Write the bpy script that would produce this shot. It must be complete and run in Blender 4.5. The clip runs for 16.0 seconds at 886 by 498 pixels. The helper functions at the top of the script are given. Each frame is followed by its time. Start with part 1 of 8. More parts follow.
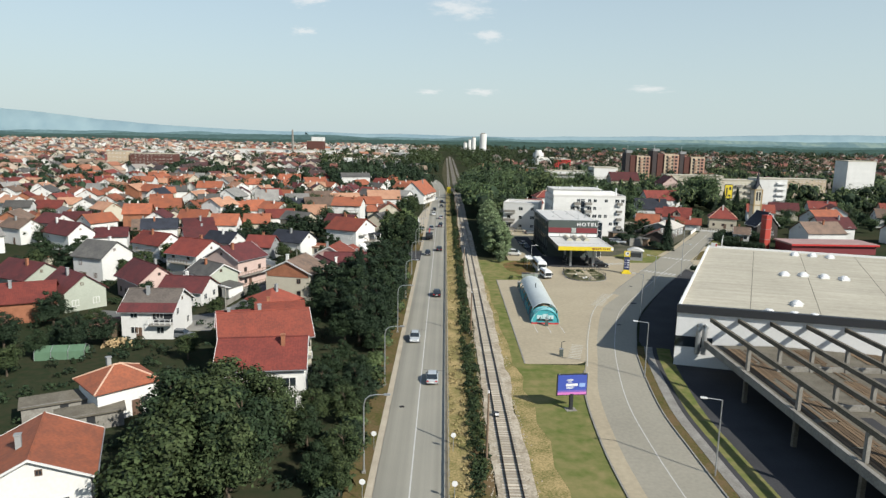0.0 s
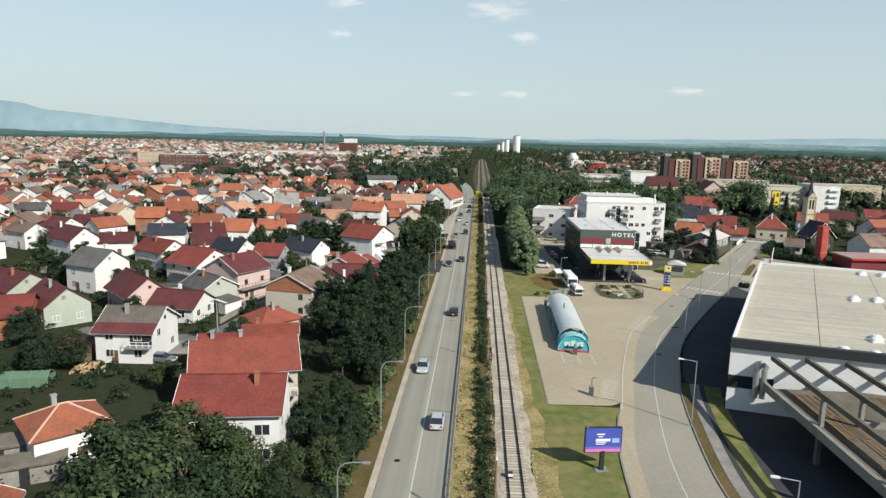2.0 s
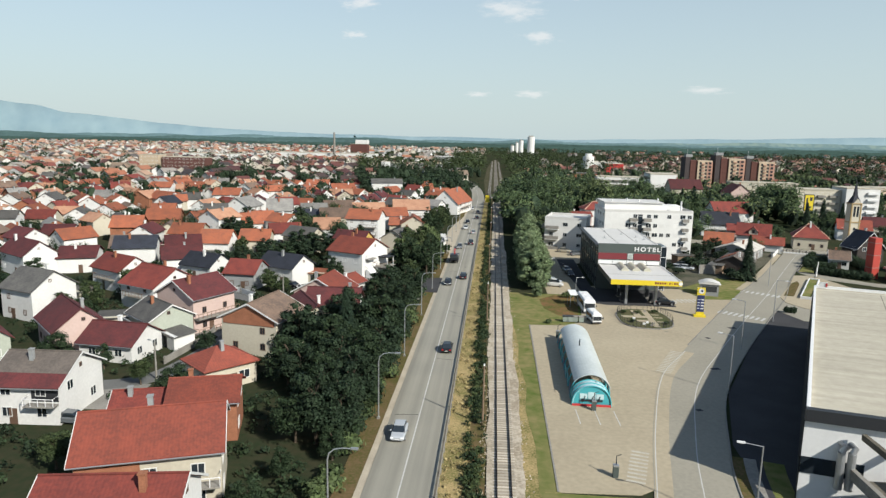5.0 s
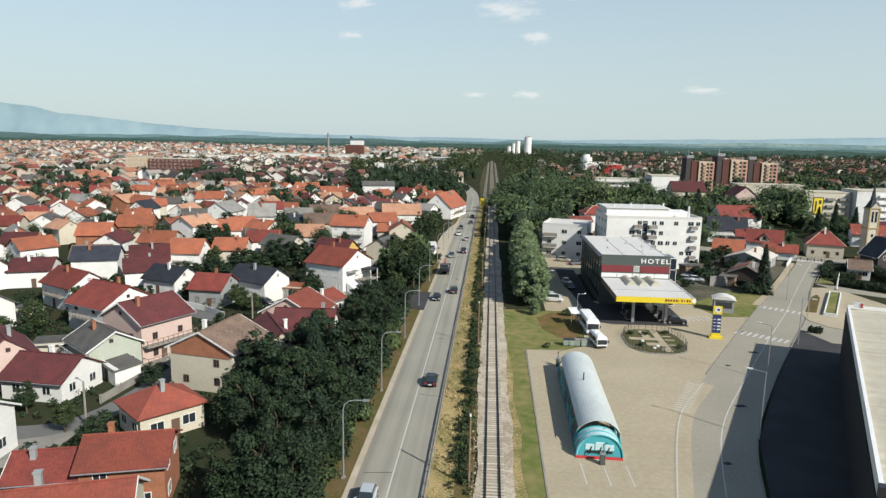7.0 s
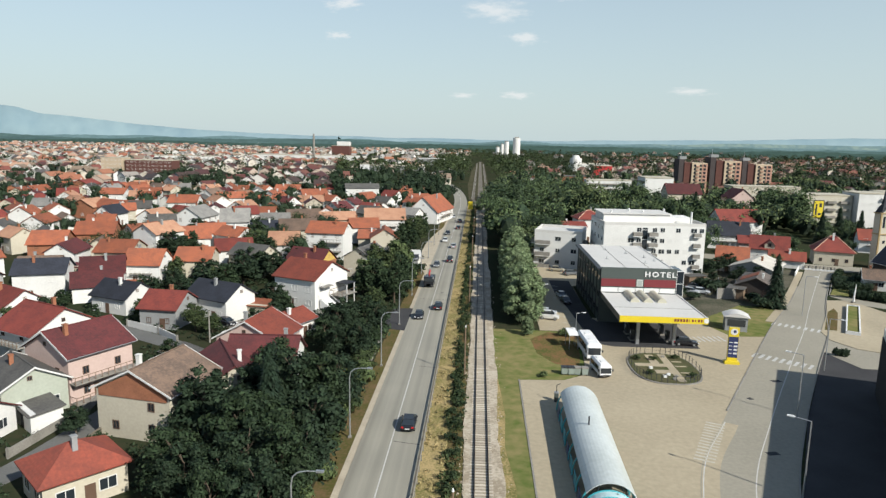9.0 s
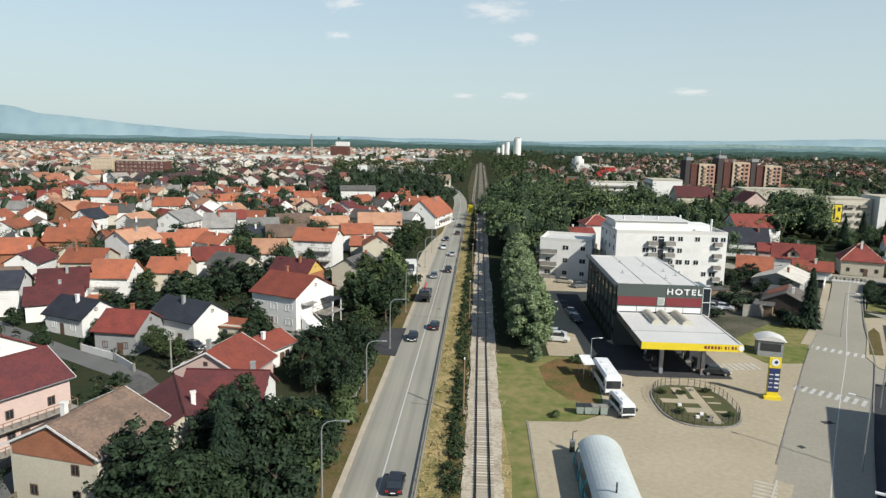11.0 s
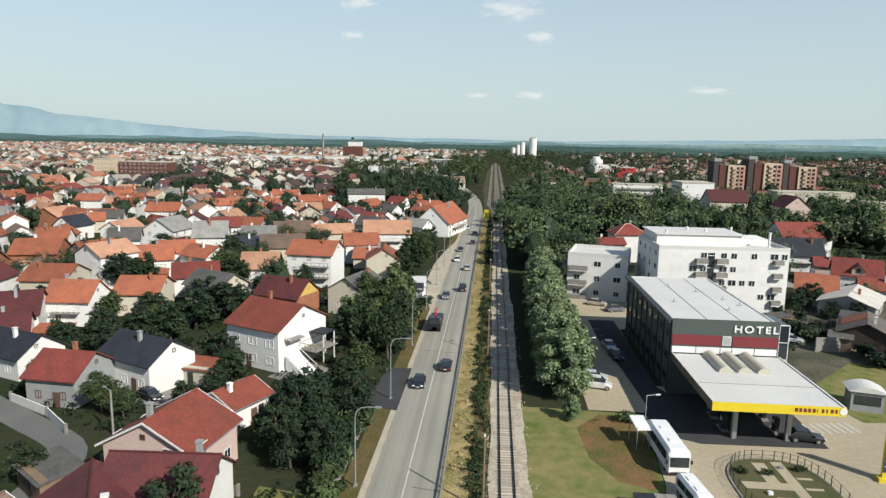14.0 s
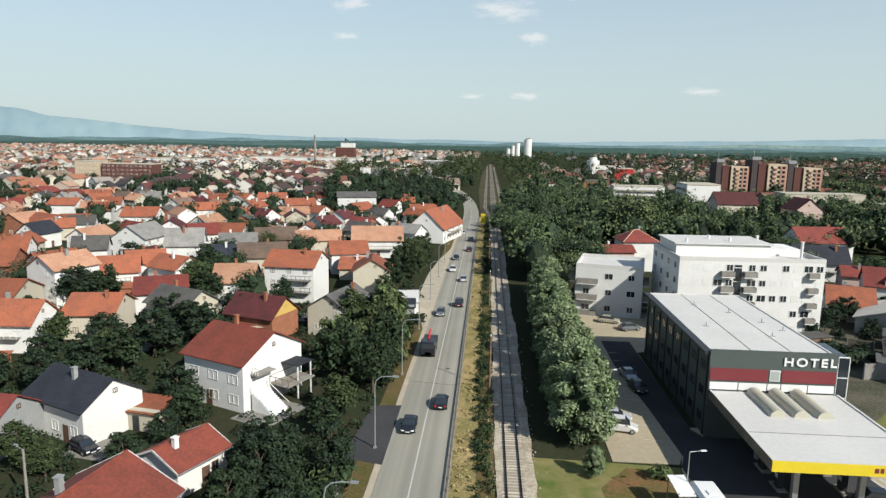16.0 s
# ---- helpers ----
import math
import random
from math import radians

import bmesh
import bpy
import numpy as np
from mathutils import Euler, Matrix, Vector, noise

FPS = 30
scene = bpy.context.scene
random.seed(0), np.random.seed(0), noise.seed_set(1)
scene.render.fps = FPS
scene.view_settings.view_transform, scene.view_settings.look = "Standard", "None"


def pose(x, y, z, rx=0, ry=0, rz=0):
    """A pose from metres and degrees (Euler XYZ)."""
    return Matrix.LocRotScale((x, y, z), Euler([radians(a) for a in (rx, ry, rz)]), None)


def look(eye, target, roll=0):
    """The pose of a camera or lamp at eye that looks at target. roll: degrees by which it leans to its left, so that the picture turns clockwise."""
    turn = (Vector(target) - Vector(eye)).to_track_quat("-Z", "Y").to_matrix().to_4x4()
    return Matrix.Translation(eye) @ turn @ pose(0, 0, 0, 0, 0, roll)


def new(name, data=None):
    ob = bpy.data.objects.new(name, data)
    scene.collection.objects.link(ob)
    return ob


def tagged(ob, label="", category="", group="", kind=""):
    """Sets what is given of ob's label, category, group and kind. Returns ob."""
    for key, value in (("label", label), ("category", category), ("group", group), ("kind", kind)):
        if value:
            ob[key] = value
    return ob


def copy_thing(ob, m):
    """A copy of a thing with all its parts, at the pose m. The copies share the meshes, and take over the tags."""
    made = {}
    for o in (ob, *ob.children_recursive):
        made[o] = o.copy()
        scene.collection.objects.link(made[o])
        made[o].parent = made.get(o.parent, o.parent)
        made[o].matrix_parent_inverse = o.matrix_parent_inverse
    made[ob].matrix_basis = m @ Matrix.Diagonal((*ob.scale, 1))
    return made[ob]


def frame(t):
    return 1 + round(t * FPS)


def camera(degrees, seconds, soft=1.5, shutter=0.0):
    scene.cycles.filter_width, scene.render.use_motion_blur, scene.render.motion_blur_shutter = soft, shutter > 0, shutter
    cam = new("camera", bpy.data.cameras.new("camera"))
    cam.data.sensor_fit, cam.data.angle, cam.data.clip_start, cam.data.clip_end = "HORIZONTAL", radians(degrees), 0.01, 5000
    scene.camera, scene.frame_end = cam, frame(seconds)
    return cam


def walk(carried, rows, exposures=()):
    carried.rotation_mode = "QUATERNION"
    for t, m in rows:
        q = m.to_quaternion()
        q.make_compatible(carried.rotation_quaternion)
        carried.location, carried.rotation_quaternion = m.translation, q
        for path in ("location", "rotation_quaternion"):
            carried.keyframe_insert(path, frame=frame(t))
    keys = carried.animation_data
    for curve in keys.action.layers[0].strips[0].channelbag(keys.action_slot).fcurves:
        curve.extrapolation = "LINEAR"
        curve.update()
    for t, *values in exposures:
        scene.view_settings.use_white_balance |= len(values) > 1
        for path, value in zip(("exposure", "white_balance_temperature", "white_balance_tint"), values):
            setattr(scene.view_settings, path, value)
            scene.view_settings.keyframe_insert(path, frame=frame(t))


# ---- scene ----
cam = camera(68.1, 16.0, 1.4)
PATH = [
    (0, (-7.823, 2.573, 35.292), (-7.823, 4.544, 34.952), 1.2),
    (0.5, (-7.102, 6.196, 35.155), (-7.123, 8.167, 34.82), 1.3),
    (1, (-6.308, 9.841, 35.182), (-6.357, 11.812, 34.846), 1.4),
    (1.5, (-5.546, 13.541, 35.21), (-5.622, 15.511, 34.874), 1.4),
    (2, (-4.882, 17.209, 35.237), (-4.983, 19.178, 34.901), 1.4),
    (2.5, (-4.235, 20.853, 35.278), (-4.362, 22.821, 34.943), 1.3),
    (3, (-3.665, 24.535, 35.392), (-3.794, 26.502, 35.055), 1.4),
    (3.5, (-3.245, 28.218, 35.4), (-3.37, 30.185, 35.064), 1.4),
    (4, (-2.824, 31.858, 35.416), (-2.959, 33.824, 35.08), 1.4),
    (6.5, (-1.391, 50.283, 35.591), (-1.541, 52.249, 35.258), 1.1),
    (7, (-1.214, 53.835, 35.635), (-1.352, 55.802, 35.302), 1.1),
    (7.5, (-1.199, 57.327, 35.613), (-1.328, 59.295, 35.282), 1.1),
    (8, (-1.159, 60.775, 35.515), (-1.28, 62.744, 35.186), 1.1),
    (8.5, (-1.203, 64.488, 35.56), (-1.314, 66.458, 35.232), 1.1),
    (9, (-1.103, 68.337, 35.571), (-1.207, 70.307, 35.241), 1.1),
    (11.5, (-1.326, 86.667, 35.536), (-1.432, 88.637, 35.208), 1.2),
    (12, (-1.427, 90.372, 35.528), (-1.544, 92.342, 35.201), 1.1),
    (12.5, (-1.711, 94.103, 35.549), (-1.837, 96.072, 35.221), 1.2),
    (13, (-1.835, 97.727, 35.61), (-1.972, 99.695, 35.281), 1.1),
    (13.5, (-2.082, 101.402, 35.612), (-2.228, 103.37, 35.283), 1.1),
    (14, (-2.447, 104.862, 35.69), (-2.594, 106.829, 35.36), 1.1),
    (14.5, (-2.706, 108.349, 35.671), (-2.849, 110.317, 35.342), 1.0),
    (15, (-3.171, 112.155, 35.584), (-3.308, 114.122, 35.253), 1.1),
    (15.5, (-3.46, 116.061, 35.477), (-3.592, 118.03, 35.148), 1.1),
    (16, (-3.606, 120.01, 35.257), (-3.736, 121.979, 34.931), 1.0),
]
walk(cam, [(t, look(eye, target, roll)) for t, eye, target, roll in PATH], [(0.0, 0.5, 6420, 8), (16.0, 0.5, 6420, 8)])

# ---- daylight ----
SUN_DIR = Vector((0.745 * 0.81, -0.667 * 0.81, 0.588))
world = bpy.data.worlds.new("daylight")
world.use_nodes = True
scene.world = world
wn = world.node_tree.nodes
sky = wn.new("ShaderNodeTexSky")
sky.sky_type = 'NISHITA'
sky.sun_disc = False
sky.sun_elevation = radians(36)
sky.sun_rotation = radians(132)
sky.air_density, sky.dust_density, sky.ozone_density = 1.0, 0.4, 1.6
wn["Background"].inputs["Strength"].default_value = 0.1
haze = wn.new("ShaderNodeMix")
haze.data_type = 'RGBA'
haze.inputs["B"].default_value = (3.95, 4.65, 4.78, 1)
# the haze is thick along the horizon and thins out overhead
sky_dir, height, thick = wn.new("ShaderNodeTexCoord"), wn.new("ShaderNodeSeparateXYZ"), wn.new("ShaderNodeMapRange")
thick.inputs["From Min"].default_value, thick.inputs["From Max"].default_value = 0.0, 0.55
thick.inputs["To Min"].default_value, thick.inputs["To Max"].default_value = 0.96, 0.12
world.node_tree.links.new(sky_dir.outputs["Generated"], height.inputs[0])
world.node_tree.links.new(height.outputs["Z"], thick.inputs["Value"])
world.node_tree.links.new(thick.outputs[0], haze.inputs["Factor"])
world.node_tree.links.new(sky.outputs[0], haze.inputs["A"])
world.node_tree.links.new(haze.outputs["Result"], wn["Background"].inputs["Color"])
sun_data = bpy.data.lights.new("sun", 'SUN')
sun_data.energy, sun_data.angle, sun_data.color = 5.0, radians(0.55), (1.0, 0.945, 0.85)
sun = new("sun", sun_data)
sun.matrix_world = look(SUN_DIR * 300, (0, 0, 0))


# ---- materials ----
def mat(name, base, rough=0.8, vary=0.25, scale=0.6, fine=6.0, bump=0.15, metal=0.0, tint=None, island=0.0, per_object=0.0, coords="Object", spec=0.3, hard=0.28):
    """A surface with broad stains, fine grain and relief; vary is the share by which its colour wanders."""
    m = bpy.data.materials.new(name)
    m.use_nodes = True
    n, l = m.node_tree.nodes, m.node_tree.links
    b = n["Principled BSDF"]
    b.inputs["Roughness"].default_value, b.inputs["Metallic"].default_value = rough, metal
    b.inputs["Specular IOR Level"].default_value = spec
    tc = n.new("ShaderNodeTexCoord")
    big, small = n.new("ShaderNodeTexNoise"), n.new("ShaderNodeTexNoise")
    big.inputs["Scale"].default_value, small.inputs["Scale"].default_value = scale, fine
    big.inputs["Detail"].default_value, small.inputs["Detail"].default_value = 5, 4
    for t in (big, small):
        l.new(tc.outputs[coords], t.inputs["Vector"])
    both = n.new("ShaderNodeMath")
    both.operation = 'ADD'
    l.new(big.outputs["Fac"], both.inputs[0])
    l.new(small.outputs["Fac"], both.inputs[1])
    ramp = n.new("ShaderNodeMapRange")
    ramp.inputs["From Min"].default_value, ramp.inputs["From Max"].default_value = 1 - hard, 1 + hard
    l.new(both.outputs[0], ramp.inputs["Value"])
    mix = n.new("ShaderNodeMix")
    mix.data_type = 'RGBA'
    other = tint or tuple(c * (1 - vary) for c in base)
    mix.inputs["A"].default_value, mix.inputs["B"].default_value = (*base, 1), (*other, 1)
    l.new(ramp.outputs[0], mix.inputs["Factor"])
    out = mix.outputs["Result"]
    for amount, node, socket in ((island, "ShaderNodeNewGeometry", "Random Per Island"), (per_object, "ShaderNodeObjectInfo", "Random")):
        if amount:
            r = n.new(node)
            hsv, rng = n.new("ShaderNodeHueSaturation"), n.new("ShaderNodeMapRange")
            rng.inputs["To Min"].default_value, rng.inputs["To Max"].default_value = 1 - amount, 1 + amount
            l.new(r.outputs[socket], rng.inputs["Value"])
            l.new(rng.outputs[0], hsv.inputs["Value"])
            l.new(out, hsv.inputs["Color"])
            out = hsv.outputs[0]
    l.new(out, b.inputs["Base Color"])
    if bump:
        bp = n.new("ShaderNodeBump")
        bp.inputs["Strength"].default_value, bp.inputs["Distance"].default_value = bump, 0.05
        l.new(small.outputs["Fac"], bp.inputs["Height"])
        l.new(bp.outputs[0], b.inputs["Normal"])
    return m


def tiles(name, base, dark):
    """Clay roof tiles: courses across the slope, single tiles along it, weathered in patches."""
    m = mat(name, base, 0.75, 0.3, 0.45, 3.0, 0.0, tint=dark, per_object=0.22, spec=0.25, hard=0.2)
    n, l = m.node_tree.nodes, m.node_tree.links
    tc = next(x for x in n if x.type == 'TEX_COORD')
    rows, cols = n.new("ShaderNodeTexWave"), n.new("ShaderNodeTexWave")
    rows.bands_direction, cols.bands_direction = 'Z', 'X'
    rows.inputs["Scale"].default_value, cols.inputs["Scale"].default_value = 1.5, 1.0
    rows.wave_profile = 'SAW'
    add = n.new("ShaderNodeMath")
    add.operation = 'ADD'
    for i, w in enumerate((rows, cols)):
        w.inputs["Distortion"].default_value = 0.4
        l.new(tc.outputs["Object"], w.inputs["Vector"])
        l.new(w.outputs["Fac"], add.inputs[i])
    bp = n.new("ShaderNodeBump")
    bp.inputs["Strength"].default_value, bp.inputs["Distance"].default_value = 0.14, 0.05
    l.new(add.outputs[0], bp.inputs["Height"])
    l.new(bp.outputs[0], n["Principled BSDF"].inputs["Normal"])
    return m


def plain(name, color, rough=0.5, metal=0.0, spec=0.5):
    return mat(name, color, rough, 0.08, 1.5, 12.0, 0.03, metal, spec=spec)


ROOF = {
    "orange": tiles("orange_tiles", (0.275, 0.088, 0.045), (0.18, 0.066, 0.04)),
    "rust": tiles("rust_red_tiles", (0.215, 0.054, 0.035), (0.145, 0.042, 0.03)),
    "red": tiles("red_tiles", (0.175, 0.04, 0.03), (0.115, 0.03, 0.025)),
    "maroon": tiles("maroon_tiles", (0.0978, 0.0255, 0.0255), (0.0595, 0.0204, 0.0213)),
    "faded": tiles("faded_orange_tiles", (0.36, 0.205, 0.13), (0.27, 0.14, 0.09)),
    "taupe": tiles("grey_brown_tiles", (0.105, 0.088, 0.076), (0.07, 0.06, 0.053)),
    "brown": tiles("brown_tiles", (0.165, 0.112, 0.0825), (0.0975, 0.0713, 0.0562)),
    "grey": tiles("grey_tiles", (0.216, 0.209, 0.194), (0.144, 0.14, 0.133)),
    "slate": tiles("slate_tiles", (0.096, 0.092, 0.084), (0.06, 0.0576, 0.056)),
    "sheet": mat("white_roof_sheet", (0.5, 0.48, 0.44), 0.7, 0.2, 0.4, 3.0, 0.05, tint=(0.36, 0.33, 0.28)),
    "navy": tiles("black_tiles", (0.028, 0.031, 0.042), (0.018, 0.02, 0.026)),
}
WALL = {
    "white": mat("white_render", (0.605, 0.6, 0.58), 0.85, 0.14, 0.25, 3.0, 0.05, per_object=0.06),
    "cream": mat("cream_render", (0.444, 0.407, 0.326), 0.85, 0.16, 0.3, 3.0, 0.05, per_object=0.1),
    "pink": mat("pink_render", (0.459, 0.348, 0.311), 0.85, 0.12, 0.3, 3.0, 0.05),
    "mint": mat("mint_render", (0.33, 0.355, 0.30), 0.85, 0.15, 0.3, 3.0, 0.05),
    "grey": mat("grey_render", (0.252, 0.259, 0.259), 0.85, 0.18, 0.3, 3.0, 0.05),
    "brick": mat("bare_orange_brick", (0.285, 0.12, 0.0675), 0.9, 0.3, 0.8, 7.0, 0.2),
    "dark": mat("dark_board_and_shade_wall", (0.05, 0.042, 0.038), 0.9, 0.3, 0.6, 6.0, 0.1),
    "yellow": mat("yellow_render", (0.465, 0.315, 0.09), 0.85, 0.1, 0.3, 3.0, 0.05),
}


def streaked(m, across, along, low, high, turn=0.0):
    """Adds long faint tracks along y, or turned from it, as wheels and water leave them."""
    n, l = m.node_tree.nodes, m.node_tree.links
    tc = next(x for x in n if x.type == 'TEX_COORD')
    p = n["Principled BSDF"]
    old = p.inputs["Base Color"].links[0].from_socket
    mp, no, mr, hs = n.new("ShaderNodeMapping"), n.new("ShaderNodeTexNoise"), n.new("ShaderNodeMapRange"), n.new("ShaderNodeHueSaturation")
    mp.inputs["Scale"].default_value = (across, along, 1.0)
    no.inputs["Scale"].default_value, no.inputs["Detail"].default_value = 1.0, 3
    mr.inputs["From Min"].default_value, mr.inputs["From Max"].default_value = 0.3, 0.7
    mr.inputs["To Min"].default_value, mr.inputs["To Max"].default_value = low, high
    spin = n.new("ShaderNodeMapping")
    spin.inputs["Rotation"].default_value = (0, 0, turn)
    l.new(tc.outputs["Object"], spin.inputs["Vector"])
    l.new(spin.outputs[0], mp.inputs["Vector"])
    l.new(mp.outputs[0], no.inputs["Vector"])
    l.new(no.outputs["Fac"], mr.inputs["Value"])
    l.new(mr.outputs[0], hs.inputs["Value"])
    l.new(old, hs.inputs["Color"])
    l.new(hs.outputs[0], p.inputs["Base Color"])
    return m


ASPHALT = streaked(mat("road_asphalt", (0.255, 0.242, 0.2), 0.85, 0.2, 0.09, 9.0, 0.1, tint=(0.205, 0.197, 0.167)), 0.85, 0.006, 0.8, 1.14)
STREET = mat("pale_asphalt", (0.262, 0.243, 0.196), 0.88, 0.18, 0.07, 2.2, 0.1, tint=(0.21, 0.195, 0.157))
PAVING = mat("forecourt_paving", (0.345, 0.296, 0.21), 0.9, 0.2, 0.07, 1.6, 0.1, tint=(0.268, 0.228, 0.16))
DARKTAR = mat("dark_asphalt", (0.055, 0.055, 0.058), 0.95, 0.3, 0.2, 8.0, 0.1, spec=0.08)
CONCRETE = mat("grey_concrete", (0.245, 0.235, 0.211), 0.9, 0.3, 0.5, 5.0, 0.15, tint=(0.15, 0.139, 0.122))
OLDCON = mat("stained_concrete", (0.144, 0.13, 0.104), 0.92, 0.4, 0.6, 5.0, 0.2, tint=(0.0792, 0.0684, 0.0504))
GARDEN = mat("garden_ground", (0.021, 0.033, 0.017), 1.0, 0.4, 0.05, 0.9, 0.3, tint=(0.042, 0.039, 0.024), spec=0.0)
GRASS = mat("mown_grass", (0.082, 0.112, 0.03), 1.0, 0.4, 0.09, 0.6, 0.5, tint=(0.19, 0.165, 0.075), spec=0.0, hard=0.24)
DRY = mat("dry_grass", (0.33, 0.25, 0.125), 1.0, 0.35, 0.25, 4.0, 0.5, tint=(0.125, 0.12, 0.045), spec=0.0, hard=0.2)
RUST_SOIL = mat("bare_soil", (0.13, 0.09, 0.05), 1.0, 0.4, 0.3, 3.0, 0.4, tint=(0.07, 0.07, 0.0245), spec=0.0, hard=0.2)
BALLAST = mat("rail_ballast", (0.4, 0.352, 0.28), 0.95, 0.4, 0.35, 3.0, 0.8, tint=(0.24, 0.2, 0.145), hard=0.17)
SAND = mat("sandy_shoulder", (0.4, 0.35, 0.27), 0.95, 0.3, 0.4, 6.0, 0.3)
RAIL = mat("rusty_rail", (0.04, 0.03, 0.025), 0.5, 0.3, 1.0, 9.0, 0.1, 0.5)
SLEEPER = mat("worn_sleeper", (0.44, 0.395, 0.325), 0.9, 0.35, 0.9, 8.0, 0.3, per_object=0.3)
WORN = mat("worn_road_paint", (0.42, 0.4, 0.34), 0.8, 0.3, 0.9, 5.0, 0.02, tint=(0.33, 0.3, 0.24))
TRACK_BED = mat("darker_track_ballast", (0.31, 0.268, 0.21), 0.95, 0.4, 0.3, 4.0, 0.6, tint=(0.195, 0.16, 0.118))
LINE = mat("road_paint", (0.446, 0.44, 0.415), 0.7, 0.2, 0.7, 8.0, 0.02)
GUARD = mat("dull_zinc_guard_rail", (0.25, 0.235, 0.2), 0.7, 0.25, 0.5, 7.0, 0.05, 0.2)
STEEL = mat("galvanised_steel", (0.42, 0.43, 0.44), 0.45, 0.2, 0.8, 9.0, 0.05, 0.7)
DARK = plain("dark_metal", (0.03, 0.032, 0.036), 0.5, 0.3)
GLASS = plain("dark_window_glass", (0.02, 0.026, 0.032), 0.08, 0.0, 0.8)
FRAME_W = plain("white_window_frame", (0.56, 0.56, 0.544), 0.5)
FRAME_D = plain("brown_window_frame", (0.10, 0.06, 0.04), 0.6)
WHITE_ROOF = mat("white_membrane_roof", (0.5, 0.49, 0.47), 0.7, 0.12, 0.15, 2.0, 0.03)
GREY_ROOF = streaked(mat("pale_membrane_roof", (0.405, 0.372, 0.298), 0.85, 0.15, 0.08, 1.2, 0.03, tint=(0.33, 0.302, 0.238)), 1.1, 0.06, 0.86, 1.08, radians(105))
GREY_CLAD = plain("dark_grey_cladding", (0.052, 0.066, 0.061), 0.6)
RED_CLAD = plain("dark_red_cladding", (0.15, 0.02, 0.025), 0.55)
WHITE_P = mat("white_panel", (0.62, 0.62, 0.615), 0.55, 0.08, 0.4, 3.0, 0.02)
YELLOW_P = plain("yellow_panel", (0.6, 0.465, 0.0225), 0.45)
BLUE_P = plain("navy_panel", (0.025, 0.035, 0.10), 0.4)
TEAL_P = plain("teal_panel", (0.05, 0.30, 0.34), 0.4)
RED_P = plain("red_panel", (0.42, 0.03, 0.03), 0.45)
BARK = mat("bark", (0.09, 0.07, 0.05), 0.95, 0.4, 1.0, 6.0, 0.4)
WOOD = mat("weathered_wood", (0.20, 0.14, 0.095), 0.9, 0.35, 1.0, 7.0, 0.3)


def foliage(name, a, b, wander=0.45):
    m = mat(name, a, 0.75, 0.0, 0.25, 1.5, 0.0, tint=b, island=wander, spec=0.15)
    p = m.node_tree.nodes["Principled BSDF"]
    p.inputs["Subsurface Weight"].default_value = 0.0
    return m


# greens deepened so that the shade over the left gardens is in the leaf colour
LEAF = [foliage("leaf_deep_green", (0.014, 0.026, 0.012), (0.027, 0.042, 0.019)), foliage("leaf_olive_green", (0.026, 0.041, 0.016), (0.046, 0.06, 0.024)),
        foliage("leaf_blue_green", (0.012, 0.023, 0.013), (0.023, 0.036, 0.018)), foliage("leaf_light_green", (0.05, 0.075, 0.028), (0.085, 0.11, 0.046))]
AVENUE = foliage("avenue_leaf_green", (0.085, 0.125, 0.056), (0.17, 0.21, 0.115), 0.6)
# lighter greens that paint the woods right of the railway as sunlit
WOOD_LEAF = [foliage("wood_leaf_green", (0.046, 0.073, 0.032), (0.078, 0.108, 0.047)), foliage("wood_leaf_dark", (0.027, 0.046, 0.024), (0.048, 0.07, 0.033)), foliage("wood_leaf_olive", (0.068, 0.093, 0.037), (0.105, 0.13, 0.058))]
OLD_BALLAST = mat("old_grey_ballast", (0.2, 0.178, 0.145), 0.95, 0.4, 0.05, 1.0, 0.3, tint=(0.095, 0.085, 0.062), hard=0.18)
YARD_EARTH = mat("rail_yard_earth", (0.085, 0.07, 0.05), 1.0, 0.4, 0.05, 0.6, 0.3, tint=(0.05, 0.055, 0.03), spec=0.0)
SHINY_RAIL = mat("worn_bright_rail", (0.3, 0.28, 0.25), 0.4, 0.2, 0.5, 5.0, 0.0, 0.6)
NEEDLE = foliage("fir_needles", (0.011, 0.021, 0.013), (0.02, 0.033, 0.018))


# ---- mesh helpers ----
def mesh_object(name, verts, faces, materials, parent=None, label="", indices=None):
    me = bpy.data.meshes.new(name)
    me.from_pydata([tuple(v) for v in verts], [], faces)
    for m in (materials if isinstance(materials, (list, tuple)) else [materials]):
        me.materials.append(m)
    if indices is not None:
        me.polygons.foreach_set("material_index", indices)
    me.update()
    return attach(name, me, parent, label)


def attach(name, me, parent=None, label=""):
    ob = new(name, me)
    if parent:
        ob.parent = parent
    if label:
        ob["label"] = label
    return ob


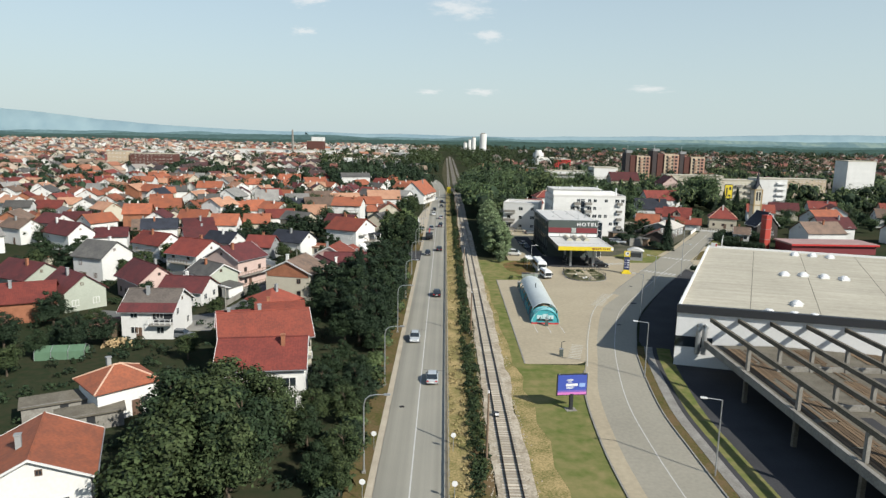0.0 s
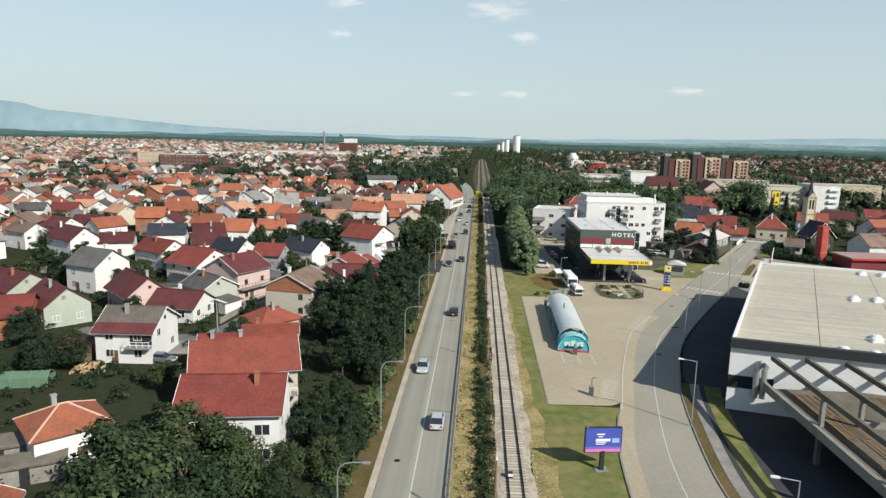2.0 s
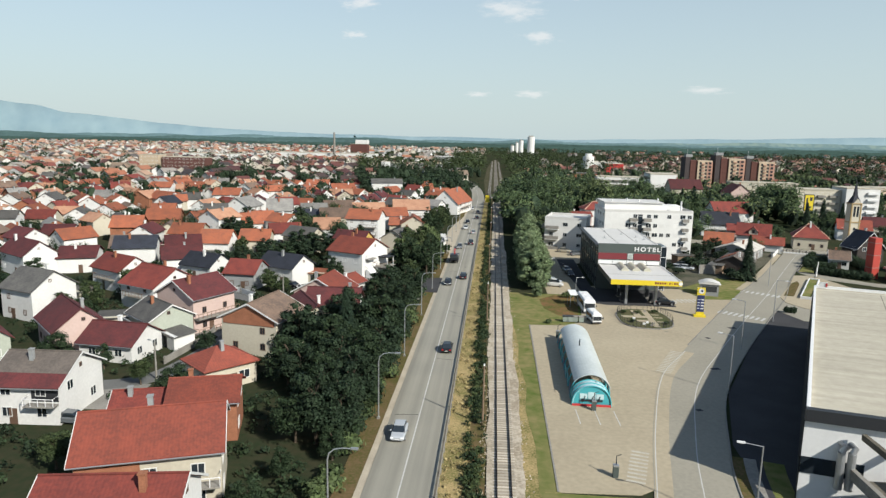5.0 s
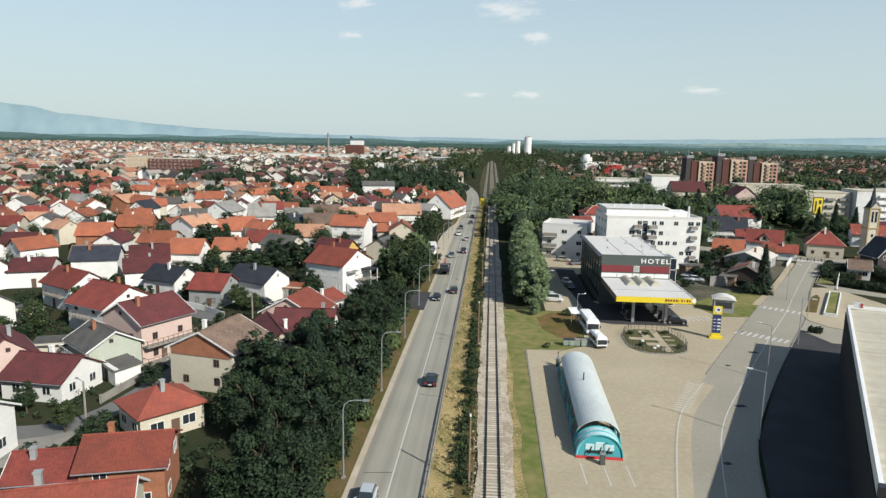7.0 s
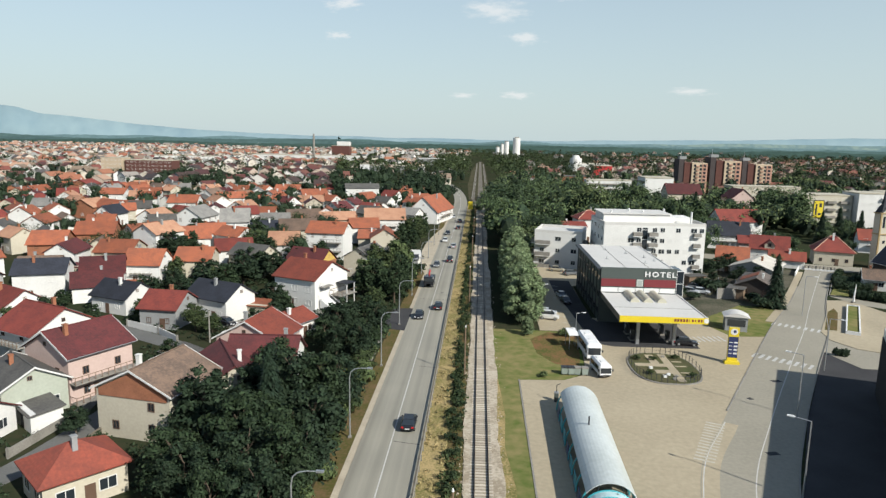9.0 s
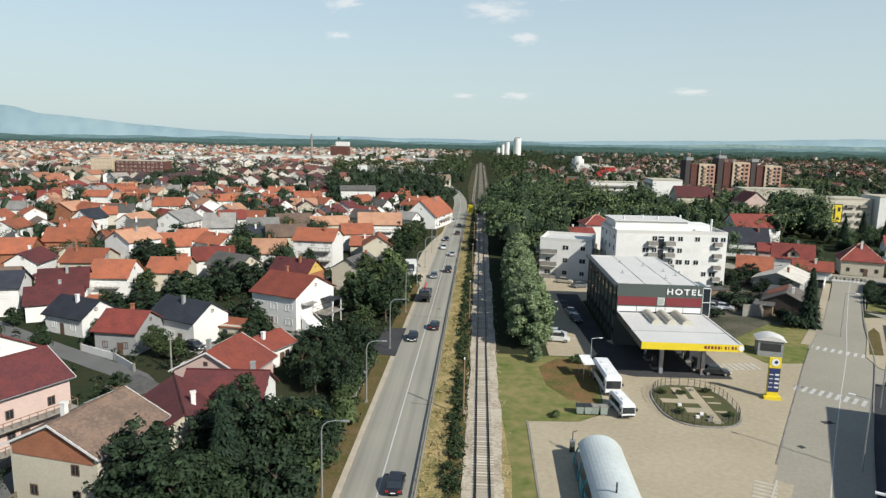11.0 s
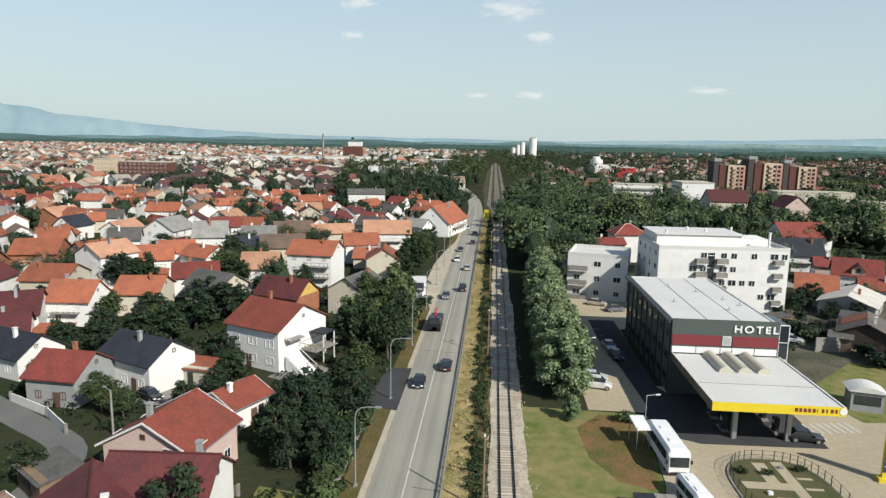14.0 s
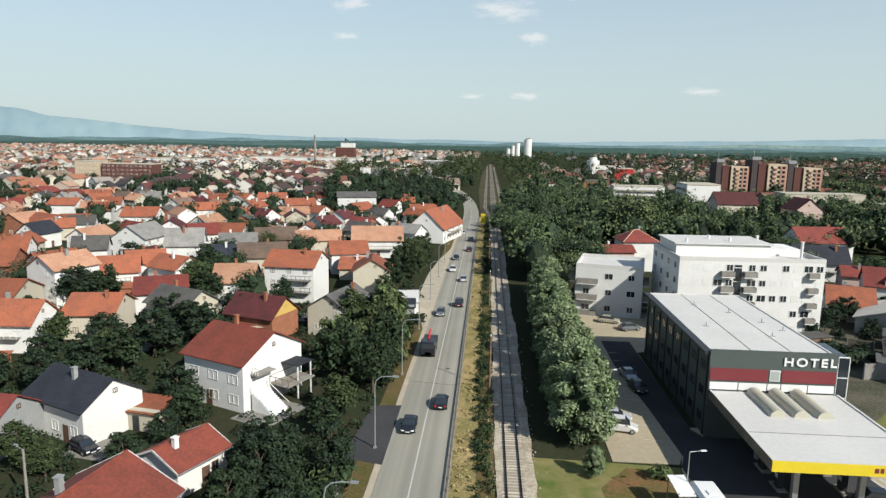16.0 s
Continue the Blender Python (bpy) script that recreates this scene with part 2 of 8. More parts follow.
class Solid:
    """Gathers boxes, prisms and tubes into one mesh."""

    def __init__(self):
        self.v, self.f, self.i, self.slot = [], [], [], 0

    def add(self, verts, faces):
        o = len(self.v)
        self.v += [tuple(p) for p in verts]
        self.f += [tuple(o + k for k in f) for f in faces]
        self.i += [self.slot] * len(faces)
        return self

    def box(self, x0, x1, y0, y1, z0, z1, m=None):
        p = [(x, y, z) for z in (z0, z1) for y in (y0, y1) for x in (x0, x1)]
        if m is not None:
            p = [m @ Vector(q) for q in p]
        return self.add(p, [(0, 2, 3, 1), (4, 5, 7, 6), (0, 1, 5, 4), (2, 6, 7, 3), (0, 4, 6, 2), (1, 3, 7, 5)])

    def prism(self, outline, z0, z1):
        n = len(outline)
        p = [(x, y, z0) for x, y in outline] + [(x, y, z1) for x, y in outline]
        return self.add(p, [tuple(range(n))[::-1], tuple(range(n, 2 * n))] + [(k, (k + 1) % n, n + (k + 1) % n, n + k) for k in range(n)])

    def tube(self, path, radii, sides=8):
        """A round bar along a path, with its ends closed."""
        path = [Vector(p) for p in path]
        radii = radii if isinstance(radii, (list, tuple)) else [radii] * len(path)
        rings, faces = [], []
        for k, p in enumerate(path):
            d = (path[min(k + 1, len(path) - 1)] - path[max(k - 1, 0)]).normalized()
            side = d.cross(Vector((0.31, 0.95, 0.05)) if abs(d.y) < 0.9 else Vector((1, 0, 0))).normalized()
            up = d.cross(side)
            rings += [p + (side * math.cos(a) + up * math.sin(a)) * radii[k] for a in (math.tau * s / sides for s in range(sides))]
        for k in range(len(path) - 1):
            for s in range(sides):
                a, b = k * sides + s, k * sides + (s + 1) % sides
                faces.append((a, b, b + sides, a + sides))
        faces += [tuple(range(sides))[::-1], tuple(range(len(rings) - sides, len(rings)))]
        return self.add(rings, faces)

    def lump(self, x, y, z, rx, ry, rz, rng):
        """An uneven clump, 6 by 3 corners."""
        v = [(x, y, z - rz), (x, y, z + rz)]
        for j in range(3):
            b = math.pi * (j - 1) * 0.27
            for k in range(6):
                a, q = math.tau * (k + 0.5 * (j % 2)) / 6, 0.75 + 0.4 * rng.random()
                v.append((x + rx * q * math.cos(a) * math.cos(b), y + ry * q * math.sin(a) * math.cos(b), z + rz * q * math.sin(b)))
        f = []
        for k in range(6):
            n = (k + 1) % 6
            f += [(0, 2 + n, 2 + k), (1, 14 + k, 14 + n)]
            f += [(2 + 6 * j + k, 2 + 6 * j + n, 8 + 6 * j + n, 8 + 6 * j + k) for j in range(2)]
        return self.add(v, f)

    def make(self, name, materials, parent=None, label=""):
        return mesh_object(name, self.v, self.f, materials, parent, label, self.i)


def empty(name, x, y, z=0.0, turn=0.0):
    ob = new(name)
    ob.matrix_basis = pose(x, y, z, 0, 0, turn)
    return ob


def sheet(name, outline, z, material, thick=0.3, label="", category="ground", kind="structure"):
    return tagged(Solid().prism(outline, z - thick, z).make(name, material), label, category, kind=kind)


def ribbon(points, left, right):
    """The outline of a strip along points, left and right metres to its sides."""
    pts = [Vector((x, y, 0)) for x, y in points]
    a, b = [], []
    for k, p in enumerate(pts):
        d = (pts[min(k + 1, len(pts) - 1)] - pts[max(k - 1, 0)]).normalized()
        n = Vector((-d.y, d.x, 0))
        a.append(p + n * left)
        b.append(p - n * right)
    return a, b


def strip(name, points, left, right, z, material, thick=0.12, label="", category="road", kind="structure", parent=None):
    a, b = ribbon(points, left, right)
    s, n = Solid(), len(a)
    v = [(p.x, p.y, z) for p in a] + [(p.x, p.y, z) for p in b] + [(p.x, p.y, z - thick) for p in a] + [(p.x, p.y, z - thick) for p in b]
    f = []
    for k in range(n - 1):
        f += [(k, n + k, n + k + 1, k + 1), (2 * n + k, k, k + 1, 2 * n + k + 1), (n + k, 3 * n + k, 3 * n + k + 1, n + k + 1)]
    f += [(0, 2 * n, 3 * n, n), (n - 1, 2 * n - 1, 4 * n - 1, 3 * n - 1)]
    s.add(v, f)
    ob = s.make(name, material, parent)
    return tagged(ob, label, "" if parent else category, kind="" if parent else kind)


def smooth_path(points, steps=8):
    """Points of a rounded line through the given ones."""
    p = [Vector((*q, 0)) for q in points]
    p = [p[0] * 2 - p[1]] + p + [p[-1] * 2 - p[-2]]
    res = []
    for k in range(1, len(p) - 2):
        for s in range(steps):
            t = s / steps
            q = 0.5 * (2 * p[k] + (p[k + 1] - p[k - 1]) * t + (2 * p[k - 1] - 5 * p[k] + 4 * p[k + 1] - p[k + 2]) * t * t + (3 * p[k] - p[k - 1] - 3 * p[k + 1] + p[k + 2]) * t ** 3)
            res.append((q.x, q.y))
    res.append((p[-2].x, p[-2].y))
    return res


# ---- ground, roads and railway ----
sheet("ground", [(4900 * math.cos(a), 300 + 4900 * math.sin(a)) for a in (math.tau * k / 72 for k in range(72))], -0.02, GARDEN, 1.0,
      "dark green gardens and rough grass of a flat plain")

ROAD = [(-10.65, -80), (-10.65, 100), (-10.65, 300), (-10.65, 400)] + smooth_path([(-10.7, 410), (-11.4, 450), (-14.2, 500), (-21, 560), (-34, 640), (-56, 760), (-90, 900)], 5)
strip("road", ROAD, 3.65, 3.65, 0.10, ASPHALT, 0.3, "worn grey two-lane asphalt road with a white centre line")
strip("shoulder", ROAD[:4], 4.45, -3.65, 0.05, SAND, 0.2, "pale sandy road shoulder beside the asphalt", "shoulder")
strip("verge", ROAD[:4], 6.6, -4.45, 0.03, RUST_SOIL, 0.2, "brown dry verge between road and bushes", "verge")
sheet("lay_by", [(-14.2, 236), (-16.5, 246), (-18.6, 258), (-18.8, 290), (-17.5, 312), (-15.5, 330), (-14.2, 352)], 0.085, SAND, 0.2, "pale sandy lay-by beside the road", "road")
sheet("driveway", [(-14.2, 186.5), (-14.2, 203), (-18.2, 202.4), (-19, 187.8)], 0.09, DARKTAR, 0.2, "fresh dark asphalt driveway at the road", "road")

marking = tagged(strip("road_marking", ROAD, 0.075, 0.075, 0.104, LINE, 0.003), "solid white centre line", "marking", kind="structure")

strip("dry_verge", [(-5.4, -80), (-5.4, 430)], 1.6, 1.4, 0.04, DRY, 0.2, "strip of yellow dry grass behind the guard rail", "verge")
strip("track_margin", [(-3.1, -80), (-3.1, 430)], 1.0, 1.1, 0.03, RUST_SOIL, 0.2, "earthy strip with low bushes beside the railway", "verge")
rag = random.Random(14)
edge_l, edge_r = [], []
for k in range(260):
    y = -80 + 510 * k / 259
    edge_l.append((-1.85 - 0.35 * noise.noise((y * 0.11, 1.5, 0)) - rag.uniform(0, 0.22), y))
    edge_r.append((2.1 + 0.5 * noise.noise((y * 0.09, 7.5, 0)) + rag.uniform(0, 0.3), y))
sheet("ballast", edge_r + edge_l[::-1], 0.12, BALLAST, 0.3, "pale stone ballast bed of the railway with ragged edges", "ballast")
stones = Solid()
for k in range(2600):
    y = 45 + 190 * rag.random() ** 1.3
    x = rag.choice((-1, 1)) * (1.5 + abs(rag.gauss(0, 0.55)))
    r = rag.uniform(0.05, 0.13)
    stones.add([(x - r, y, 0.03), (x, y - r, 0.03), (x + r, y, 0.03), (x, y + r, 0.03), (x + r * 0.2, y, 0.13 + r * 0.7)], [(0, 1, 4), (1, 2, 4), (2, 3, 4), (3, 0, 4)])
tagged(stones.make("loose_stones", BALLAST), "loose pale stones along the ballast", "stones", kind="stuff")
strip("ballast", [(0, 430), (0, 1150)], 1.7, 1.7, 0.12, OLD_BALLAST, 0.3, "grey stone ballast bed of the far railway", "ballast")
sheet("rail_yard", [(-6, 425), (5, 425), (6.5, 560), (6.5, 1000), (4, 1150), (-4, 1150), (-7, 1000), (-10, 840), (-10, 600), (-8, 510)], 0.02, YARD_EARTH, 0.2, "dark earth of the far railway yard", "ground")
strip("trackside_grass", [(3.9, -80), (3.9, 163.2)], 1.9, 1.9, 0.04, DRY, 0.2, "yellowed grass beside the ballast", "verge")

strip("track_bed", [(0, -80), (0, 430)], 1.15, 1.15, 0.125, TRACK_BED, 0.02, "darker stones between the rails", "ballast")
# railway track
track = tagged(new("railway_track"), "single railway track with rusty rails on grey sleepers", "railway", kind="structure")
for x in (-0.7525, 0.7525):
    s = Solid()
    for x0, x1, z0, z1 in ((-0.07, 0.07, 0.20, 0.22), (-0.012, 0.012, 0.22, 0.33), (-0.036, 0.036, 0.33, 0.37)):
        s.box(x + x0, x + x1, -80, 1150, z0, z1)
    s.make("rail", RAIL, track)
sleeper_mesh = None
rest = Solid()
for k in range(620):
    y = 40 + 0.62 * k
    if y < 62 or y > 245:
        rest.box(-1.25, 1.25, y - 0.12, y + 0.12, 0.04, 0.155)
        continue
    if sleeper_mesh is None:
        sleeper_mesh = Solid().box(-1.25, 1.25, -0.12, 0.12, 0.04, 0.155).make("sleeper", SLEEPER, track)
        sleeper_mesh.location = (0, y, 0)
        continue
    ob = attach("sleeper", sleeper_mesh.data, track)
    ob.location = (0, y, 0)
rest = tagged(rest.make("sleeper_run", SLEEPER, track), kind="stuff")
for x, y0, y1 in ((-4.6, 470, 1080), (4.4, 500, 1050)):
    strip("ballast", [(x * 0.1, y0 - 60), (x, y0), (x, y1)], 0.9, 0.9, 0.1, OLD_BALLAST, 0.2, "grey ballast bed of a station siding", "ballast")
    far_track = tagged(new("railway_track"), "worn siding track in the far station yard", "railway", kind="structure")
    for g in (-0.75, 0.75):
        Solid().box(x + g - 0.06, x + g + 0.06, y0, y1, 0.1, 0.3).make("rail", SHINY_RAIL, far_track)

# street that curves past the filling station
LEFT_EDGE = smooth_path([(11.8, 30), (11.3, 60), (11.3, 74), (12.6, 90), (15.5, 103.5), (19.0, 119), (24.4, 137.5), (31.4, 150.6), (45.5, 176), (58, 198), (67.4, 213.2), (73.6, 223.6), (88.8, 251), (94.4, 261.4)], 6)
RIGHT_EDGE = smooth_path([(21.4, 30), (21.2, 60), (21.2, 74), (21.6, 86), (24.2, 104), (26.6, 114), (32.2, 131.5), (42.6, 152), (54.5, 173), (66.4, 193.5), (74.6, 210.5), (81, 223), (95.8, 250), (101.4, 259.2)], 6)
sheet("street", LEFT_EDGE + RIGHT_EDGE[::-1], 0.07, STREET, 0.3, "pale asphalt street curving past the filling station", "road")
strip("dusty_margin", [p for p in LEFT_EDGE if p[1] < 152], -0.1, 1.9, 0.0735, PAVING, 0.02, "dusty beige margin of the street", "road")
sheet("side_street", [(66.2, 195), (60, 182), (62, 174), (84, 172), (110, 166), (112, 174), (86, 181), (72, 184)], 0.066, STREET, 0.3, "pale asphalt branch street", "road")
sheet("cross_street", [(68, 279), (94, 261.8), (102, 259.4), (117, 261), (117, 266.5), (101, 271), (72, 287)], 0.064, STREET, 0.3, "pale asphalt cross street", "road")
sheet("forecourt", [(5.6, 101.8), (13.9, 102.2), (15.5, 103.4)] + [p for p in LEFT_EDGE if 104 < p[1] < 199] + [(50, 199.5), (41, 200), (22, 200), (18.6, 189), (17.6, 180), (16.8, 171), (15.6, 166), (12.5, 163.6), (5.9, 163.1)], 0.06, PAVING, 0.3,
      "beige paved forecourt of filling station and car wash", "pavement")
sheet("hotel_lot", [(11.3, 190), (18.7, 190), (22.6, 200), (22.8, 230), (28, 232), (28, 240), (34, 262), (14, 262), (11.5, 230)], 0.055, PAVING, 0.3, "pale paved car park beside the hotel", "pavement")
# dark sheet paints the hotel's shadow on the paving beside it
sheet("hotel_lane", [(19.6, 191.8), (22.7, 199.6), (22.7, 236), (17.6, 236), (17.6, 222), (18.9, 206)], 0.062, DARKTAR, 0.2, "lane along the hotel with the building's shadow put into dark colour", "pavement")
# dark asphalt sheet that also puts the canopy's shade into the floor colour
sheet("canopy_floor", [(18.75, 189.5), (18.9, 183.5), (23.6, 181.2), (38.6, 181.6), (38.7, 197.3), (23.6, 197.4), (22.6, 199.5)], 0.064, DARKTAR, 0.2, "asphalt under the filling station canopy with its shade put into dark colour", "pavement")
sheet("lawn", [(2.0, 163.4), (5.8, 163.3), (12.5, 163.8), (15.5, 166.2), (16.7, 171), (17.5, 180), (18.5, 189.2), (11.2, 189.6), (2.0, 190)], 0.05, GRASS, 0.3, "patchy green lawn with bare reddish earth", "lawn")
sheet("lawn", [(5.2, 30), (11.6, 30), (11.1, 60), (11.1, 74), (12.3, 90), (15.0, 101.5), (3.6, 101.6), (4.6, 96), (3.9, 91), (5.0, 86), (4.4, 80), (5.4, 75), (4.8, 69), (5.6, 64), (4.9, 58), (5.5, 50), (4.7, 42)], 0.05, GRASS, 0.3, "green lawn with yellow patches at the street", "lawn")
sheet("lawn", [(3.6, 101.6), (5.55, 101.7), (5.85, 163.2), (2.6, 163.2), (3.2, 150), (2.8, 141), (3.7, 131), (3.1, 122), (3.8, 112)], 0.055, GRASS, 0.3, "narrow grass strip at the forecourt's edge", "lawn")
sheet("earth_patch", [(9.5, 176), (12, 171), (15.5, 169.5), (16.4, 173), (17.2, 181), (18, 188), (12.5, 188.6), (9, 184)], 0.056, mat("reddish_earth", (0.17, 0.095, 0.05), 1.0, 0.4, 0.25, 2.5, 0.4, tint=(0.075, 0.085, 0.028), spec=0.0, hard=0.2), 0.1, "bare reddish earth in the lawn", "ground")
for off, wide, m, nm, lab in ((0.0, 1.4, RUST_SOIL, "verge", "brown dry verge at the kerb"), (1.4, 1.3, CONCRETE, "footpath", "narrow pale concrete footpath"), (2.7, 0.7, DARKTAR, "gutter", "dark asphalt strip"), (3.4, 2.2, GRASS, "lawn", "grass strip before the hall")):
    strip(nm, [p for p in RIGHT_EDGE if p[1] < 112], -off, off + wide, 0.08 + (0.03 if nm == "footpath" else 0), m, 0.2, lab, nm)
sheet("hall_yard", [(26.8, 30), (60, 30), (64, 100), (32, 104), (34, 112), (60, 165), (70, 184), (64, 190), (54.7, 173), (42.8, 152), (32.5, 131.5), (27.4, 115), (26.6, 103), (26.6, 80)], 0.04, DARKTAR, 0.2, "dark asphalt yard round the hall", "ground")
strip("kerb", RIGHT_EDGE, 0.0, 0.16, 0.20, CONCRETE, 0.3, "grey concrete kerb", "kerb")
strip("kerb", [p for p in LEFT_EDGE if p[1] < 100], 0.16, 0.0, 0.18, CONCRETE, 0.3, "grey concrete kerb", "kerb")
strip("kerb", [(5.62, 101.8), (5.85, 163.2)], 0.2, 0.0, 0.12, CONCRETE, 0.3, "pale concrete edging of the forecourt", "kerb")
mid = [((a[0] * 0.42 + b[0] * 0.58), (a[1] * 0.42 + b[1] * 0.58)) for a, b in zip(LEFT_EDGE, RIGHT_EDGE)]
street_line = strip("road_marking", mid, 0.06, 0.06, 0.076, LINE, 0.003, "thin white centre line", "marking")
strip("edge_line", [(p[0] + 0.3, p[1]) for p in LEFT_EDGE if 100 < p[1] < 152], 0.06, 0.06, 0.076, LINE, 0.003, parent=street_line)


def stripes(name, a, b, count, long, wide, label, paint=LINE):
    """White bars side by side from a to b."""
    base = tagged(empty(name, a[0], a[1], 0.074), label, "marking", kind="structure")
    d = Vector((b[0] - a[0], b[1] - a[1], 0))
    turn = math.atan2(d.y, d.x)
    me = None
    for k in range(count):
        c = d * (k / (count - 1))
        m = Matrix.Rotation(turn, 4, 'Z')
        if me is None:
            me = Solid().box(-wide / 2, wide / 2, -long / 2, long / 2, 0, 0.006).make("stripe", paint, base)
            me.matrix_basis = Matrix.Translation(c) @ m
            continue
        ob = attach("stripe", me.data, base)
        ob.matrix_basis = Matrix.Translation(c) @ m
    return base


stripes("zebra_crossing", (25.4, 139.6), (30.2, 149.8), 14, 2.3, 0.36, "worn white zebra crossing stripes on asphalt", WORN)
stripes("zebra_crossing", (47.0, 179.2), (53.8, 173.8), 9, 2.6, 0.5, "white zebra crossing stripes on asphalt")
stripes("zebra_crossing", (59.2, 200.3), (66.8, 195.0), 9, 2.4, 0.5, "white zebra crossing stripes on asphalt")
stripes("zebra_crossing", (13.9, 104.8), (15.8, 111.6), 9, 2.0, 0.4, "worn white crossing stripes at the kerb", WORN)
stripes("hatched_marking", (38.8, 187.2), (44.6, 188.2), 7, 3.0, 0.35, "white hatched no-parking marking", LINE)


# ---- guard rail, poles and street lamps ----
guard = tagged(new("guard_rail"), "long galvanised steel guard rail beside the road", "guard rail")
s = Solid()
prof = [(0, 0.48), (0.05, 0.53), (0.0, 0.62), (0.05, 0.71), (0, 0.77)]
v, f = [], []
for y in (-60, 420):
    v += [(-6.78 + dx + t, y, 0.05 + z) for t in (0, 0.02) for dx, z in prof]
for k in range(4):
    f += [(k, k + 1, 11 + k, 10 + k), (5 + k, 15 + k, 16 + k, 6 + k)]
s.add(v, f + [(4, 9, 19, 14), (0, 10, 15, 5)])
s.make("beam", GUARD, guard)
post = None
for k in range(110):
    y = 44 + 2.5 * k
    if post is None:
        post = Solid().box(-0.05, 0.05, -0.06, 0.06, 0, 0.78).make("post", GUARD, guard)
        post.location = (-6.68, y, 0)
    else:
        attach("post", post.data, guard).location = (-6.68, y, 0)
gutter = strip("gutter", [(-6.95, -80), (-6.95, 420)], 0.13, 0.13, 0.115, OLDCON, 0.2, "dark concrete gutter along the road", "gutter")


def lamp_left(x, y, h=8.8, reach=2.2):
    """Steel mast with a curved arm over the road."""
    e = tagged(empty("street_lamp", x, y), "tall grey steel street lamp with a curved arm", "street lamp", "road lamps")
    Solid().tube([(0, 0, 0), (0, 0, 3), (0, 0, h - 1.2)], [0.11, 0.095, 0.07]).make("mast", STEEL, e)
    Solid().tube([(0, 0, h - 1.2), (0.15, 0, h - 0.55), (0.6, 0, h - 0.15), (1.3, 0, h), (reach, 0, h)], [0.065, 0.06, 0.055, 0.05, 0.05]).make("arm", STEEL, e)
    Solid().box(reach - 0.1, reach + 0.55, -0.13, 0.13, h - 0.06, h + 0.09).make("lamp_head", STEEL, e)
    Solid().box(-0.2, 0.2, -0.2, 0.2, 0, 0.25).make("foot", CONCRETE, e)
    return e


first = lamp_left(-15.7, 66.8)
for y in (91.5, 117.2, 141.6, 167.0, 190.4, 214.5, 239, 263, 288, 313):
    copy_thing(first, pose(-15.75, y, 0))


def lamp_right(x, y, turn, h=8.6):
    e = tagged(empty("street_lamp", x, y, 0, turn), "slim white street lamp with a straight arm", "street lamp", "street lamps")
    Solid().tube([(0, 0, 0), (0, 0, h)], [0.09, 0.06]).make("mast", STEEL, e)
    Solid().tube([(0, 0, h), (1.7, 0, h + 0.12)], [0.045, 0.04]).make("arm", STEEL, e)
    Solid().box(1.5, 2.2, -0.14, 0.14, h + 0.05, h + 0.18).make("lamp_head", WHITE_P, e)
    return e


first = lamp_right(21.8, 67.7, 170)
for x, y, turn in ((22.9, 96.6, 165), (32.6, 131.8, 150), (42.0, 153.2, 145), (55.2, 172.5, 330), (68.2, 207.5, 330)):
    copy_thing(first, pose(x, y, 0, 0, 0, turn))
for x, y, turn in ((16.6, 180.8, 10), (12.4, 203, 20)):
    copy_thing(first, pose(x, y, 0, 0, 0, turn) @ Matrix.Diagonal((0.75, 0.75, 0.7, 1)))


def wood_pole(x, y, h=7.8):
    e = tagged(empty("telegraph_pole", x, y), "brown wooden pole with a white insulator beside the railway", "pole", "railway poles")
    Solid().tube([(0, 0, 0), (0, 0, h)], [0.14, 0.10]).make("mast", WOOD, e)
    Solid().tube([(0, 0, h - 0.02), (0, 0, h + 0.25)], [0.12, 0.07]).make("insulator", WHITE_P, e)
    return e


first = wood_pole(-2.5, 70.4)
for y in (116.9, 163.8, 210.8, 258, 305, 352):
    copy_thing(first, pose(-2.5, y, 0))

# tar seams and patches in the asphalt
for n, (x0, x1, y, tilt) in enumerate(((-9.9, -6.9, 167.4, -0.5), (-10.4, -7.2, 141.0, -0.6), (-13.8, -10.8, 118.5, 0.3), (-10.5, -7.1, 98.0, -0.4), (-14.0, -7.2, 212.0, -0.9))):
    strip("tar_seam", [(x0, y), ((x0 + x1) / 2, y + tilt * 0.6), (x1, y + tilt)], 0.05, 0.05, 0.104, DARKTAR, 0.003, "dark tar seam across the asphalt", "seam")
for x, y, w, l in ((33.5, 141.5, 1.4, 0.8), (44.5, 166, 1.5, 0.9), (26.2, 124.5, 0.8, 0.6), (38.0, 158.5, 0.7, 0.7)):
    sheet("asphalt_patch", [(x, y), (x + w, y + 0.3), (x + w - 0.3, y + l + 0.3), (x - 0.3, y + l)], 0.0745, DARKTAR, 0.01, "dark square repair in the asphalt", "patch")

sheet("lawn", [(14, 316), (20, 314), (33, 345), (30, 372), (18, 366)], 0.01, GRASS, 0.1, "bright green lawn beside a path among trees", "lawn")
strip("path", [(18, 314), (21, 330), (29.7, 359.6), (35, 378)], 1.6, 1.6, 0.03, STREET, 0.1, "pale path between lawn and trees", "path")
sheet("corner_pavement", [(66.0, 195.2), (64.9, 189.5), (67, 184.6), (72, 181.6), (84, 177), (91, 198), (87, 218.5), (85.2, 222.8), (80.8, 222.3), (74.9, 210.6)], 0.15, PAVING, 0.3, "beige paved corner between two streets", "pavement")
sheet("lane", [(85.2, 222.8), (87, 218.5), (97, 211), (112, 204), (113, 210), (98, 216), (88.4, 225.2), (84, 227.4)], 0.055, STREET, 0.2, "pale asphalt lane past dark hedges", "road")
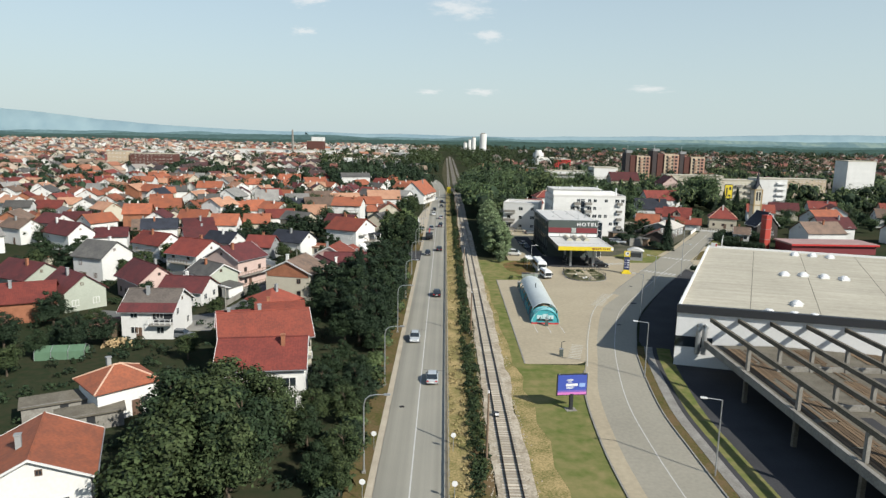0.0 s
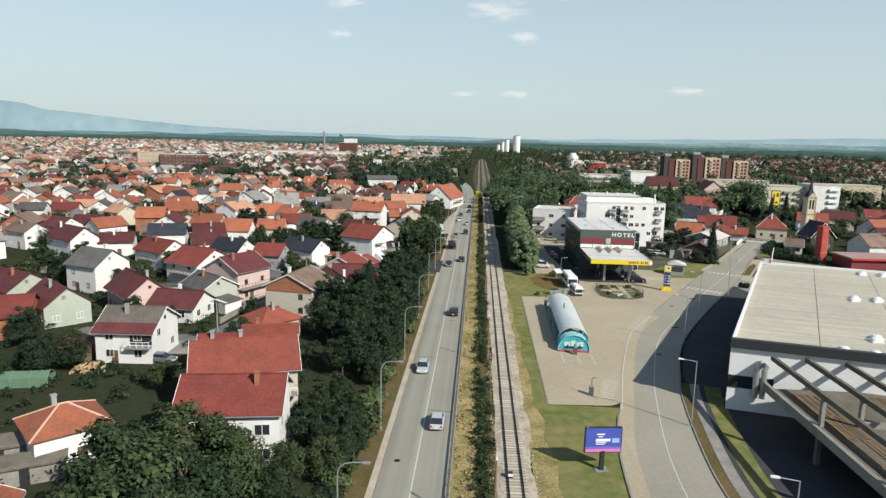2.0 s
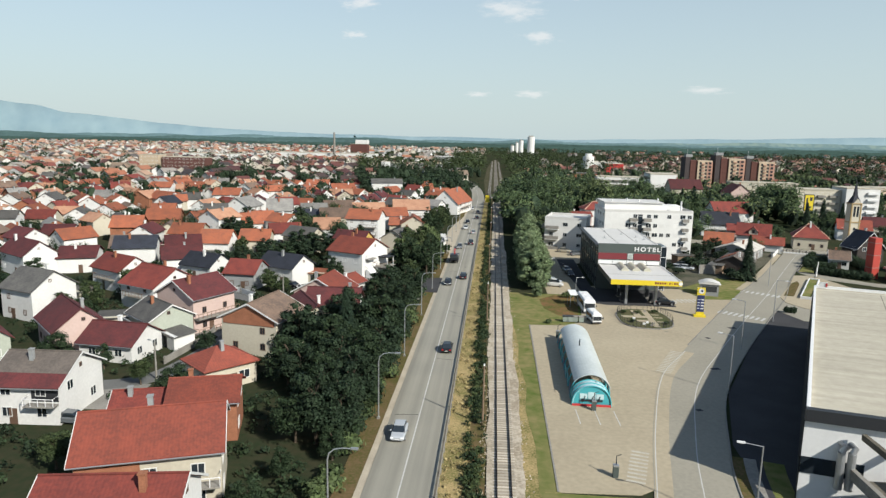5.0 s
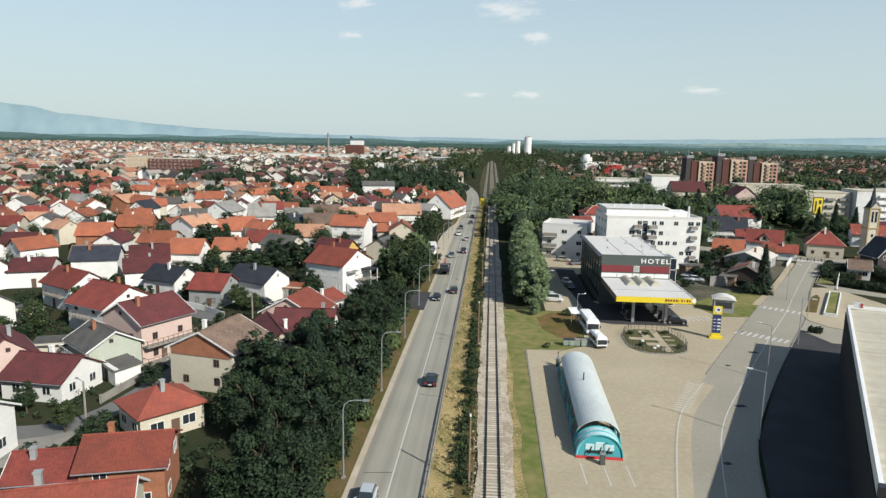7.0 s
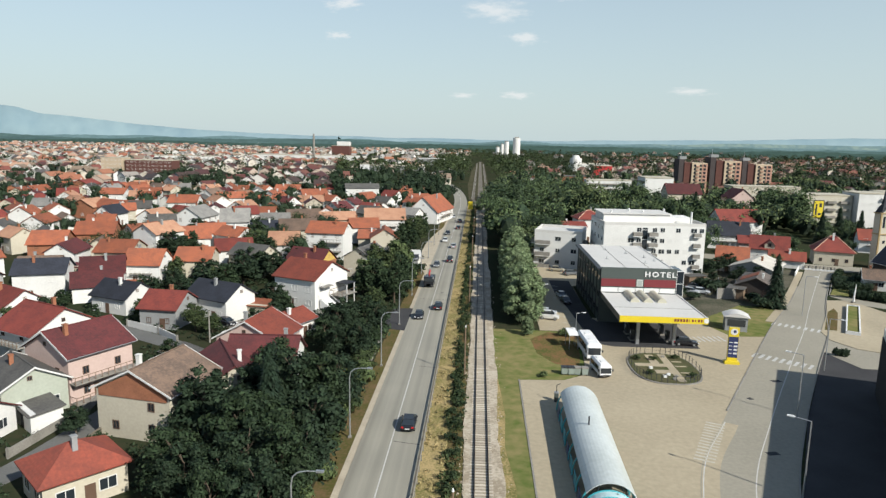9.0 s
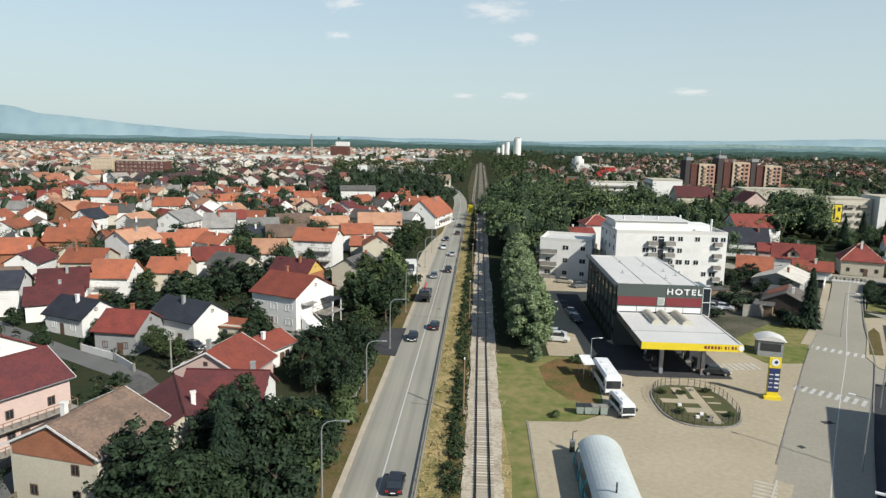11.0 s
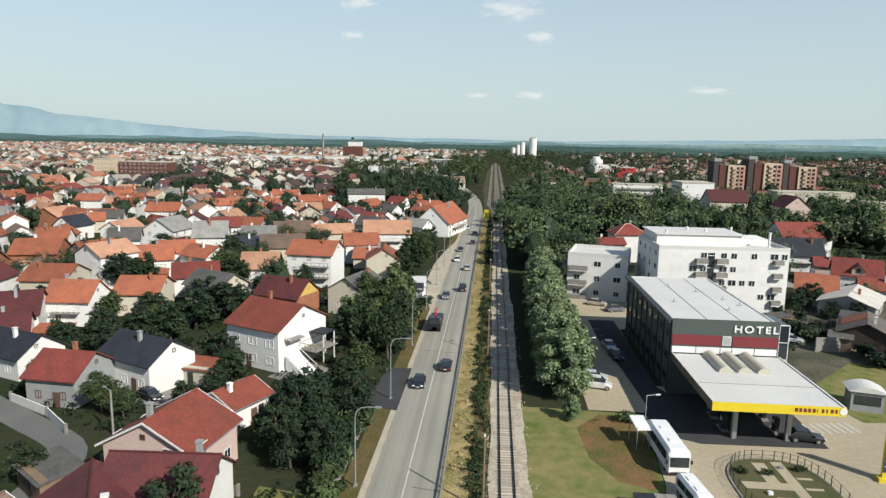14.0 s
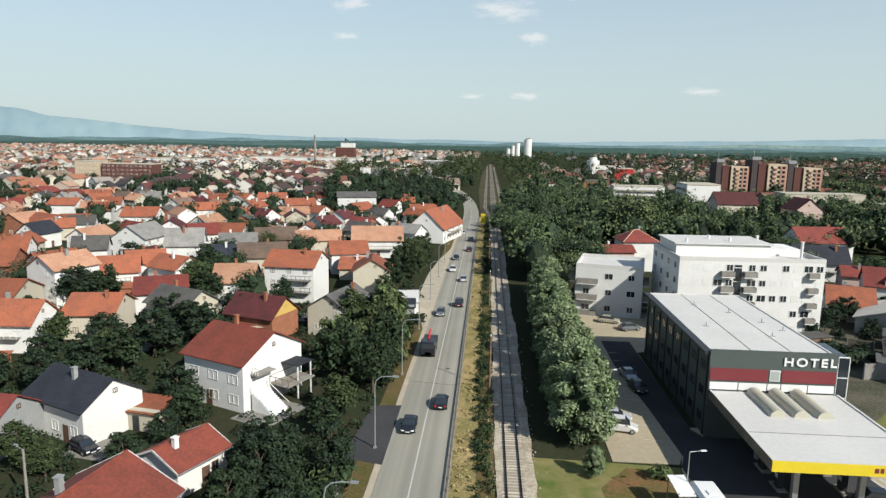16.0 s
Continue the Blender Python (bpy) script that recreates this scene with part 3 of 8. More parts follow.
sheet("verge", [(67.4, 196.6), (69.6, 196.2), (77.2, 210.6), (78.4, 214.6), (75.4, 211.2)], 0.165, RUST_SOIL, 0.1, "brown green planted strip along the street", "verge")
sheet("lawn", [(84.6, 228.2), (88.4, 225.6), (96.5, 231.5), (90.6, 238)], 0.09, GRASS, 0.1, "narrow kerbed lawn before a hedge", "lawn")
strip("kerb", [(92.4, 242.6), (84.4, 228.2), (88.4, 225.4), (97, 231.4)], 0.1, 0.1, 0.2, CONCRETE, 0.2, "pale kerb round the corner lawn", "kerb")
strip("kerb", [p for p in LEFT_EDGE if 153 < p[1] < 176 or 181 < p[1] < 197][:7], 0.22, 0.0, 0.13, CONCRETE, 0.2, "pale concrete kerb between forecourt and street", "kerb")
strip("kerb", [p for p in LEFT_EDGE if 181 < p[1] < 240], 0.22, 0.0, 0.15, CONCRETE, 0.2, "pale concrete kerb along the street", "kerb")
strip("footpath", [p for p in LEFT_EDGE if 199 < p[1] < 258], 1.8, -0.24, 0.12, PAVING, 0.2, "pale narrow footpath along the street", "footpath")


# ---- trees and bushes ----
def leaf_cloud(rng, blobs, count, size, flat=0.0, loose=0.5):
    """Small bent leaves strewn over the shells of several blobs: centres, radii."""
    c = np.array([b[:3] for b in blobs])
    r = np.array([b[3:6] for b in blobs])
    area = (r[:, 0] * r[:, 2])
    pick = rng.choice(len(blobs), count, p=area / area.sum())
    d = rng.normal(size=(count, 3))
    d /= np.linalg.norm(d, axis=1)[:, None]
    d[:, 2] = np.where(d[:, 2] < -0.35, -d[:, 2], d[:, 2])
    depth = 1 - 0.5 * rng.random(count) ** 1.5 + 0.13 * rng.normal(size=count)
    p = c[pick] + d * r[pick] * depth[:, None]
    nrm = d + loose * rng.normal(size=(count, 3)) + np.array([0, 0, 0.15 + flat])
    nrm /= np.linalg.norm(nrm, axis=1)[:, None]
    a = np.cross(nrm, rng.normal(size=(count, 3)))
    a /= np.linalg.norm(a, axis=1)[:, None]
    b = np.cross(nrm, a)
    s = size * (0.55 + 0.9 * rng.random(count))[:, None]
    q = np.stack([p - a * s, p - b * s * 0.55 + nrm * s * 0.15, p + a * s, p + b * s * 0.55 + nrm * s * 0.15], 1)
    return q.reshape(-1, 3)


def quads(name, pts, material, parent=None, label=""):
    n = len(pts) // 4
    me = bpy.data.meshes.new(name)
    me.vertices.add(4 * n)
    me.vertices.foreach_set("co", pts.astype(np.float32).ravel())
    me.loops.add(4 * n)
    me.loops.foreach_set("vertex_index", np.arange(4 * n, dtype=np.int32))
    me.polygons.add(n)
    me.polygons.foreach_set("loop_start", np.arange(0, 4 * n, 4, dtype=np.int32))
    me.polygons.foreach_set("loop_total", np.full(n, 4, dtype=np.int32))
    me.materials.append(material)
    me.update(calc_edges=True)
    return attach(name, me, parent, label)


def broad_tree(seed, leaf, count=2600, size=0.42, label="", tall=1.0, shape=1.0):
    """A tree about 10 m high with a 8 m crown, before scaling."""
    rng = np.random.default_rng(seed)
    e = tagged(empty("tree", 0, 0, -50), label, "tree")
    s = Solid()
    s.tube([(0, 0, 0), (0.06, 0.03, 1.5), (0.0, 0.1, 3.5 * tall), (0.05, 0, 6.5 * tall)], [0.28, 0.22, 0.17, 0.06], 7)
    blobs = []
    for k in range(13):
        a, lev = math.tau * k / 13 * 3.1 + rng.random(), k / 12
        out = (2.5 - 1.6 * abs(lev - 0.35)) * (0.55 + 0.55 * rng.random()) * shape
        z = (2.9 + 5.4 * lev) * tall
        x, y = out * math.cos(a), out * math.sin(a)
        rad = (1.9 - 0.85 * lev) * (0.75 + 0.5 * rng.random())
        blobs.append((x, y, z, rad * shape, rad * shape, rad * 0.85))
        s.tube([(0, 0, max(1.6, z - 1.8)), (x * 0.5, y * 0.5, z - 0.7), (x * 0.85, y * 0.85, z)], [0.09, 0.06, 0.03], 5)
    s.make("trunk", BARK, e)
    # filler lumps, their dark green standing in for shade inside the crown
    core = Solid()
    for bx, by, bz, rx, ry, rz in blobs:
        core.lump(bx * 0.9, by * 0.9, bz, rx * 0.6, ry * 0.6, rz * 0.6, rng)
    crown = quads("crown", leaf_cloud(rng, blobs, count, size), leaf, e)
    core.make("inner_foliage", LEAF[2], crown, "core lumps with inner shade put into their dark green")
    return e


def row_tree(seed, count=11000):
    """A full-crowned avenue tree, 10 m high, leafy down to knee height."""
    rng = np.random.default_rng(seed)
    e = tagged(empty("avenue_tree", 0, 0, -50), "full-crowned mid-green avenue tree beside the railway", "tree", "avenue trees")
    s = Solid().tube([(0, 0, 0), (0.05, 0, 2.0), (0, 0.08, 7.5)], [0.24, 0.19, 0.05], 7)
    blobs = []
    for k in range(30):
        lev = k / 29
        a = 2.4 * k + rng.random()
        wide = 3.5 * math.sin(math.pi * (0.2 + 0.74 * lev)) ** 0.75
        rad = (1.25 - 0.35 * lev) * (0.75 + 0.5 * rng.random())
        x, y, z = (wide - rad * 0.7) * math.cos(a), (wide - rad * 0.7) * math.sin(a), 1.1 + 8.0 * lev
        blobs.append((x, y, z, rad, rad, rad * 0.9))
        s.tube([(0, 0, max(1.0, z - 1.4)), (x * 0.6, y * 0.6, z - 0.5), (x * 0.9, y * 0.9, z)], [0.07, 0.05, 0.02], 4)
    s.make("trunk", BARK, e)
    # core lumps in a darker green put the crown's inner shade into colour
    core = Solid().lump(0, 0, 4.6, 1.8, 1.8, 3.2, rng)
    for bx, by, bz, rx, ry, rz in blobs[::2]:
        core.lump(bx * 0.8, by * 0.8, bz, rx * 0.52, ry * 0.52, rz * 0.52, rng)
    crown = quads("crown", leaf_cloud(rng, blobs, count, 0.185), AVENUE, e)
    core.make("inner_foliage", LEAF[2], crown, "core lumps with inner shade put into their dark green")
    return e


def fir_tree(seed, count=1500):
    rng = np.random.default_rng(seed)
    e = tagged(empty("fir_tree", 0, 0, -50), "dark green conifer with drooping branches", "tree")
    s = Solid().tube([(0, 0, 0), (0, 0, 5), (0, 0, 10)], [0.22, 0.14, 0.03], 7)
    z = rng.random(count) ** 1.35 * 9.2 + 0.7
    a = rng.random(count) * math.tau
    rad = (10.2 - z) * 0.24 * (0.35 + 0.65 * rng.random(count) ** 0.5)
    p = np.stack([rad * np.cos(a), rad * np.sin(a), z - rad * 0.35], 1)
    d = np.stack([np.cos(a), np.sin(a), -0.55 + 0.3 * rng.normal(size=count)], 1)
    d /= np.linalg.norm(d, axis=1)[:, None]
    side = np.cross(d, np.array([0, 0, 1.0]))
    side /= np.linalg.norm(side, axis=1)[:, None]
    sz = 0.45 * (0.6 + 0.8 * rng.random(count))[:, None]
    for k in range(0, 14):
        zz = 1 + k * 0.62
        s.tube([(0, 0, zz), (0.2 * (10 - zz) * math.cos(k * 2.4), 0.2 * (10 - zz) * math.sin(k * 2.4), zz - 0.3)], [0.04, 0.015], 4)
    s.make("trunk", BARK, e)
    quads("crown", np.stack([p - d * sz, p + side * sz * 0.4, p + d * sz, p - side * sz * 0.4], 1).reshape(-1, 3), NEEDLE, e)
    return e


def bush(seed, leaf, count=420):
    rng = np.random.default_rng(seed)
    e = tagged(empty("bush", 0, 0, -50), "low dense green bush", "bush")
    blobs = [(0.5 * rng.normal(), 0.5 * rng.normal(), 0.55 + 0.35 * rng.random(), 0.8, 0.8, 0.6) for k in range(5)]
    Solid().tube([(0, 0, 0), (0, 0, 0.7)], [0.06, 0.03], 5).make("stem", BARK, e)
    quads("foliage", leaf_cloud(rng, blobs, count, 0.2), leaf, e)
    return e


TREE_KINDS = ((11, 0, "broad deep green deciduous tree", 1.0, 1.0), (12, 1, "olive green deciduous tree", 1.0, 1.0), (13, 2, "dense dark green deciduous tree", 1.0, 1.0), (14, 3, "light green leafy tree", 1.05, 0.95), (15, 3, "tall light green tree", 1.25, 0.75))
TREES = [broad_tree(s, LEAF[k], 5200, 0.18, lab, tall, shape) for s, k, lab, tall, shape in TREE_KINDS]
MID_TREES = [broad_tree(s, LEAF[k], 2600, 0.26, lab, tall, shape) for s, k, lab, tall, shape in TREE_KINDS]
FAR_TREES = [broad_tree(s, LEAF[k], 1500, 0.36, lab, tall, shape) for s, k, lab, tall, shape in TREE_KINDS]
FIRS = [fir_tree(21), fir_tree(22)]
ROW_TREES = [row_tree(s) for s in (51, 52, 53)]
BUSHES = [bush(31, LEAF[0]), bush(32, LEAF[1]), bush(33, LEAF[3]), bush(34, LEAF[2])]
rnd = random.Random(5)


def plant(kind, x, y, height, wide=1.0, z=0.0):
    """Copies one of the models to its place; the models are 10 m (trees) or 1.4 m (bushes) high."""
    base = 1.4 if kind in BUSHES else (12.0 if kind is TREES[4] else 9.8)
    k = height / base
    if kind in TREES and y > 128 and not (-5 < x < 20 and y < 290):
        kind = (MID_TREES if y < 190 else FAR_TREES)[TREES.index(kind)]
    m = pose(x, y, z, 0, 0, rnd.uniform(0, 360)) @ Matrix.Diagonal((k * wide, k * wide, k, 1))
    return copy_thing(kind, m)


# ---- houses ----
def window_mesh(w, h, frame_material):
    """A frame with two lights, one connected piece, and the pane behind it."""
    xs = [-w / 2, -w / 2 + 0.09, -0.035, 0.035, w / 2 - 0.09, w / 2]
    zs = [-h / 2, -h / 2 + 0.09, h / 2 - 0.09, h / 2]
    v = [(x, y, z) for y in (-0.06, 0.03) for z in zs for x in xs]
    holes = {(1, 1), (3, 1)}
    f = []
    for j in range(3):
        for i in range(5):
            if (i, j) in holes:
                c = [j * 6 + i, j * 6 + i + 1, (j + 1) * 6 + i + 1, (j + 1) * 6 + i]
                f += [(c[k], c[k] + 24, c[(k + 1) % 4] + 24, c[(k + 1) % 4]) for k in range(4)]
            else:
                c = (j * 6 + i, j * 6 + i + 1, (j + 1) * 6 + i + 1, (j + 1) * 6 + i)
                f += [c, tuple(k + 24 for k in c[::-1])]
    rim = [0, 1, 2, 3, 4, 5, 11, 17, 23, 22, 21, 20, 19, 18, 12, 6]
    f += [(rim[k], rim[k] + 24, rim[(k + 1) % 16] + 24, rim[(k + 1) % 16])[::-1] for k in range(16)]
    a = Solid().add(v, f).make("window", frame_material)
    d = Solid().add(v, f + [tuple(q + 24 for q in (j * 6 + i, j * 6 + i + 1, (j + 1) * 6 + i + 1, (j + 1) * 6 + i)) for i, j in holes])
    d.i[-2:] = [1, 1]
    d = d.make("window", [frame_material, GLASS])
    b = Solid().box(-w / 2 + 0.05, w / 2 - 0.05, -0.03, 0.02, -h / 2 + 0.05, h / 2 - 0.05).make("pane", GLASS)
    pair = (a.data, b.data, d.data)
    bpy.data.objects.remove(d)
    bpy.data.objects.remove(a)
    bpy.data.objects.remove(b)
    return pair


WIN = {k: window_mesh(w, h, fm) for k, w, h, fm in (("a", 1.3, 1.25, FRAME_W), ("b", 0.9, 1.1, FRAME_D), ("c", 1.7, 1.3, FRAME_W), ("d", 0.6, 0.6, FRAME_D), ("e", 1.5, 2.0, FRAME_W), ("f", 1.7, 1.3, DARK))}
ROOF_WORD = {"orange": "orange clay tile", "red": "red tile", "rust": "rust red tile", "maroon": "dark maroon tile", "brown": "faded brown tile", "grey": "pale grey", "slate": "dark grey", "faded": "faded orange tile", "taupe": "weathered grey-brown tile", "navy": "black tile", "sheet": "white sheet"}
WALL_WORD = {"white": "white", "cream": "cream", "pink": "pale pink", "mint": "pale green", "grey": "grey", "brick": "bare orange brick", "yellow": "yellow", "dark": "dark-walled"}
PLACED = []


def put_window(parent, kind, x, y, z, turn, panes=True):
    ob = attach("window", WIN[kind][0 if panes else 2], parent)
    ob.matrix_basis = pose(x, y, z, 0, 0, turn)
    if panes:
        attach("pane", WIN[kind][1], ob)


def gable_roof(length, width, eave, ridge, over=0.55, thick=0.16):
    """Both slopes as one solid with thick verges."""
    hw, rise = width / 2, ridge - eave
    drop = rise / hw * over
    L = length / 2 + over * 0.8
    o = [(-hw - over, eave - drop), (0, ridge), (hw + over, eave - drop), (hw + over, eave - drop + thick), (0, ridge + thick), (-hw - over, eave - drop + thick)]
    v = [(x, a, b) for x in (-L, L) for a, b in o]
    return Solid().add(v, [(0, 5, 4, 1), (1, 4, 3, 2), (7, 10, 11, 6), (8, 9, 10, 7)] + [(k, (k + 1) % 6, 6 + (k + 1) % 6, 6 + k) for k in range(6)])


def hip_roof(length, width, eave, ridge, over=0.5, thick=0.14):
    hw, hl = width / 2 + over, length / 2 + over
    r = max(0.4, hl - hw)
    v = [(-hl, -hw, eave), (hl, -hw, eave), (hl, hw, eave), (-hl, hw, eave), (-r, 0, ridge), (r, 0, ridge)]
    v += [(x, y, eave - thick) for x, y, z in v[:4]]
    return Solid().add(v, [(0, 1, 5, 4), (1, 2, 5), (2, 3, 4, 5), (3, 0, 4), (0, 6, 7, 1), (1, 7, 8, 2), (2, 8, 9, 3), (3, 9, 6, 0), (6, 9, 8, 7)])


RIDGE_TILE = mat("pale_ridge_tiles", (0.55, 0.36, 0.26), 0.8, 0.3, 0.8, 5.0, 0.1)


def house(x, y, length, width, turn, eave, ridge, roof="orange", wall="white", hip=False, near=None, gable=None, group="", caps=True):
    """A house with its ridge along its own x; eave and ridge heights in metres."""
    seed = random.Random(int(x * 10) * 7919 + int(y * 10))
    e = tagged(empty("house", x, y, 0, turn), f"{'two-storey' if eave > 4.6 else 'single-storey'} {WALL_WORD[wall]} house with {ROOF_WORD[roof]} {'hip' if hip else 'gable'} roof", "house", group)
    near = (y < 185 and x > -80) if near is None else near
    hl, hw = length / 2, width / 2
    body = Solid()
    if hip:
        body.box(-hl, hl, -hw, hw, -0.6, eave)
    else:
        o = [(-hw, -0.6), (hw, -0.6), (hw, eave), (0, ridge - 0.05), (-hw, eave)]
        v = [(sx * hl, a, b) for sx in (-1, 1) for a, b in o]
        body.add(v, [(4, 3, 2, 1, 0), (5, 6, 7, 8, 9), (0, 1, 6, 5), (1, 2, 7, 6), (2, 3, 8, 7), (3, 4, 9, 8), (4, 0, 5, 9)])
    body.make("wall", WALL[wall], e)
    if gable:
        g = Solid()
        for sx in (-1, 1):
            x0, x1 = sorted((sx * hl, sx * (hl + 0.06)))
            v = [(xx, a, b) for xx in (x0, x1) for a, b in ((-hw + 0.3, eave), (hw - 0.3, eave), (0, ridge - 0.25))]
            g.add(v, [(2, 1, 0), (3, 4, 5), (0, 1, 4, 3), (1, 2, 5, 4), (2, 0, 3, 5)])
        g.make("gable_panel", WALL[gable], e)
    top = (hip_roof if hip else gable_roof)(length, width, eave, ridge).make("roof", ROOF[roof], e)
    if hip and caps:
        hh, ll = width / 2 + 0.5, length / 2 + 0.5
        r = max(0.4, ll - hh)
        for p, q in (((-r, 0, ridge), (r, 0, ridge)), ((-ll, -hh, eave), (-r, 0, ridge)), ((-ll, hh, eave), (-r, 0, ridge)), ((ll, -hh, eave), (r, 0, ridge)), ((ll, hh, eave), (r, 0, ridge))):
            Solid().tube([p, q], 0.12, 6).make("ridge_cap", RIDGE_TILE, top)
    elif near and not hip:
        Solid().tube([(-length / 2 - 0.44, 0, ridge + 0.15), (length / 2 + 0.44, 0, ridge + 0.15)], 0.13, 6).make("ridge_cap", ROOF[roof], top)
        for sgn in (-1, 1):
            yy, zz = sgn * (width / 2 + 0.6), eave - (ridge - eave) / (width / 2) * 0.55 + 0.02
            Solid().tube([(-length / 2 - 0.4, yy, zz), (length / 2 + 0.4, yy, zz)], 0.07, 6).make("gutter", STEEL, top)
    if near and not hip and seed.random() < 0.55:
        for sx in (-1, 1):
            for sy in (-1, 1):
                x0, x1 = sorted((sx * (length / 2 + 0.44), sx * (length / 2 + 0.5)))
                drop = (ridge - eave) / hw * 0.55
                v = [(x, sy * y, z) for x in (x0, x1) for y, z in ((0, ridge - 0.02), (hw + 0.58, eave - drop - 0.04), (hw + 0.58, eave - drop + 0.2), (0, ridge + 0.22))]
                Solid().add(v, [(0, 1, 2, 3), (7, 6, 5, 4), (0, 4, 5, 1), (1, 5, 6, 2), (2, 6, 7, 3), (3, 7, 4, 0)]).make("bargeboard", FRAME_W, top)
    cx = seed.uniform(-0.3, 0.3) * length
    cy = seed.choice((-1, 1)) * width * 0.14
    cz = ridge - abs(cy) / hw * (ridge - eave)
    ch = Solid().box(cx - 0.25, cx + 0.25, cy - 0.25, cy + 0.25, cz - 0.6, ridge + 0.75)
    ch.box(cx - 0.32, cx + 0.32, cy - 0.32, cy + 0.32, ridge + 0.75, ridge + 0.87)
    ch.make("chimney", WALL[seed.choice(("white", "brick", "grey"))], top)
    kind = seed.choice(("a", "b", "c", "a"))
    levels = [1.6] if eave < 4.6 else [1.6, 4.3] if eave < 7 else [1.6, 4.3, 7.0]
    for z in levels:
        for sgn in (-1, 1):
            if sgn * math.cos(radians(turn)) > 0.5 and y > 150:
                continue
            n = max(2, int(length // 3.4))
            for k in range(n):
                if seed.random() < 0.8:
                    put_window(e, kind, -hl + length * (k + 0.5) / n, sgn * hw, z, 0 if sgn < 0 else 180, near)
            n = max(2, int(width // 3.8)) if y < 330 else 1
            for k in range(n):
                if seed.random() < 0.75:
                    put_window(e, kind, sgn * hl, -hw + width * (k + 0.5) / n, z, 90 if sgn > 0 else -90, near)
    if not hip and ridge - eave > 2 and eave > 3.4:
        for sgn in (-1, 1):
            put_window(e, "d", sgn * hl, seed.uniform(-0.8, 0.8), eave + 0.45 * (ridge - eave) - 0.1, 90 if sgn > 0 else -90, near)
    if y > 330:
        PLACED.append((x, y, max(length, width) / 2))
        return e
    door = Solid().box(-0.5, 0.5, -0.05, 0.05, 0, 2.05).make("door", FRAME_D, e)
    door.matrix_basis = pose(seed.uniform(-0.2, 0.2) * length, -hw, 0)
    PLACED.append((x, y, max(length, width) / 2))
    return e


house(-58.2, 115.2, 8.6, 9.8, 3, 5.0, 7.6, "taupe", "white")
house(-34.4, 97.4, 12.6, 9.0, 20, 6.2, 8.9, "rust", "cream")
house(-31.0, 84.9, 10.6, 8.6, 9, 6.3, 8.8, "red", "white")
house(-97.5, 141.2, 11.4, 9.2, -25, 4.2, 7, "maroon", "mint")
house(-82.4, 131.8, 11.2, 7.8, -40, 4, 7, "maroon", "mint")
house(-71.2, 139.7, 11.5, 7.8, -43, 4.5, 7.5, "maroon", "pink")
house(-87.2, 122.6, 11.3, 10.8, 26, 4, 6.5, "red", "brick")
house(-89.2, 156.8, 8.9, 9.0, -20, 6, 9, "slate", "white")
house(-86.6, 181.0, 11.0, 7.8, -29, 5.0, 7.6, "red", "white")
house(-70.8, 167.9, 10.1, 10.8, -25, 5, 8, "red", "white")
house(-59.5, 146.5, 8.5, 7.5, -38, 4.3, 6.4, "slate", "mint")
house(-61, 136.6, 9, 8, -5, 3, 5.2, "maroon", "white")
house(-117.7, 192.6, 13.5, 7.8, -32, 5.5, 8.5, "maroon", "white")
house(-108.0, 198.7, 8.5, 10.8, 22, 4, 6, "maroon", "white")
house(-39.8, 143.3, 9.4, 9.9, -101, 6.1, 8.5, "brown", "cream")
house(-31.4, 158.5, 9.5, 7.5, 3, 4.4, 7, "maroon", "white")
house(-34.6, 152.0, 12, 9, -60, 3.8, 6.5, "maroon", "cream")
house(-35.6, 168.0, 8.6, 10, -98, 4.7, 7.4, "rust", "pink")
house(-34.4, 181.6, 6.2, 6.0, 66, 3.2, 4.6, "rust", "white")
house(-56.2, 153.5, 9.4, 9.5, 65, 6.7, 9.3, "maroon", "pink")
house(-96, 204.5, 10, 8.5, 20, 5.8, 8.2, "navy", "white")
house(-87.3, 212.8, 8.8, 10.8, 27, 4.5, 7.5, "maroon", "white")
house(-83.4, 203.5, 9.5, 7.9, 30, 3.6, 6, "maroon", "white")
house(-73.0, 195.2, 9.4, 7.4, -20, 3.5, 6, "navy", "white")
house(-59.2, 186.4, 7.2, 8, -5, 4, 6.4, "red", "grey")
house(-51.8, 192.8, 10.6, 7.8, -24, 4.5, 7.0, "navy", "white")
house(-62.6, 163.6, 7.6, 6.6, -14, 2.6, 4.4, "maroon", "white")
house(-81.0, 221.2, 8.5, 7.8, 3, 5, 8, "orange", "white")
house(-73.2, 231.3, 8.5, 10.8, 10, 4.5, 7, "orange", "cream")
house(-98.3, 239.9, 9.5, 10.8, 6, 4.5, 7, "orange", "cream")
house(-121.9, 246.2, 9.2, 10.8, 16, 5, 8, "orange", "brick")
house(-118.7, 263.8, 10.9, 10.8, 16, 5.5, 8.5, "orange", "brick")
house(-69.6, 247.2, 9.6, 7.8, 24, 4.5, 7, "red", "white")
house(-36.7, 205.6, 10.6, 11.4, -24, 6.6, 9.5, "rust", "white")
house(-159.3, 374.4, 8.5, 10.8, 20, 5.5, 8.5, "orange", "white")
house(-136.9, 365.1, 12.8, 10.8, 8, 5, 8, "orange", "white")
house(-107.7, 310.0, 12.9, 10.8, 84, 5.5, 9, "grey", "white")
house(-87.2, 295.8, 9.6, 7.8, 15, 6, 10, "grey", "white")
house(-90.4, 314.1, 8.5, 10.8, 30, 6.5, 9, "red", "white")
house(-73.1, 288.0, 10.5, 10.8, 12, 4.8, 7, "navy", "white")
house(-62.3, 287, 12, 9.5, 20, 5, 8, "brown", "cream")
house(-58.8, 259.8, 8.5, 10.8, 12, 4.5, 7.5, "faded", "white")
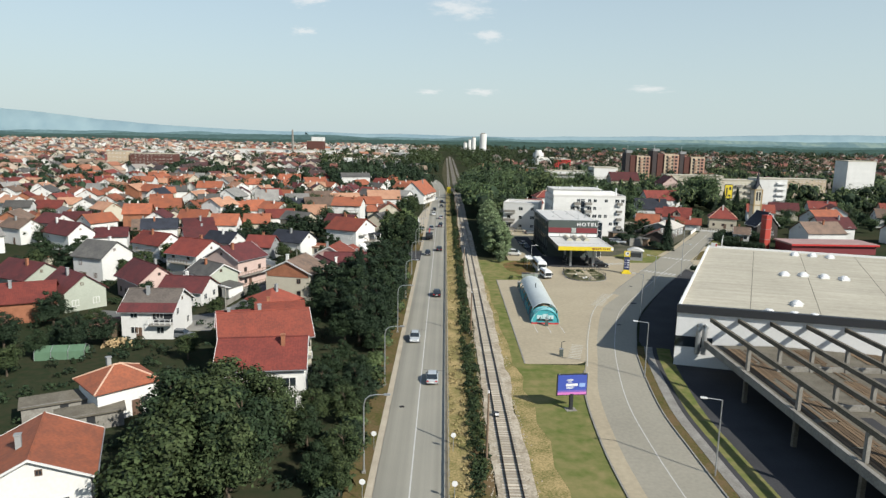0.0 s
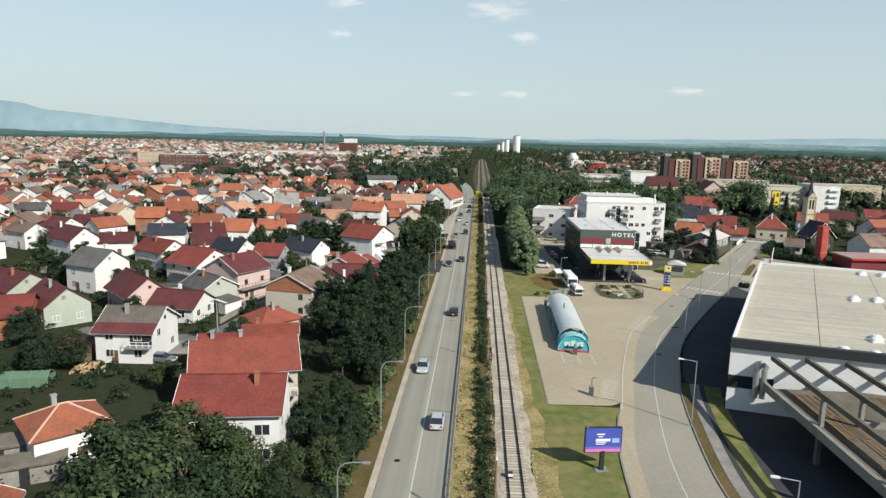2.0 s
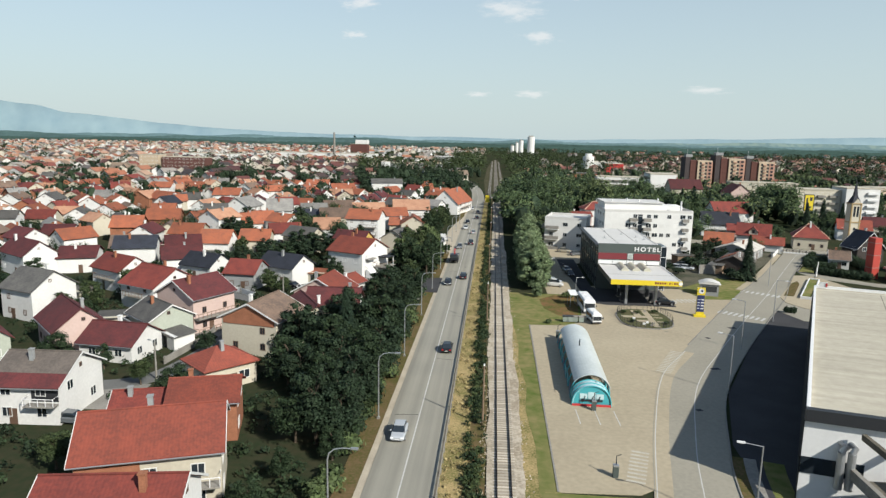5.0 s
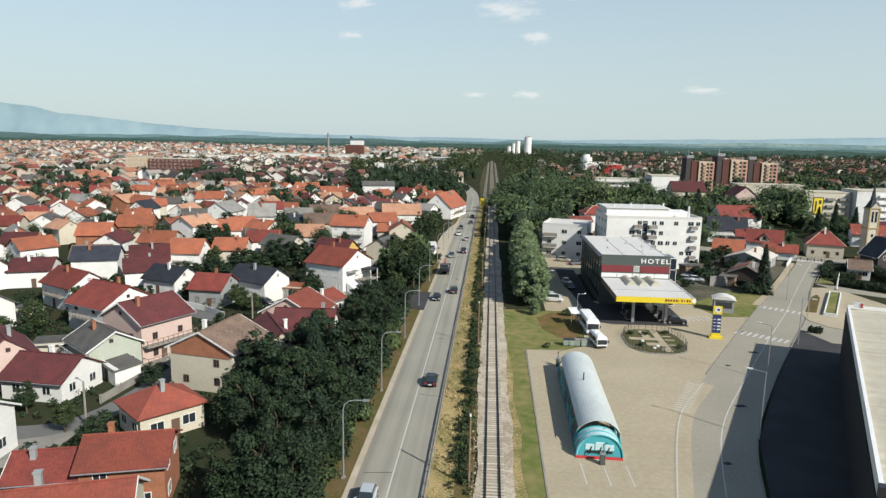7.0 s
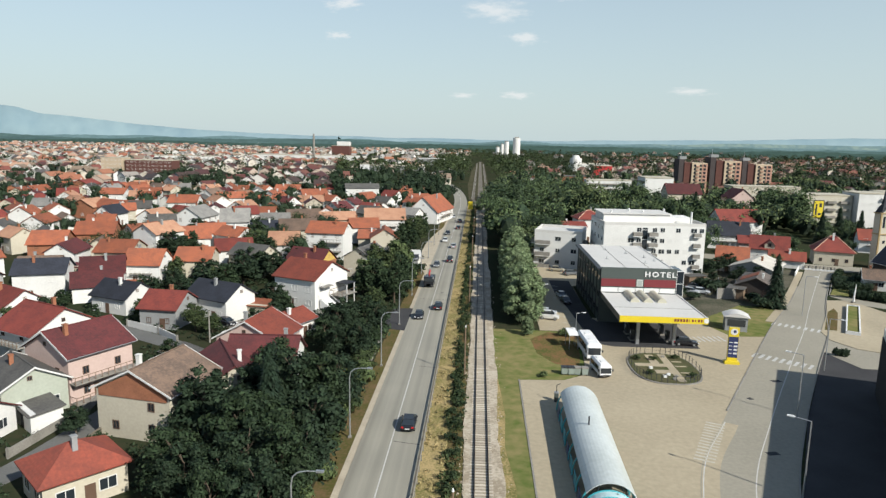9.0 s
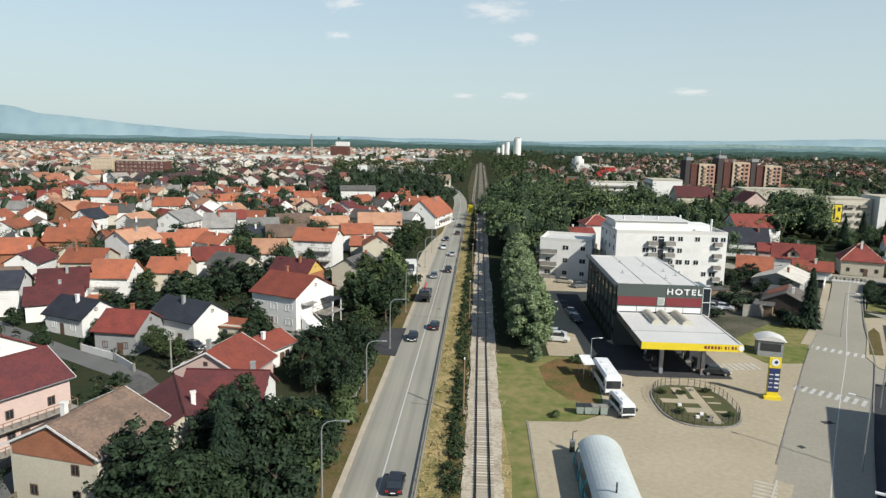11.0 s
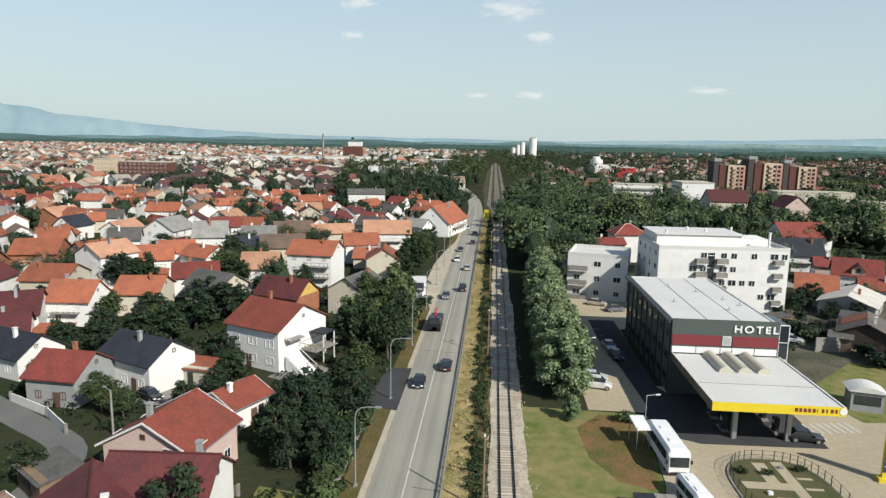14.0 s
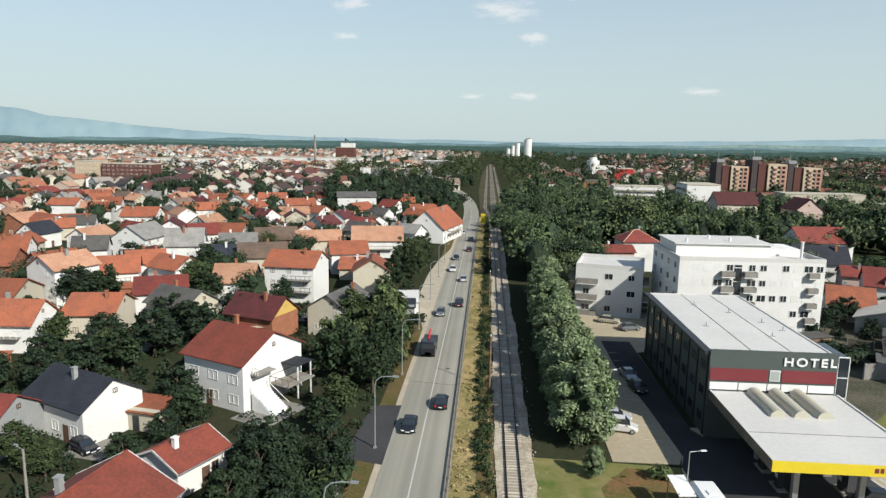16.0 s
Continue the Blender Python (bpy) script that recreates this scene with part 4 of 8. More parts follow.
house(-111.2, 290.2, 8.5, 7.8, 23, 5, 8, "slate", "white")
house(-87.5, 262.7, 8.5, 7.8, 25, 5, 8, "orange", "white")
house(-87.1, 273.8, 8.5, 7.8, 29, 5, 7.5, "orange", "white")
house(-93, 251, 10, 9, 68, 8, 10.5, "faded", "white")
house(-129.8, 285.1, 8.5, 7.8, 17, 5, 8, "orange", "white")
house(-43.9, 233.4, 10.2, 7.6, -19, 4.3, 7.2, "maroon", "brick", gable="yellow")
house(-45.5, 261.5, 11, 10.5, -4, 8, 10.6, "orange", "white")
house(-37, 318, 15, 10, 10, 5.5, 9, "faded", "white")
house(-41.0, 293.8, 9.7, 10.8, 18, 5.5, 8, "orange", "white")
house(-36.7, 286.3, 8.5, 10.8, 6, 3, 5, "orange", "cream")
house(-68.5, 316.9, 12.3, 10.8, 27, 5, 8, "brown", "brick")
house(-56.0, 320.2, 13.5, 7.8, 21, 4.5, 7, "faded", "cream")
house(-66, 430, 18, 12, 14, 8.5, 10.5, "slate", "white")
house(-111.5, 444.2, 13.5, 10.8, 9, 5.5, 8, "orange", "white")
house(-89.8, 416.6, 13.2, 10.8, 25, 5.5, 8, "orange", "white")
house(-84.1, 388.4, 11.7, 7.8, 23, 4.5, 7, "faded", "cream")
house(-101.1, 379.1, 11.0, 10.8, 23, 5, 7.5, "orange", "white")
house(-155.3, 336.2, 13.5, 8.0, -26, 5, 8, "orange", "white")
house(-165.9, 339.9, 13.5, 10.8, 81, 5, 8, "faded", "brick")
house(-144.1, 315.4, 9.2, 7.8, 82, 5, 8, "navy", "white")
house(-205.9, 385.1, 9.2, 10.8, 30, 5, 8, "red", "white")
house(-235.4, 448.5, 13.5, 10.8, 91, 5.5, 8, "red", "brick")
house(-186.3, 393.4, 11.7, 10.8, 8, 5.5, 8, "orange", "white")
house(-123.3, 386.7, 13.5, 7.8, 28, 5.5, 8, "orange", "white")
house(-102.2, 345.1, 10.4, 7.8, 75, 5.5, 8, "faded", "white")
house(-88.2, 331.5, 8.5, 10.4, 7, 4.5, 7, "orange", "white")
house(-148.2, 332.3, 8.5, 7.8, 30, 4.5, 7, "orange", "cream")
house(-144.3, 338.2, 8.5, 7.8, 23, 5, 7.5, "slate", "white")
house(-124.2, 310.9, 11.3, 7.8, 83, 5, 7.5, "faded", "white")
house(72.6, 259.4, 8.3, 9.2, -21, 3.4, 6.6, "orange", "white")
house(89.4, 274.6, 10.5, 8.6, -22, 4.6, 8.0, "red", "white")
house(88.2, 285.2, 8, 6.5, -15, 4.6, 6.4, "red", "pink")
house(91.2, 266.4, 9.4, 5.4, -22, 2.6, 4.6, "rust", "white")
house(86.4, 302.0, 13.2, 9, -10, 5.0, 9.0, "navy", "white")
house(103.2, 413.0, 17, 11, 2, 10.8, 15.4, "maroon", "cream")
house(39.0, 308.0, 9.6, 8.2, 8, 8.4, 11.3, "red", "white", hip=True)
house(32.6, 302.5, 8.0, 6.5, 8, 6.2, 7.6, "red", "pink")
house(100.0, 331.0, 16.5, 11, 6, 6.6, 10.6, "red", "white")
house(26.4, 306.5, 8.5, 7.8, 23, 4, 6, "brown", "white")
house(-46.2, 61.0, 10, 9.5, 114, 4.0, 6.3, "orange", "white")
house(-48.8, 81.8, 7.2, 6.6, 46, 4.0, 6.0, "orange", "white", hip=True)
house(-40.6, 127.2, 7.6, 6.8, 49, 3.3, 5.5, "rust", "cream", hip=True, caps=False)
house(-35.6, 111.6, 7.5, 7.0, 16, 5.0, 6.6, "rust", "brick")
house(-42.4, 109.8, 6.0, 6.0, 16, 4.0, 5.4, "red", "brick")
house(-21.8, 357.0, 24, 13, 76, 5.2, 11.2, "orange", "white")
house(108.4, 274.6, 10.4, 9.0, -19, 4.2, 8.6, "red", "cream", hip=True, near=True)
house(76.2, 250.5, 14.4, 10.4, 55, 3.2, 5.0, "sheet", "grey")
house(67.0, 227.6, 10.5, 8.5, 62, 2.8, 4.8, "taupe", "dark")
# the dark wall colour paints the shade on this house's gable
house(113.4, 250.6, 7, 8.6, 100, 4.8, 9.4, "navy", "dark", near=True)
house(100.2, 238.0, 5.0, 5.4, -22, 3.0, 4.9, "brown", "white", near=True)
house(124.0, 232.0, 14, 10, 8, 5.0, 8.2, "brown", "white")
house(128.2, 404.0, 13, 10.6, 93, 9.8, 14.1, "maroon", "pink")
house(139.0, 250.0, 13, 10, 5, 4.6, 8.0, "maroon", "white")
house(150.0, 275.0, 13, 10, 14, 5.0, 8.2, "orange", "white")
house(136.0, 300.0, 11, 9, -20, 4.6, 7.6, "rust", "white")
house(151.0, 309.0, 12, 9, -20, 4.8, 7.8, "maroon", "cream")
house(169.0, 300.0, 12, 10, 70, 5.0, 8.0, "rust", "white")
house(187.0, 287.0, 13, 10, -18, 4.6, 7.8, "brown", "white")
house(176.0, 322.0, 12, 9, -15, 4.6, 7.6, "red", "white")
house(205.0, 312.0, 13, 10, -15, 4.8, 8.0, "rust", "cream")
house(160.0, 238.0, 13, 10, 10, 5.0, 8.2, "red", "white")


def balcony(e, x0, x1, y0, y1, z, rail=WHITE_P, h=0.95):
    """A slab with a railing of bars, under a house."""
    b = Solid().box(x0, x1, y0, y1, z - 0.16, z).make("balcony", CONCRETE, e)
    s = Solid()
    edge = [(x0, y1, z), (x0, y0, z), (x1, y0, z), (x1, y1, z)]
    s.tube([(x, y, z + h) for x, y, z in edge], 0.05, 5)
    s.make("handrail", rail, b)
    n = max(3, int((x1 - x0) / 0.9))
    first_bar = None
    for k in range(n + 1):
        x = x0 + (x1 - x0) * k / n
        if first_bar is None:
            first_bar = Solid().box(-0.035, 0.035, -0.035, 0.035, 0, h).make("baluster", rail, b)
            first_bar.location = (x, y0 + 0.04, z)
        else:
            attach("baluster", first_bar.data, b).location = (x, y0 + 0.04, z)
    return b


HOUSES = [o for o in bpy.data.objects if o.name.split(".")[0] == "house"]


def at(x, y):
    """The house that stands nearest to a place."""
    return min(HOUSES, key=lambda o: (o.matrix_basis.translation - Vector((x, y, 0))).length)


p_house, w_house, o_house, t_house, g_house = at(-56.2, 153.5), at(-58.2, 115.2), at(-36.7, 205.6), at(-45.5, 261.5), at(-39.8, 143.3)
balcony(p_house, -4.7, 4.7, -6.1, -4.75, 3.1, WOOD)
balcony(w_house, 0.6, 4.3, -6.1, -4.9, 2.8)
balcony(at(-34.4, 97.4), -1, 6.2, -5.9, -4.5, 3.0)
balcony(at(-59.5, 146.5), -4, 4, -5.0, -3.75, 2.6)
balcony(t_house, -1, 5, -6.6, -5.25, 5.2, DARK)
balcony(t_house, -1, 5, -6.6, -5.25, 2.6, DARK)
# outside stairs and covered terrace on the red-roofed white house
for k in range(11):
    Solid().box(5.7 + 0.32 * k, 6.04 + 0.32 * k, -4.6, -1.6, -0.1, 2.35 - 0.22 * k).make("stair", WHITE_P, o_house)
for y in (-4.65, -1.55):
    Solid().tube([(5.5, y, 3.2), (9.3, y, 0.9)], 0.05, 5).make("handrail", WHITE_P, o_house)
balcony(o_house, 5.3, 8.6, -0.9, 4.6, 2.6, WOOD)
for x, y in ((8.0, 1.7), (8.0, 4.4)):
    Solid().box(x - 0.08, x + 0.08, y - 0.08, y + 0.08, 0, 4.7).make("terrace_post", WHITE_P, o_house)
Solid().box(5.3, 8.3, 1.4, 4.7, 4.7, 4.82).make("terrace_roof", ROOF["navy"], o_house)
balcony(o_house, 5.3, 6.6, -4.4, -1.0, 4.9)
# bare brick gable on the brown-roofed house
g = Solid()
v = [(xx, a, b) for xx in (4.72, 4.8) for a, b in ((-4.6, 6.0), (4.6, 6.0), (0, 8.25), (-4.6, 5.1), (4.6, 5.1))]
g.add(v, [(0, 3, 4, 1), (0, 1, 2), (5, 6, 9, 8), (5, 7, 6), (3, 8, 9, 4), (0, 5, 8, 3), (1, 4, 9, 6)])
g.make("brick_gable", WALL["brick"], g_house, "bare orange brick gable")
# red lower courses on the brown roof, brick facing under the rust red roof
v = [(x, y, z) for x in (-4.75, 4.75) for y, z in ((-5.48, 4.86), (-3.4, 5.96), (-3.4, 6.02), (-5.48, 4.93))]
Solid().add(v, [(3, 2, 1, 0), (4, 5, 6, 7), (0, 1, 5, 4), (1, 2, 6, 5), (2, 3, 7, 6), (3, 0, 4, 7)]).make("eave_course", ROOF["maroon"], w_house, "dark red tiles along the eaves")
# flat dark panel in place of a recess: the loggia's shade as colour
Solid().box(1.0, 4.3, -4.94, -4.88, 3.0, 4.75).make("loggia", DARK, w_house)
Solid().box(-6.25, -0.8, -4.58, -4.5, 0.0, 5.7).make("brick_facing", WALL["brick"], at(-34.4, 97.4), "bare orange brick front")
balcony(p_house, -4.7, 4.7, -6.1, -4.75, 0.35, WOOD)
balc_rng = random.Random(3)
for o in HOUSES:
    if o.matrix_basis.translation.y > 165 and balc_rng.random() < 0.4:
        wall = next(c for c in o.children if c.name.split(".")[0] == "wall")
        hl, hw, top = max(q.co.x for q in wall.data.vertices), max(q.co.y for q in wall.data.vertices), max(q.co.z for q in wall.data.vertices)
        if top > 7.4 and o not in (o_house, t_house):
            balcony(o, -hl * 0.6, hl * 0.6, -hw - 1.15, -hw, 2.75, balc_rng.choice((WHITE_P, DARK, WOOD)))

# small extensions, sheds and garden walls


def shed(x, y, L, W, turn, h, roof, label, wall=WOOD):
    e = tagged(empty("garden_shed", x, y, 0, turn), label, "shed")
    Solid().box(-L / 2, L / 2, -W / 2, W / 2, -0.2, h).make("wall", wall, e)
    m = Matrix.Translation((0, 0, h)) @ Matrix.Rotation(radians(6), 4, 'X')
    Solid().box(-L / 2 - 0.3, L / 2 + 0.3, -W / 2 - 0.35, W / 2 + 0.35, 0, 0.12, m).make("roof", roof, e)
    Solid().box(-0.45, 0.45, -W / 2 - 0.05, -W / 2, 0, 1.9).make("door", DARK, e)
    return e


shed(-54.5, 79.5, 9, 2.6, 30, 2.3, OLDCON, "long low shed with a grey stained roof", CONCRETE)
shed(-49.6, 76.4, 7, 2.4, 30, 2.1, OLDCON, "low lean-to with a grey roof", CONCRETE)
shed(-66.0, 111.6, 4.2, 3.4, 10, 2.4, ROOF["maroon"], "wooden shed with a dark red roof beside logs")
shed(-46.0, 163.0, 6, 4, -35, 2.6, ROOF["slate"], "open grey garden shed")
shed(-44.8, 194.0, 6, 4, -10, 2.6, ROOF["orange"], "small outbuilding with orange roof", WALL["cream"])
shed(-54.6, 142.0, 6, 3.6, -38, 2.4, ROOF["slate"], "carport with a dark flat roof", WALL["white"])
shed(-25.5, 246.5, 16, 5, 6, 3.0, ROOF["navy"], "long open shed with a black roof beside a yard", WALL["grey"])
shed(-20.6, 252.0, 6.5, 7, 8, 3.2, WHITE_ROOF, "flat white workshop roof near the road", WALL["white"])
shed(-37.0, 392.0, 24, 8, 8, 3.6, WHITE_ROOF, "long low pavilion with a pale roof", WALL["white"])
for x, y, t in ((-70, 150, 20), (-88, 168, -30), (-77, 208, 10), (-45, 230, 15), (-62, 222, 15), (-84, 256, 20), (-58, 305, 10), (-101, 226, 10), (-112, 172, -20)):
    shed(x, y, 5.5, 3.8, t, 2.5, ROOF[rnd.choice(("orange", "red", "slate", "maroon"))], "small garden shed with a tiled lean-to roof", WALL[rnd.choice(("white", "brick", "cream"))])

# log pile
logs = tagged(empty("log_pile", -61.2, 106.4, 0, 12), "stack of split firewood logs on grass", "firewood")
log_rng = random.Random(8)
first_log = None
for k in range(60):
    x, r = log_rng.uniform(-2.6, 2.6), log_rng.randint(0, 4)
    m = pose(x * (1 - r * 0.12), log_rng.uniform(-0.7, 0.7), 0.13 + 0.22 * r, 0, 0, log_rng.uniform(-25, 25))
    if first_log is None:
        first_log = Solid().tube([(0, -0.5, 0), (0, 0.5, 0)], 0.13, 6).make("log", mat("split_log", (0.42, 0.31, 0.17), 0.9, 0.3, 2, 9, 0.2, per_object=0.3), logs)
        first_log.matrix_basis = m
    else:
        attach("log", first_log.data, logs).matrix_basis = m

# lanes and yards between the houses
LANE = smooth_path([(-150, 232), (-120, 214), (-76.6, 187.4), (-61, 178.5), (-49.5, 171), (-47.6, 160), (-47.8, 146), (-50.5, 128), (-60, 123), (-75, 126)], 5)
strip("lane", LANE, 1.9, 1.9, 0.03, mat("lane_asphalt", (0.13, 0.13, 0.125), 0.9, 0.3, 0.2, 6.0, 0.1), 0.15, "narrow grey lane between garden walls", "road")
strip("lane", smooth_path([(-24, 331), (-60, 341), (-110, 352), (-170, 362)], 5), 2, 2, 0.03, STREET, 0.15, "narrow pale lane among houses", "road")
strip("lane", smooth_path([(-18, 246), (-60, 248.5), (-100, 272), (-150, 300), (-190, 330)], 5), 1.7, 1.7, 0.03, STREET, 0.15, "narrow pale lane among houses", "road")
YARD = mat("yard_concrete", (0.22, 0.21, 0.19), 0.92, 0.3, 0.3, 4.0, 0.1)
for x, y, a, b, t in ((-53, 120, 7, 9, 3), (-50, 151, 5, 8, 50), (-46, 187, 8, 5, -10), (-31, 199, 6, 8, -24), (-60, 160, 8, 5, -20), (-77, 178, 8, 5, -30), (-27, 262, 10, 8, 5), (-40, 245, 8, 6, 5), (-57, 252, 9, 7, 5), (-80, 240, 8, 6, 20)):
    m = pose(x, y, 0, 0, 0, t)
    sheet("yard", [tuple((m @ Vector((sx * a, sy * b, 0)))[:2]) for sx, sy in ((-.5, -.5), (.5, -.5), (.5, .5), (-.5, .5))], 0.02, YARD, 0.1, "grey concrete yard beside a house", "yard")


def garden_wall(points, h, material, label, posts=True):
    a, b = ribbon(points, 0.07, 0.07)
    s = Solid()
    for k in range(len(a) - 1):
        s.prism([(a[k].x, a[k].y), (b[k].x, b[k].y), (b[k + 1].x, b[k + 1].y), (a[k + 1].x, a[k + 1].y)], -0.2, h)
    e = tagged(new("garden_wall"), label, "garden wall")
    s.make("panel", material, e)
    for x, y in points:
        Solid().box(x - 0.14, x + 0.14, y - 0.14, y + 0.14, -0.2, h + 0.15).make("pier", CONCRETE, e)


garden_wall([(-17.6, 150), (-17.6, 166), (-17.8, 180), (-19.2, 186)], 1.0, CONCRETE, "low grey concrete garden wall at the verge")
garden_wall([(-44, 168.5), (-36, 163.5), (-27, 164)], 1.1, OLDCON, "low stained garden wall")
garden_wall([(-66, 183.5), (-58, 179.5), (-52.5, 175)], 1.2, WALL["white"], "white rendered garden wall along the lane")
garden_wall([(-52, 133), (-50.8, 146), (-51.5, 150)], 1.1, CONCRETE, "low grey garden wall along the lane")
garden_wall([(-46, 131), (-44.6, 148), (-44.5, 160)], 1.0, OLDCON, "low stained garden wall along the lane")
for x, y in ((-47.0, 175.6), (-50.0, 126.6)):
    e = tagged(empty("street_lamp", x, y, 0, 160), "short concrete lane lamp post", "street lamp")
    Solid().tube([(0, 0, 0), (0, 0, 5.6)], [0.15, 0.11]).make("mast", CONCRETE, e)
    Solid().tube([(0, 0, 5.5), (0.9, 0, 5.8)], 0.04, 5).make("arm", STEEL, e)
    Solid().box(0.8, 1.3, -0.1, 0.1, 5.74, 5.88).make("lamp_head", STEEL, e)

gh = tagged(empty("greenhouse", -67.0, 100.6, 0, 14), "long low garden greenhouse with green netting", "greenhouse")
for y in (-3.5, -1.2, 1.2, 3.5):
    Solid().tube([(y, -1.5, 0), (y, -1.4, 1.3), (y, 0, 2.0), (y, 1.4, 1.3), (y, 1.5, 0)], 0.05, 5).make("hoop", STEEL, gh)
NET = mat("green_netting", (0.09, 0.16, 0.10), 0.8, 0.2, 1.0, 8.0, 0.1)
Solid().add([(x, y, z) for x in (-3.5, 3.5) for y, z in ((-1.46, 0), (-1.36, 1.28), (0, 1.96), (1.36, 1.28), (1.46, 0))], [(k, k + 1, 6 + k, 5 + k) for k in range(4)]).make("cover", NET, gh)

# dormer on the rust red house by the street
dorm = at(89.4, 274.6)
v = [(x, y, z) for y in (-4.4, -0.8) for x, z in ((-1.4, 4.7), (1.4, 4.7), (1.4, 5.8), (0, 7.1), (-1.4, 5.8))]
Solid().add(v, [(0, 1, 2, 3, 4), (9, 8, 7, 6, 5), (1, 6, 7, 2), (0, 4, 9, 5)]).make("dormer_wall", WALL["cream"], dorm)
v = [(x, y, z) for y in (-4.8, -0.4) for x, z in ((-1.75, 5.5), (0, 7.15), (1.75, 5.5), (1.75, 5.65), (0, 7.32), (-1.75, 5.65))]
Solid().add(v, [(0, 1, 4, 5), (1, 2, 3, 4), (11, 10, 7, 6), (10, 9, 8, 7), (5, 4, 10, 11), (4, 3, 9, 10), (0, 6, 7, 1), (1, 7, 8, 2), (0, 5, 11, 6), (2, 8, 9, 3)]).make("dormer_roof", ROOF["red"], dorm)
put_window(dorm, "b", 0, -4.42, 5.7, 0)


# ---- hotel with filling station ----
def hotel():
    e = tagged(empty("hotel_building", 23.7, 197.5), "dark grey and red clad hotel with a white flat roof", "building")
    W, D, H = 14.7, 31.5, 10.8
    Solid().box(0, W, 0.1, D, -0.3, H - 0.25).make("wall", GREY_CLAD, e)
    top = Solid().box(0.25, W - 0.25, 0.35, D - 0.25, H - 0.25, H - 0.1).make("roof", WHITE_ROOF, e)
    for x0, x1, y0, y1 in ((0, 0.25, 0.1, D - 0.25), (W - 0.25, W, 0.1, D - 0.25), (0, W, D - 0.25, D)):
        Solid().box(x0, x1, y0, y1, H - 0.25, H + 0.02).make("parapet", WHITE_ROOF, top)
    for x in (W * 0.36, W * 0.68):
        Solid().box(x - 0.05, x + 0.05, 0.4, D - 0.3, H - 0.1, H - 0.06).make("roof_seam", CONCRETE, top)
    for x, y in ((5.2, 24), (9.0, 20), (11.8, 15), (10.4, 8), (13, 11), (3.2, 12)):
        s = Solid().box(x - 0.4, x + 0.4, y - 0.06, y + 0.06, H - 0.1, H + 0.02)
        s.tube([(x, y, H - 0.1), (x, y, H + 0.5)], 0.07, 6).make("roof_vent", STEEL, top)
    # front with its bands
    f = Solid().box(-0.1, W, -0.12, 0.1, 0, H + 0.42).make("front_wall", GREY_CLAD, e)
    for x0, x1 in ((0.0, 6.75), (8.35, W - 0.15)):
        Solid().box(x0, x1, -0.2, -0.12, 7.45, 8.95).make("red_band", RED_CLAD, f)
        n = 2
        for k in range(n):
            a = x0 + (x1 - x0) * k / n
            Solid().box(a + 0.06, a + (x1 - x0) / n - 0.06, -0.2, -0.12, 6.3, 7.2).make("white_band", WHITE_P, f)
    Solid().box(6.8, 8.3, -0.2, -0.12, 6.3, 7.2).make("white_band", WHITE_P, f)
    w = Solid().box(6.95, 8.15, -0.22, -0.12, 7.55, 8.9).make("window", FRAME_W, f)
    Solid().box(7.05, 8.05, -0.24, -0.2, 7.65, 8.8).make("pane", plain("pale_pane", (0.3, 0.33, 0.31), 0.3), w)
    # glazed corner bay at the side
    bay = Solid()
    for z in (0.2, 3.0, 5.7, 8.2, 10.7):
        bay.box(W, W + 1.4, -0.05, 0.12, z, z + 0.1)
    for x in (W, W + 1.31):
        bay.box(x, x + 0.09, -0.05, 0.12, 0, 10.8)
    bay = bay.make("bay_frame", WHITE_P, e)
    Solid().box(W + 0.05, W + 1.35, 0.0, 6, 0, 10.7).make("bay_glass", GLASS, bay)
    # side windows
    for floor in range(3):
        for k in range(8):
            ob = attach("window", WIN["f"][0], e)
            ob.matrix_basis = pose(0, 2.4 + 3.7 * k, 2.0 + 3.3 * floor, 0, 0, -90)
            attach("pane", WIN["f"][1], ob)
    Solid().box(-0.7, 0.25, 0.1, D, H - 0.3, H + 0.06).make("eave_board", DARK, top)
    for k in range(9):
        Solid().box(-0.16, 0.0, 0.6 + 3.7 * k, 0.85 + 3.7 * k, 0, H - 0.3).make("side_fin", DARK, e)
    # sign letters
    t = bpy.data.curves.new("hotel_sign", 'FONT')
    t.body, t.size, t.extrude, t.align_x, t.offset = "HOTEL", 1.42, 0.06, 'RIGHT', 0.03
    t.materials.append(WHITE_P)
    t.space_character = 1.3
    tmp = new("tmp", t)
    me = bpy.data.meshes.new_from_object(tmp.evaluated_get(bpy.context.evaluated_depsgraph_get()))
    bpy.data.objects.remove(tmp)
    sign = attach("sign_letters", me, f, "white raised letters")
    sign.matrix_basis = pose(W - 0.2, -0.22, 9.55, 90, 0, 0) @ Matrix.Diagonal((1.15, 1, 1, 1))
    return e


hotel()


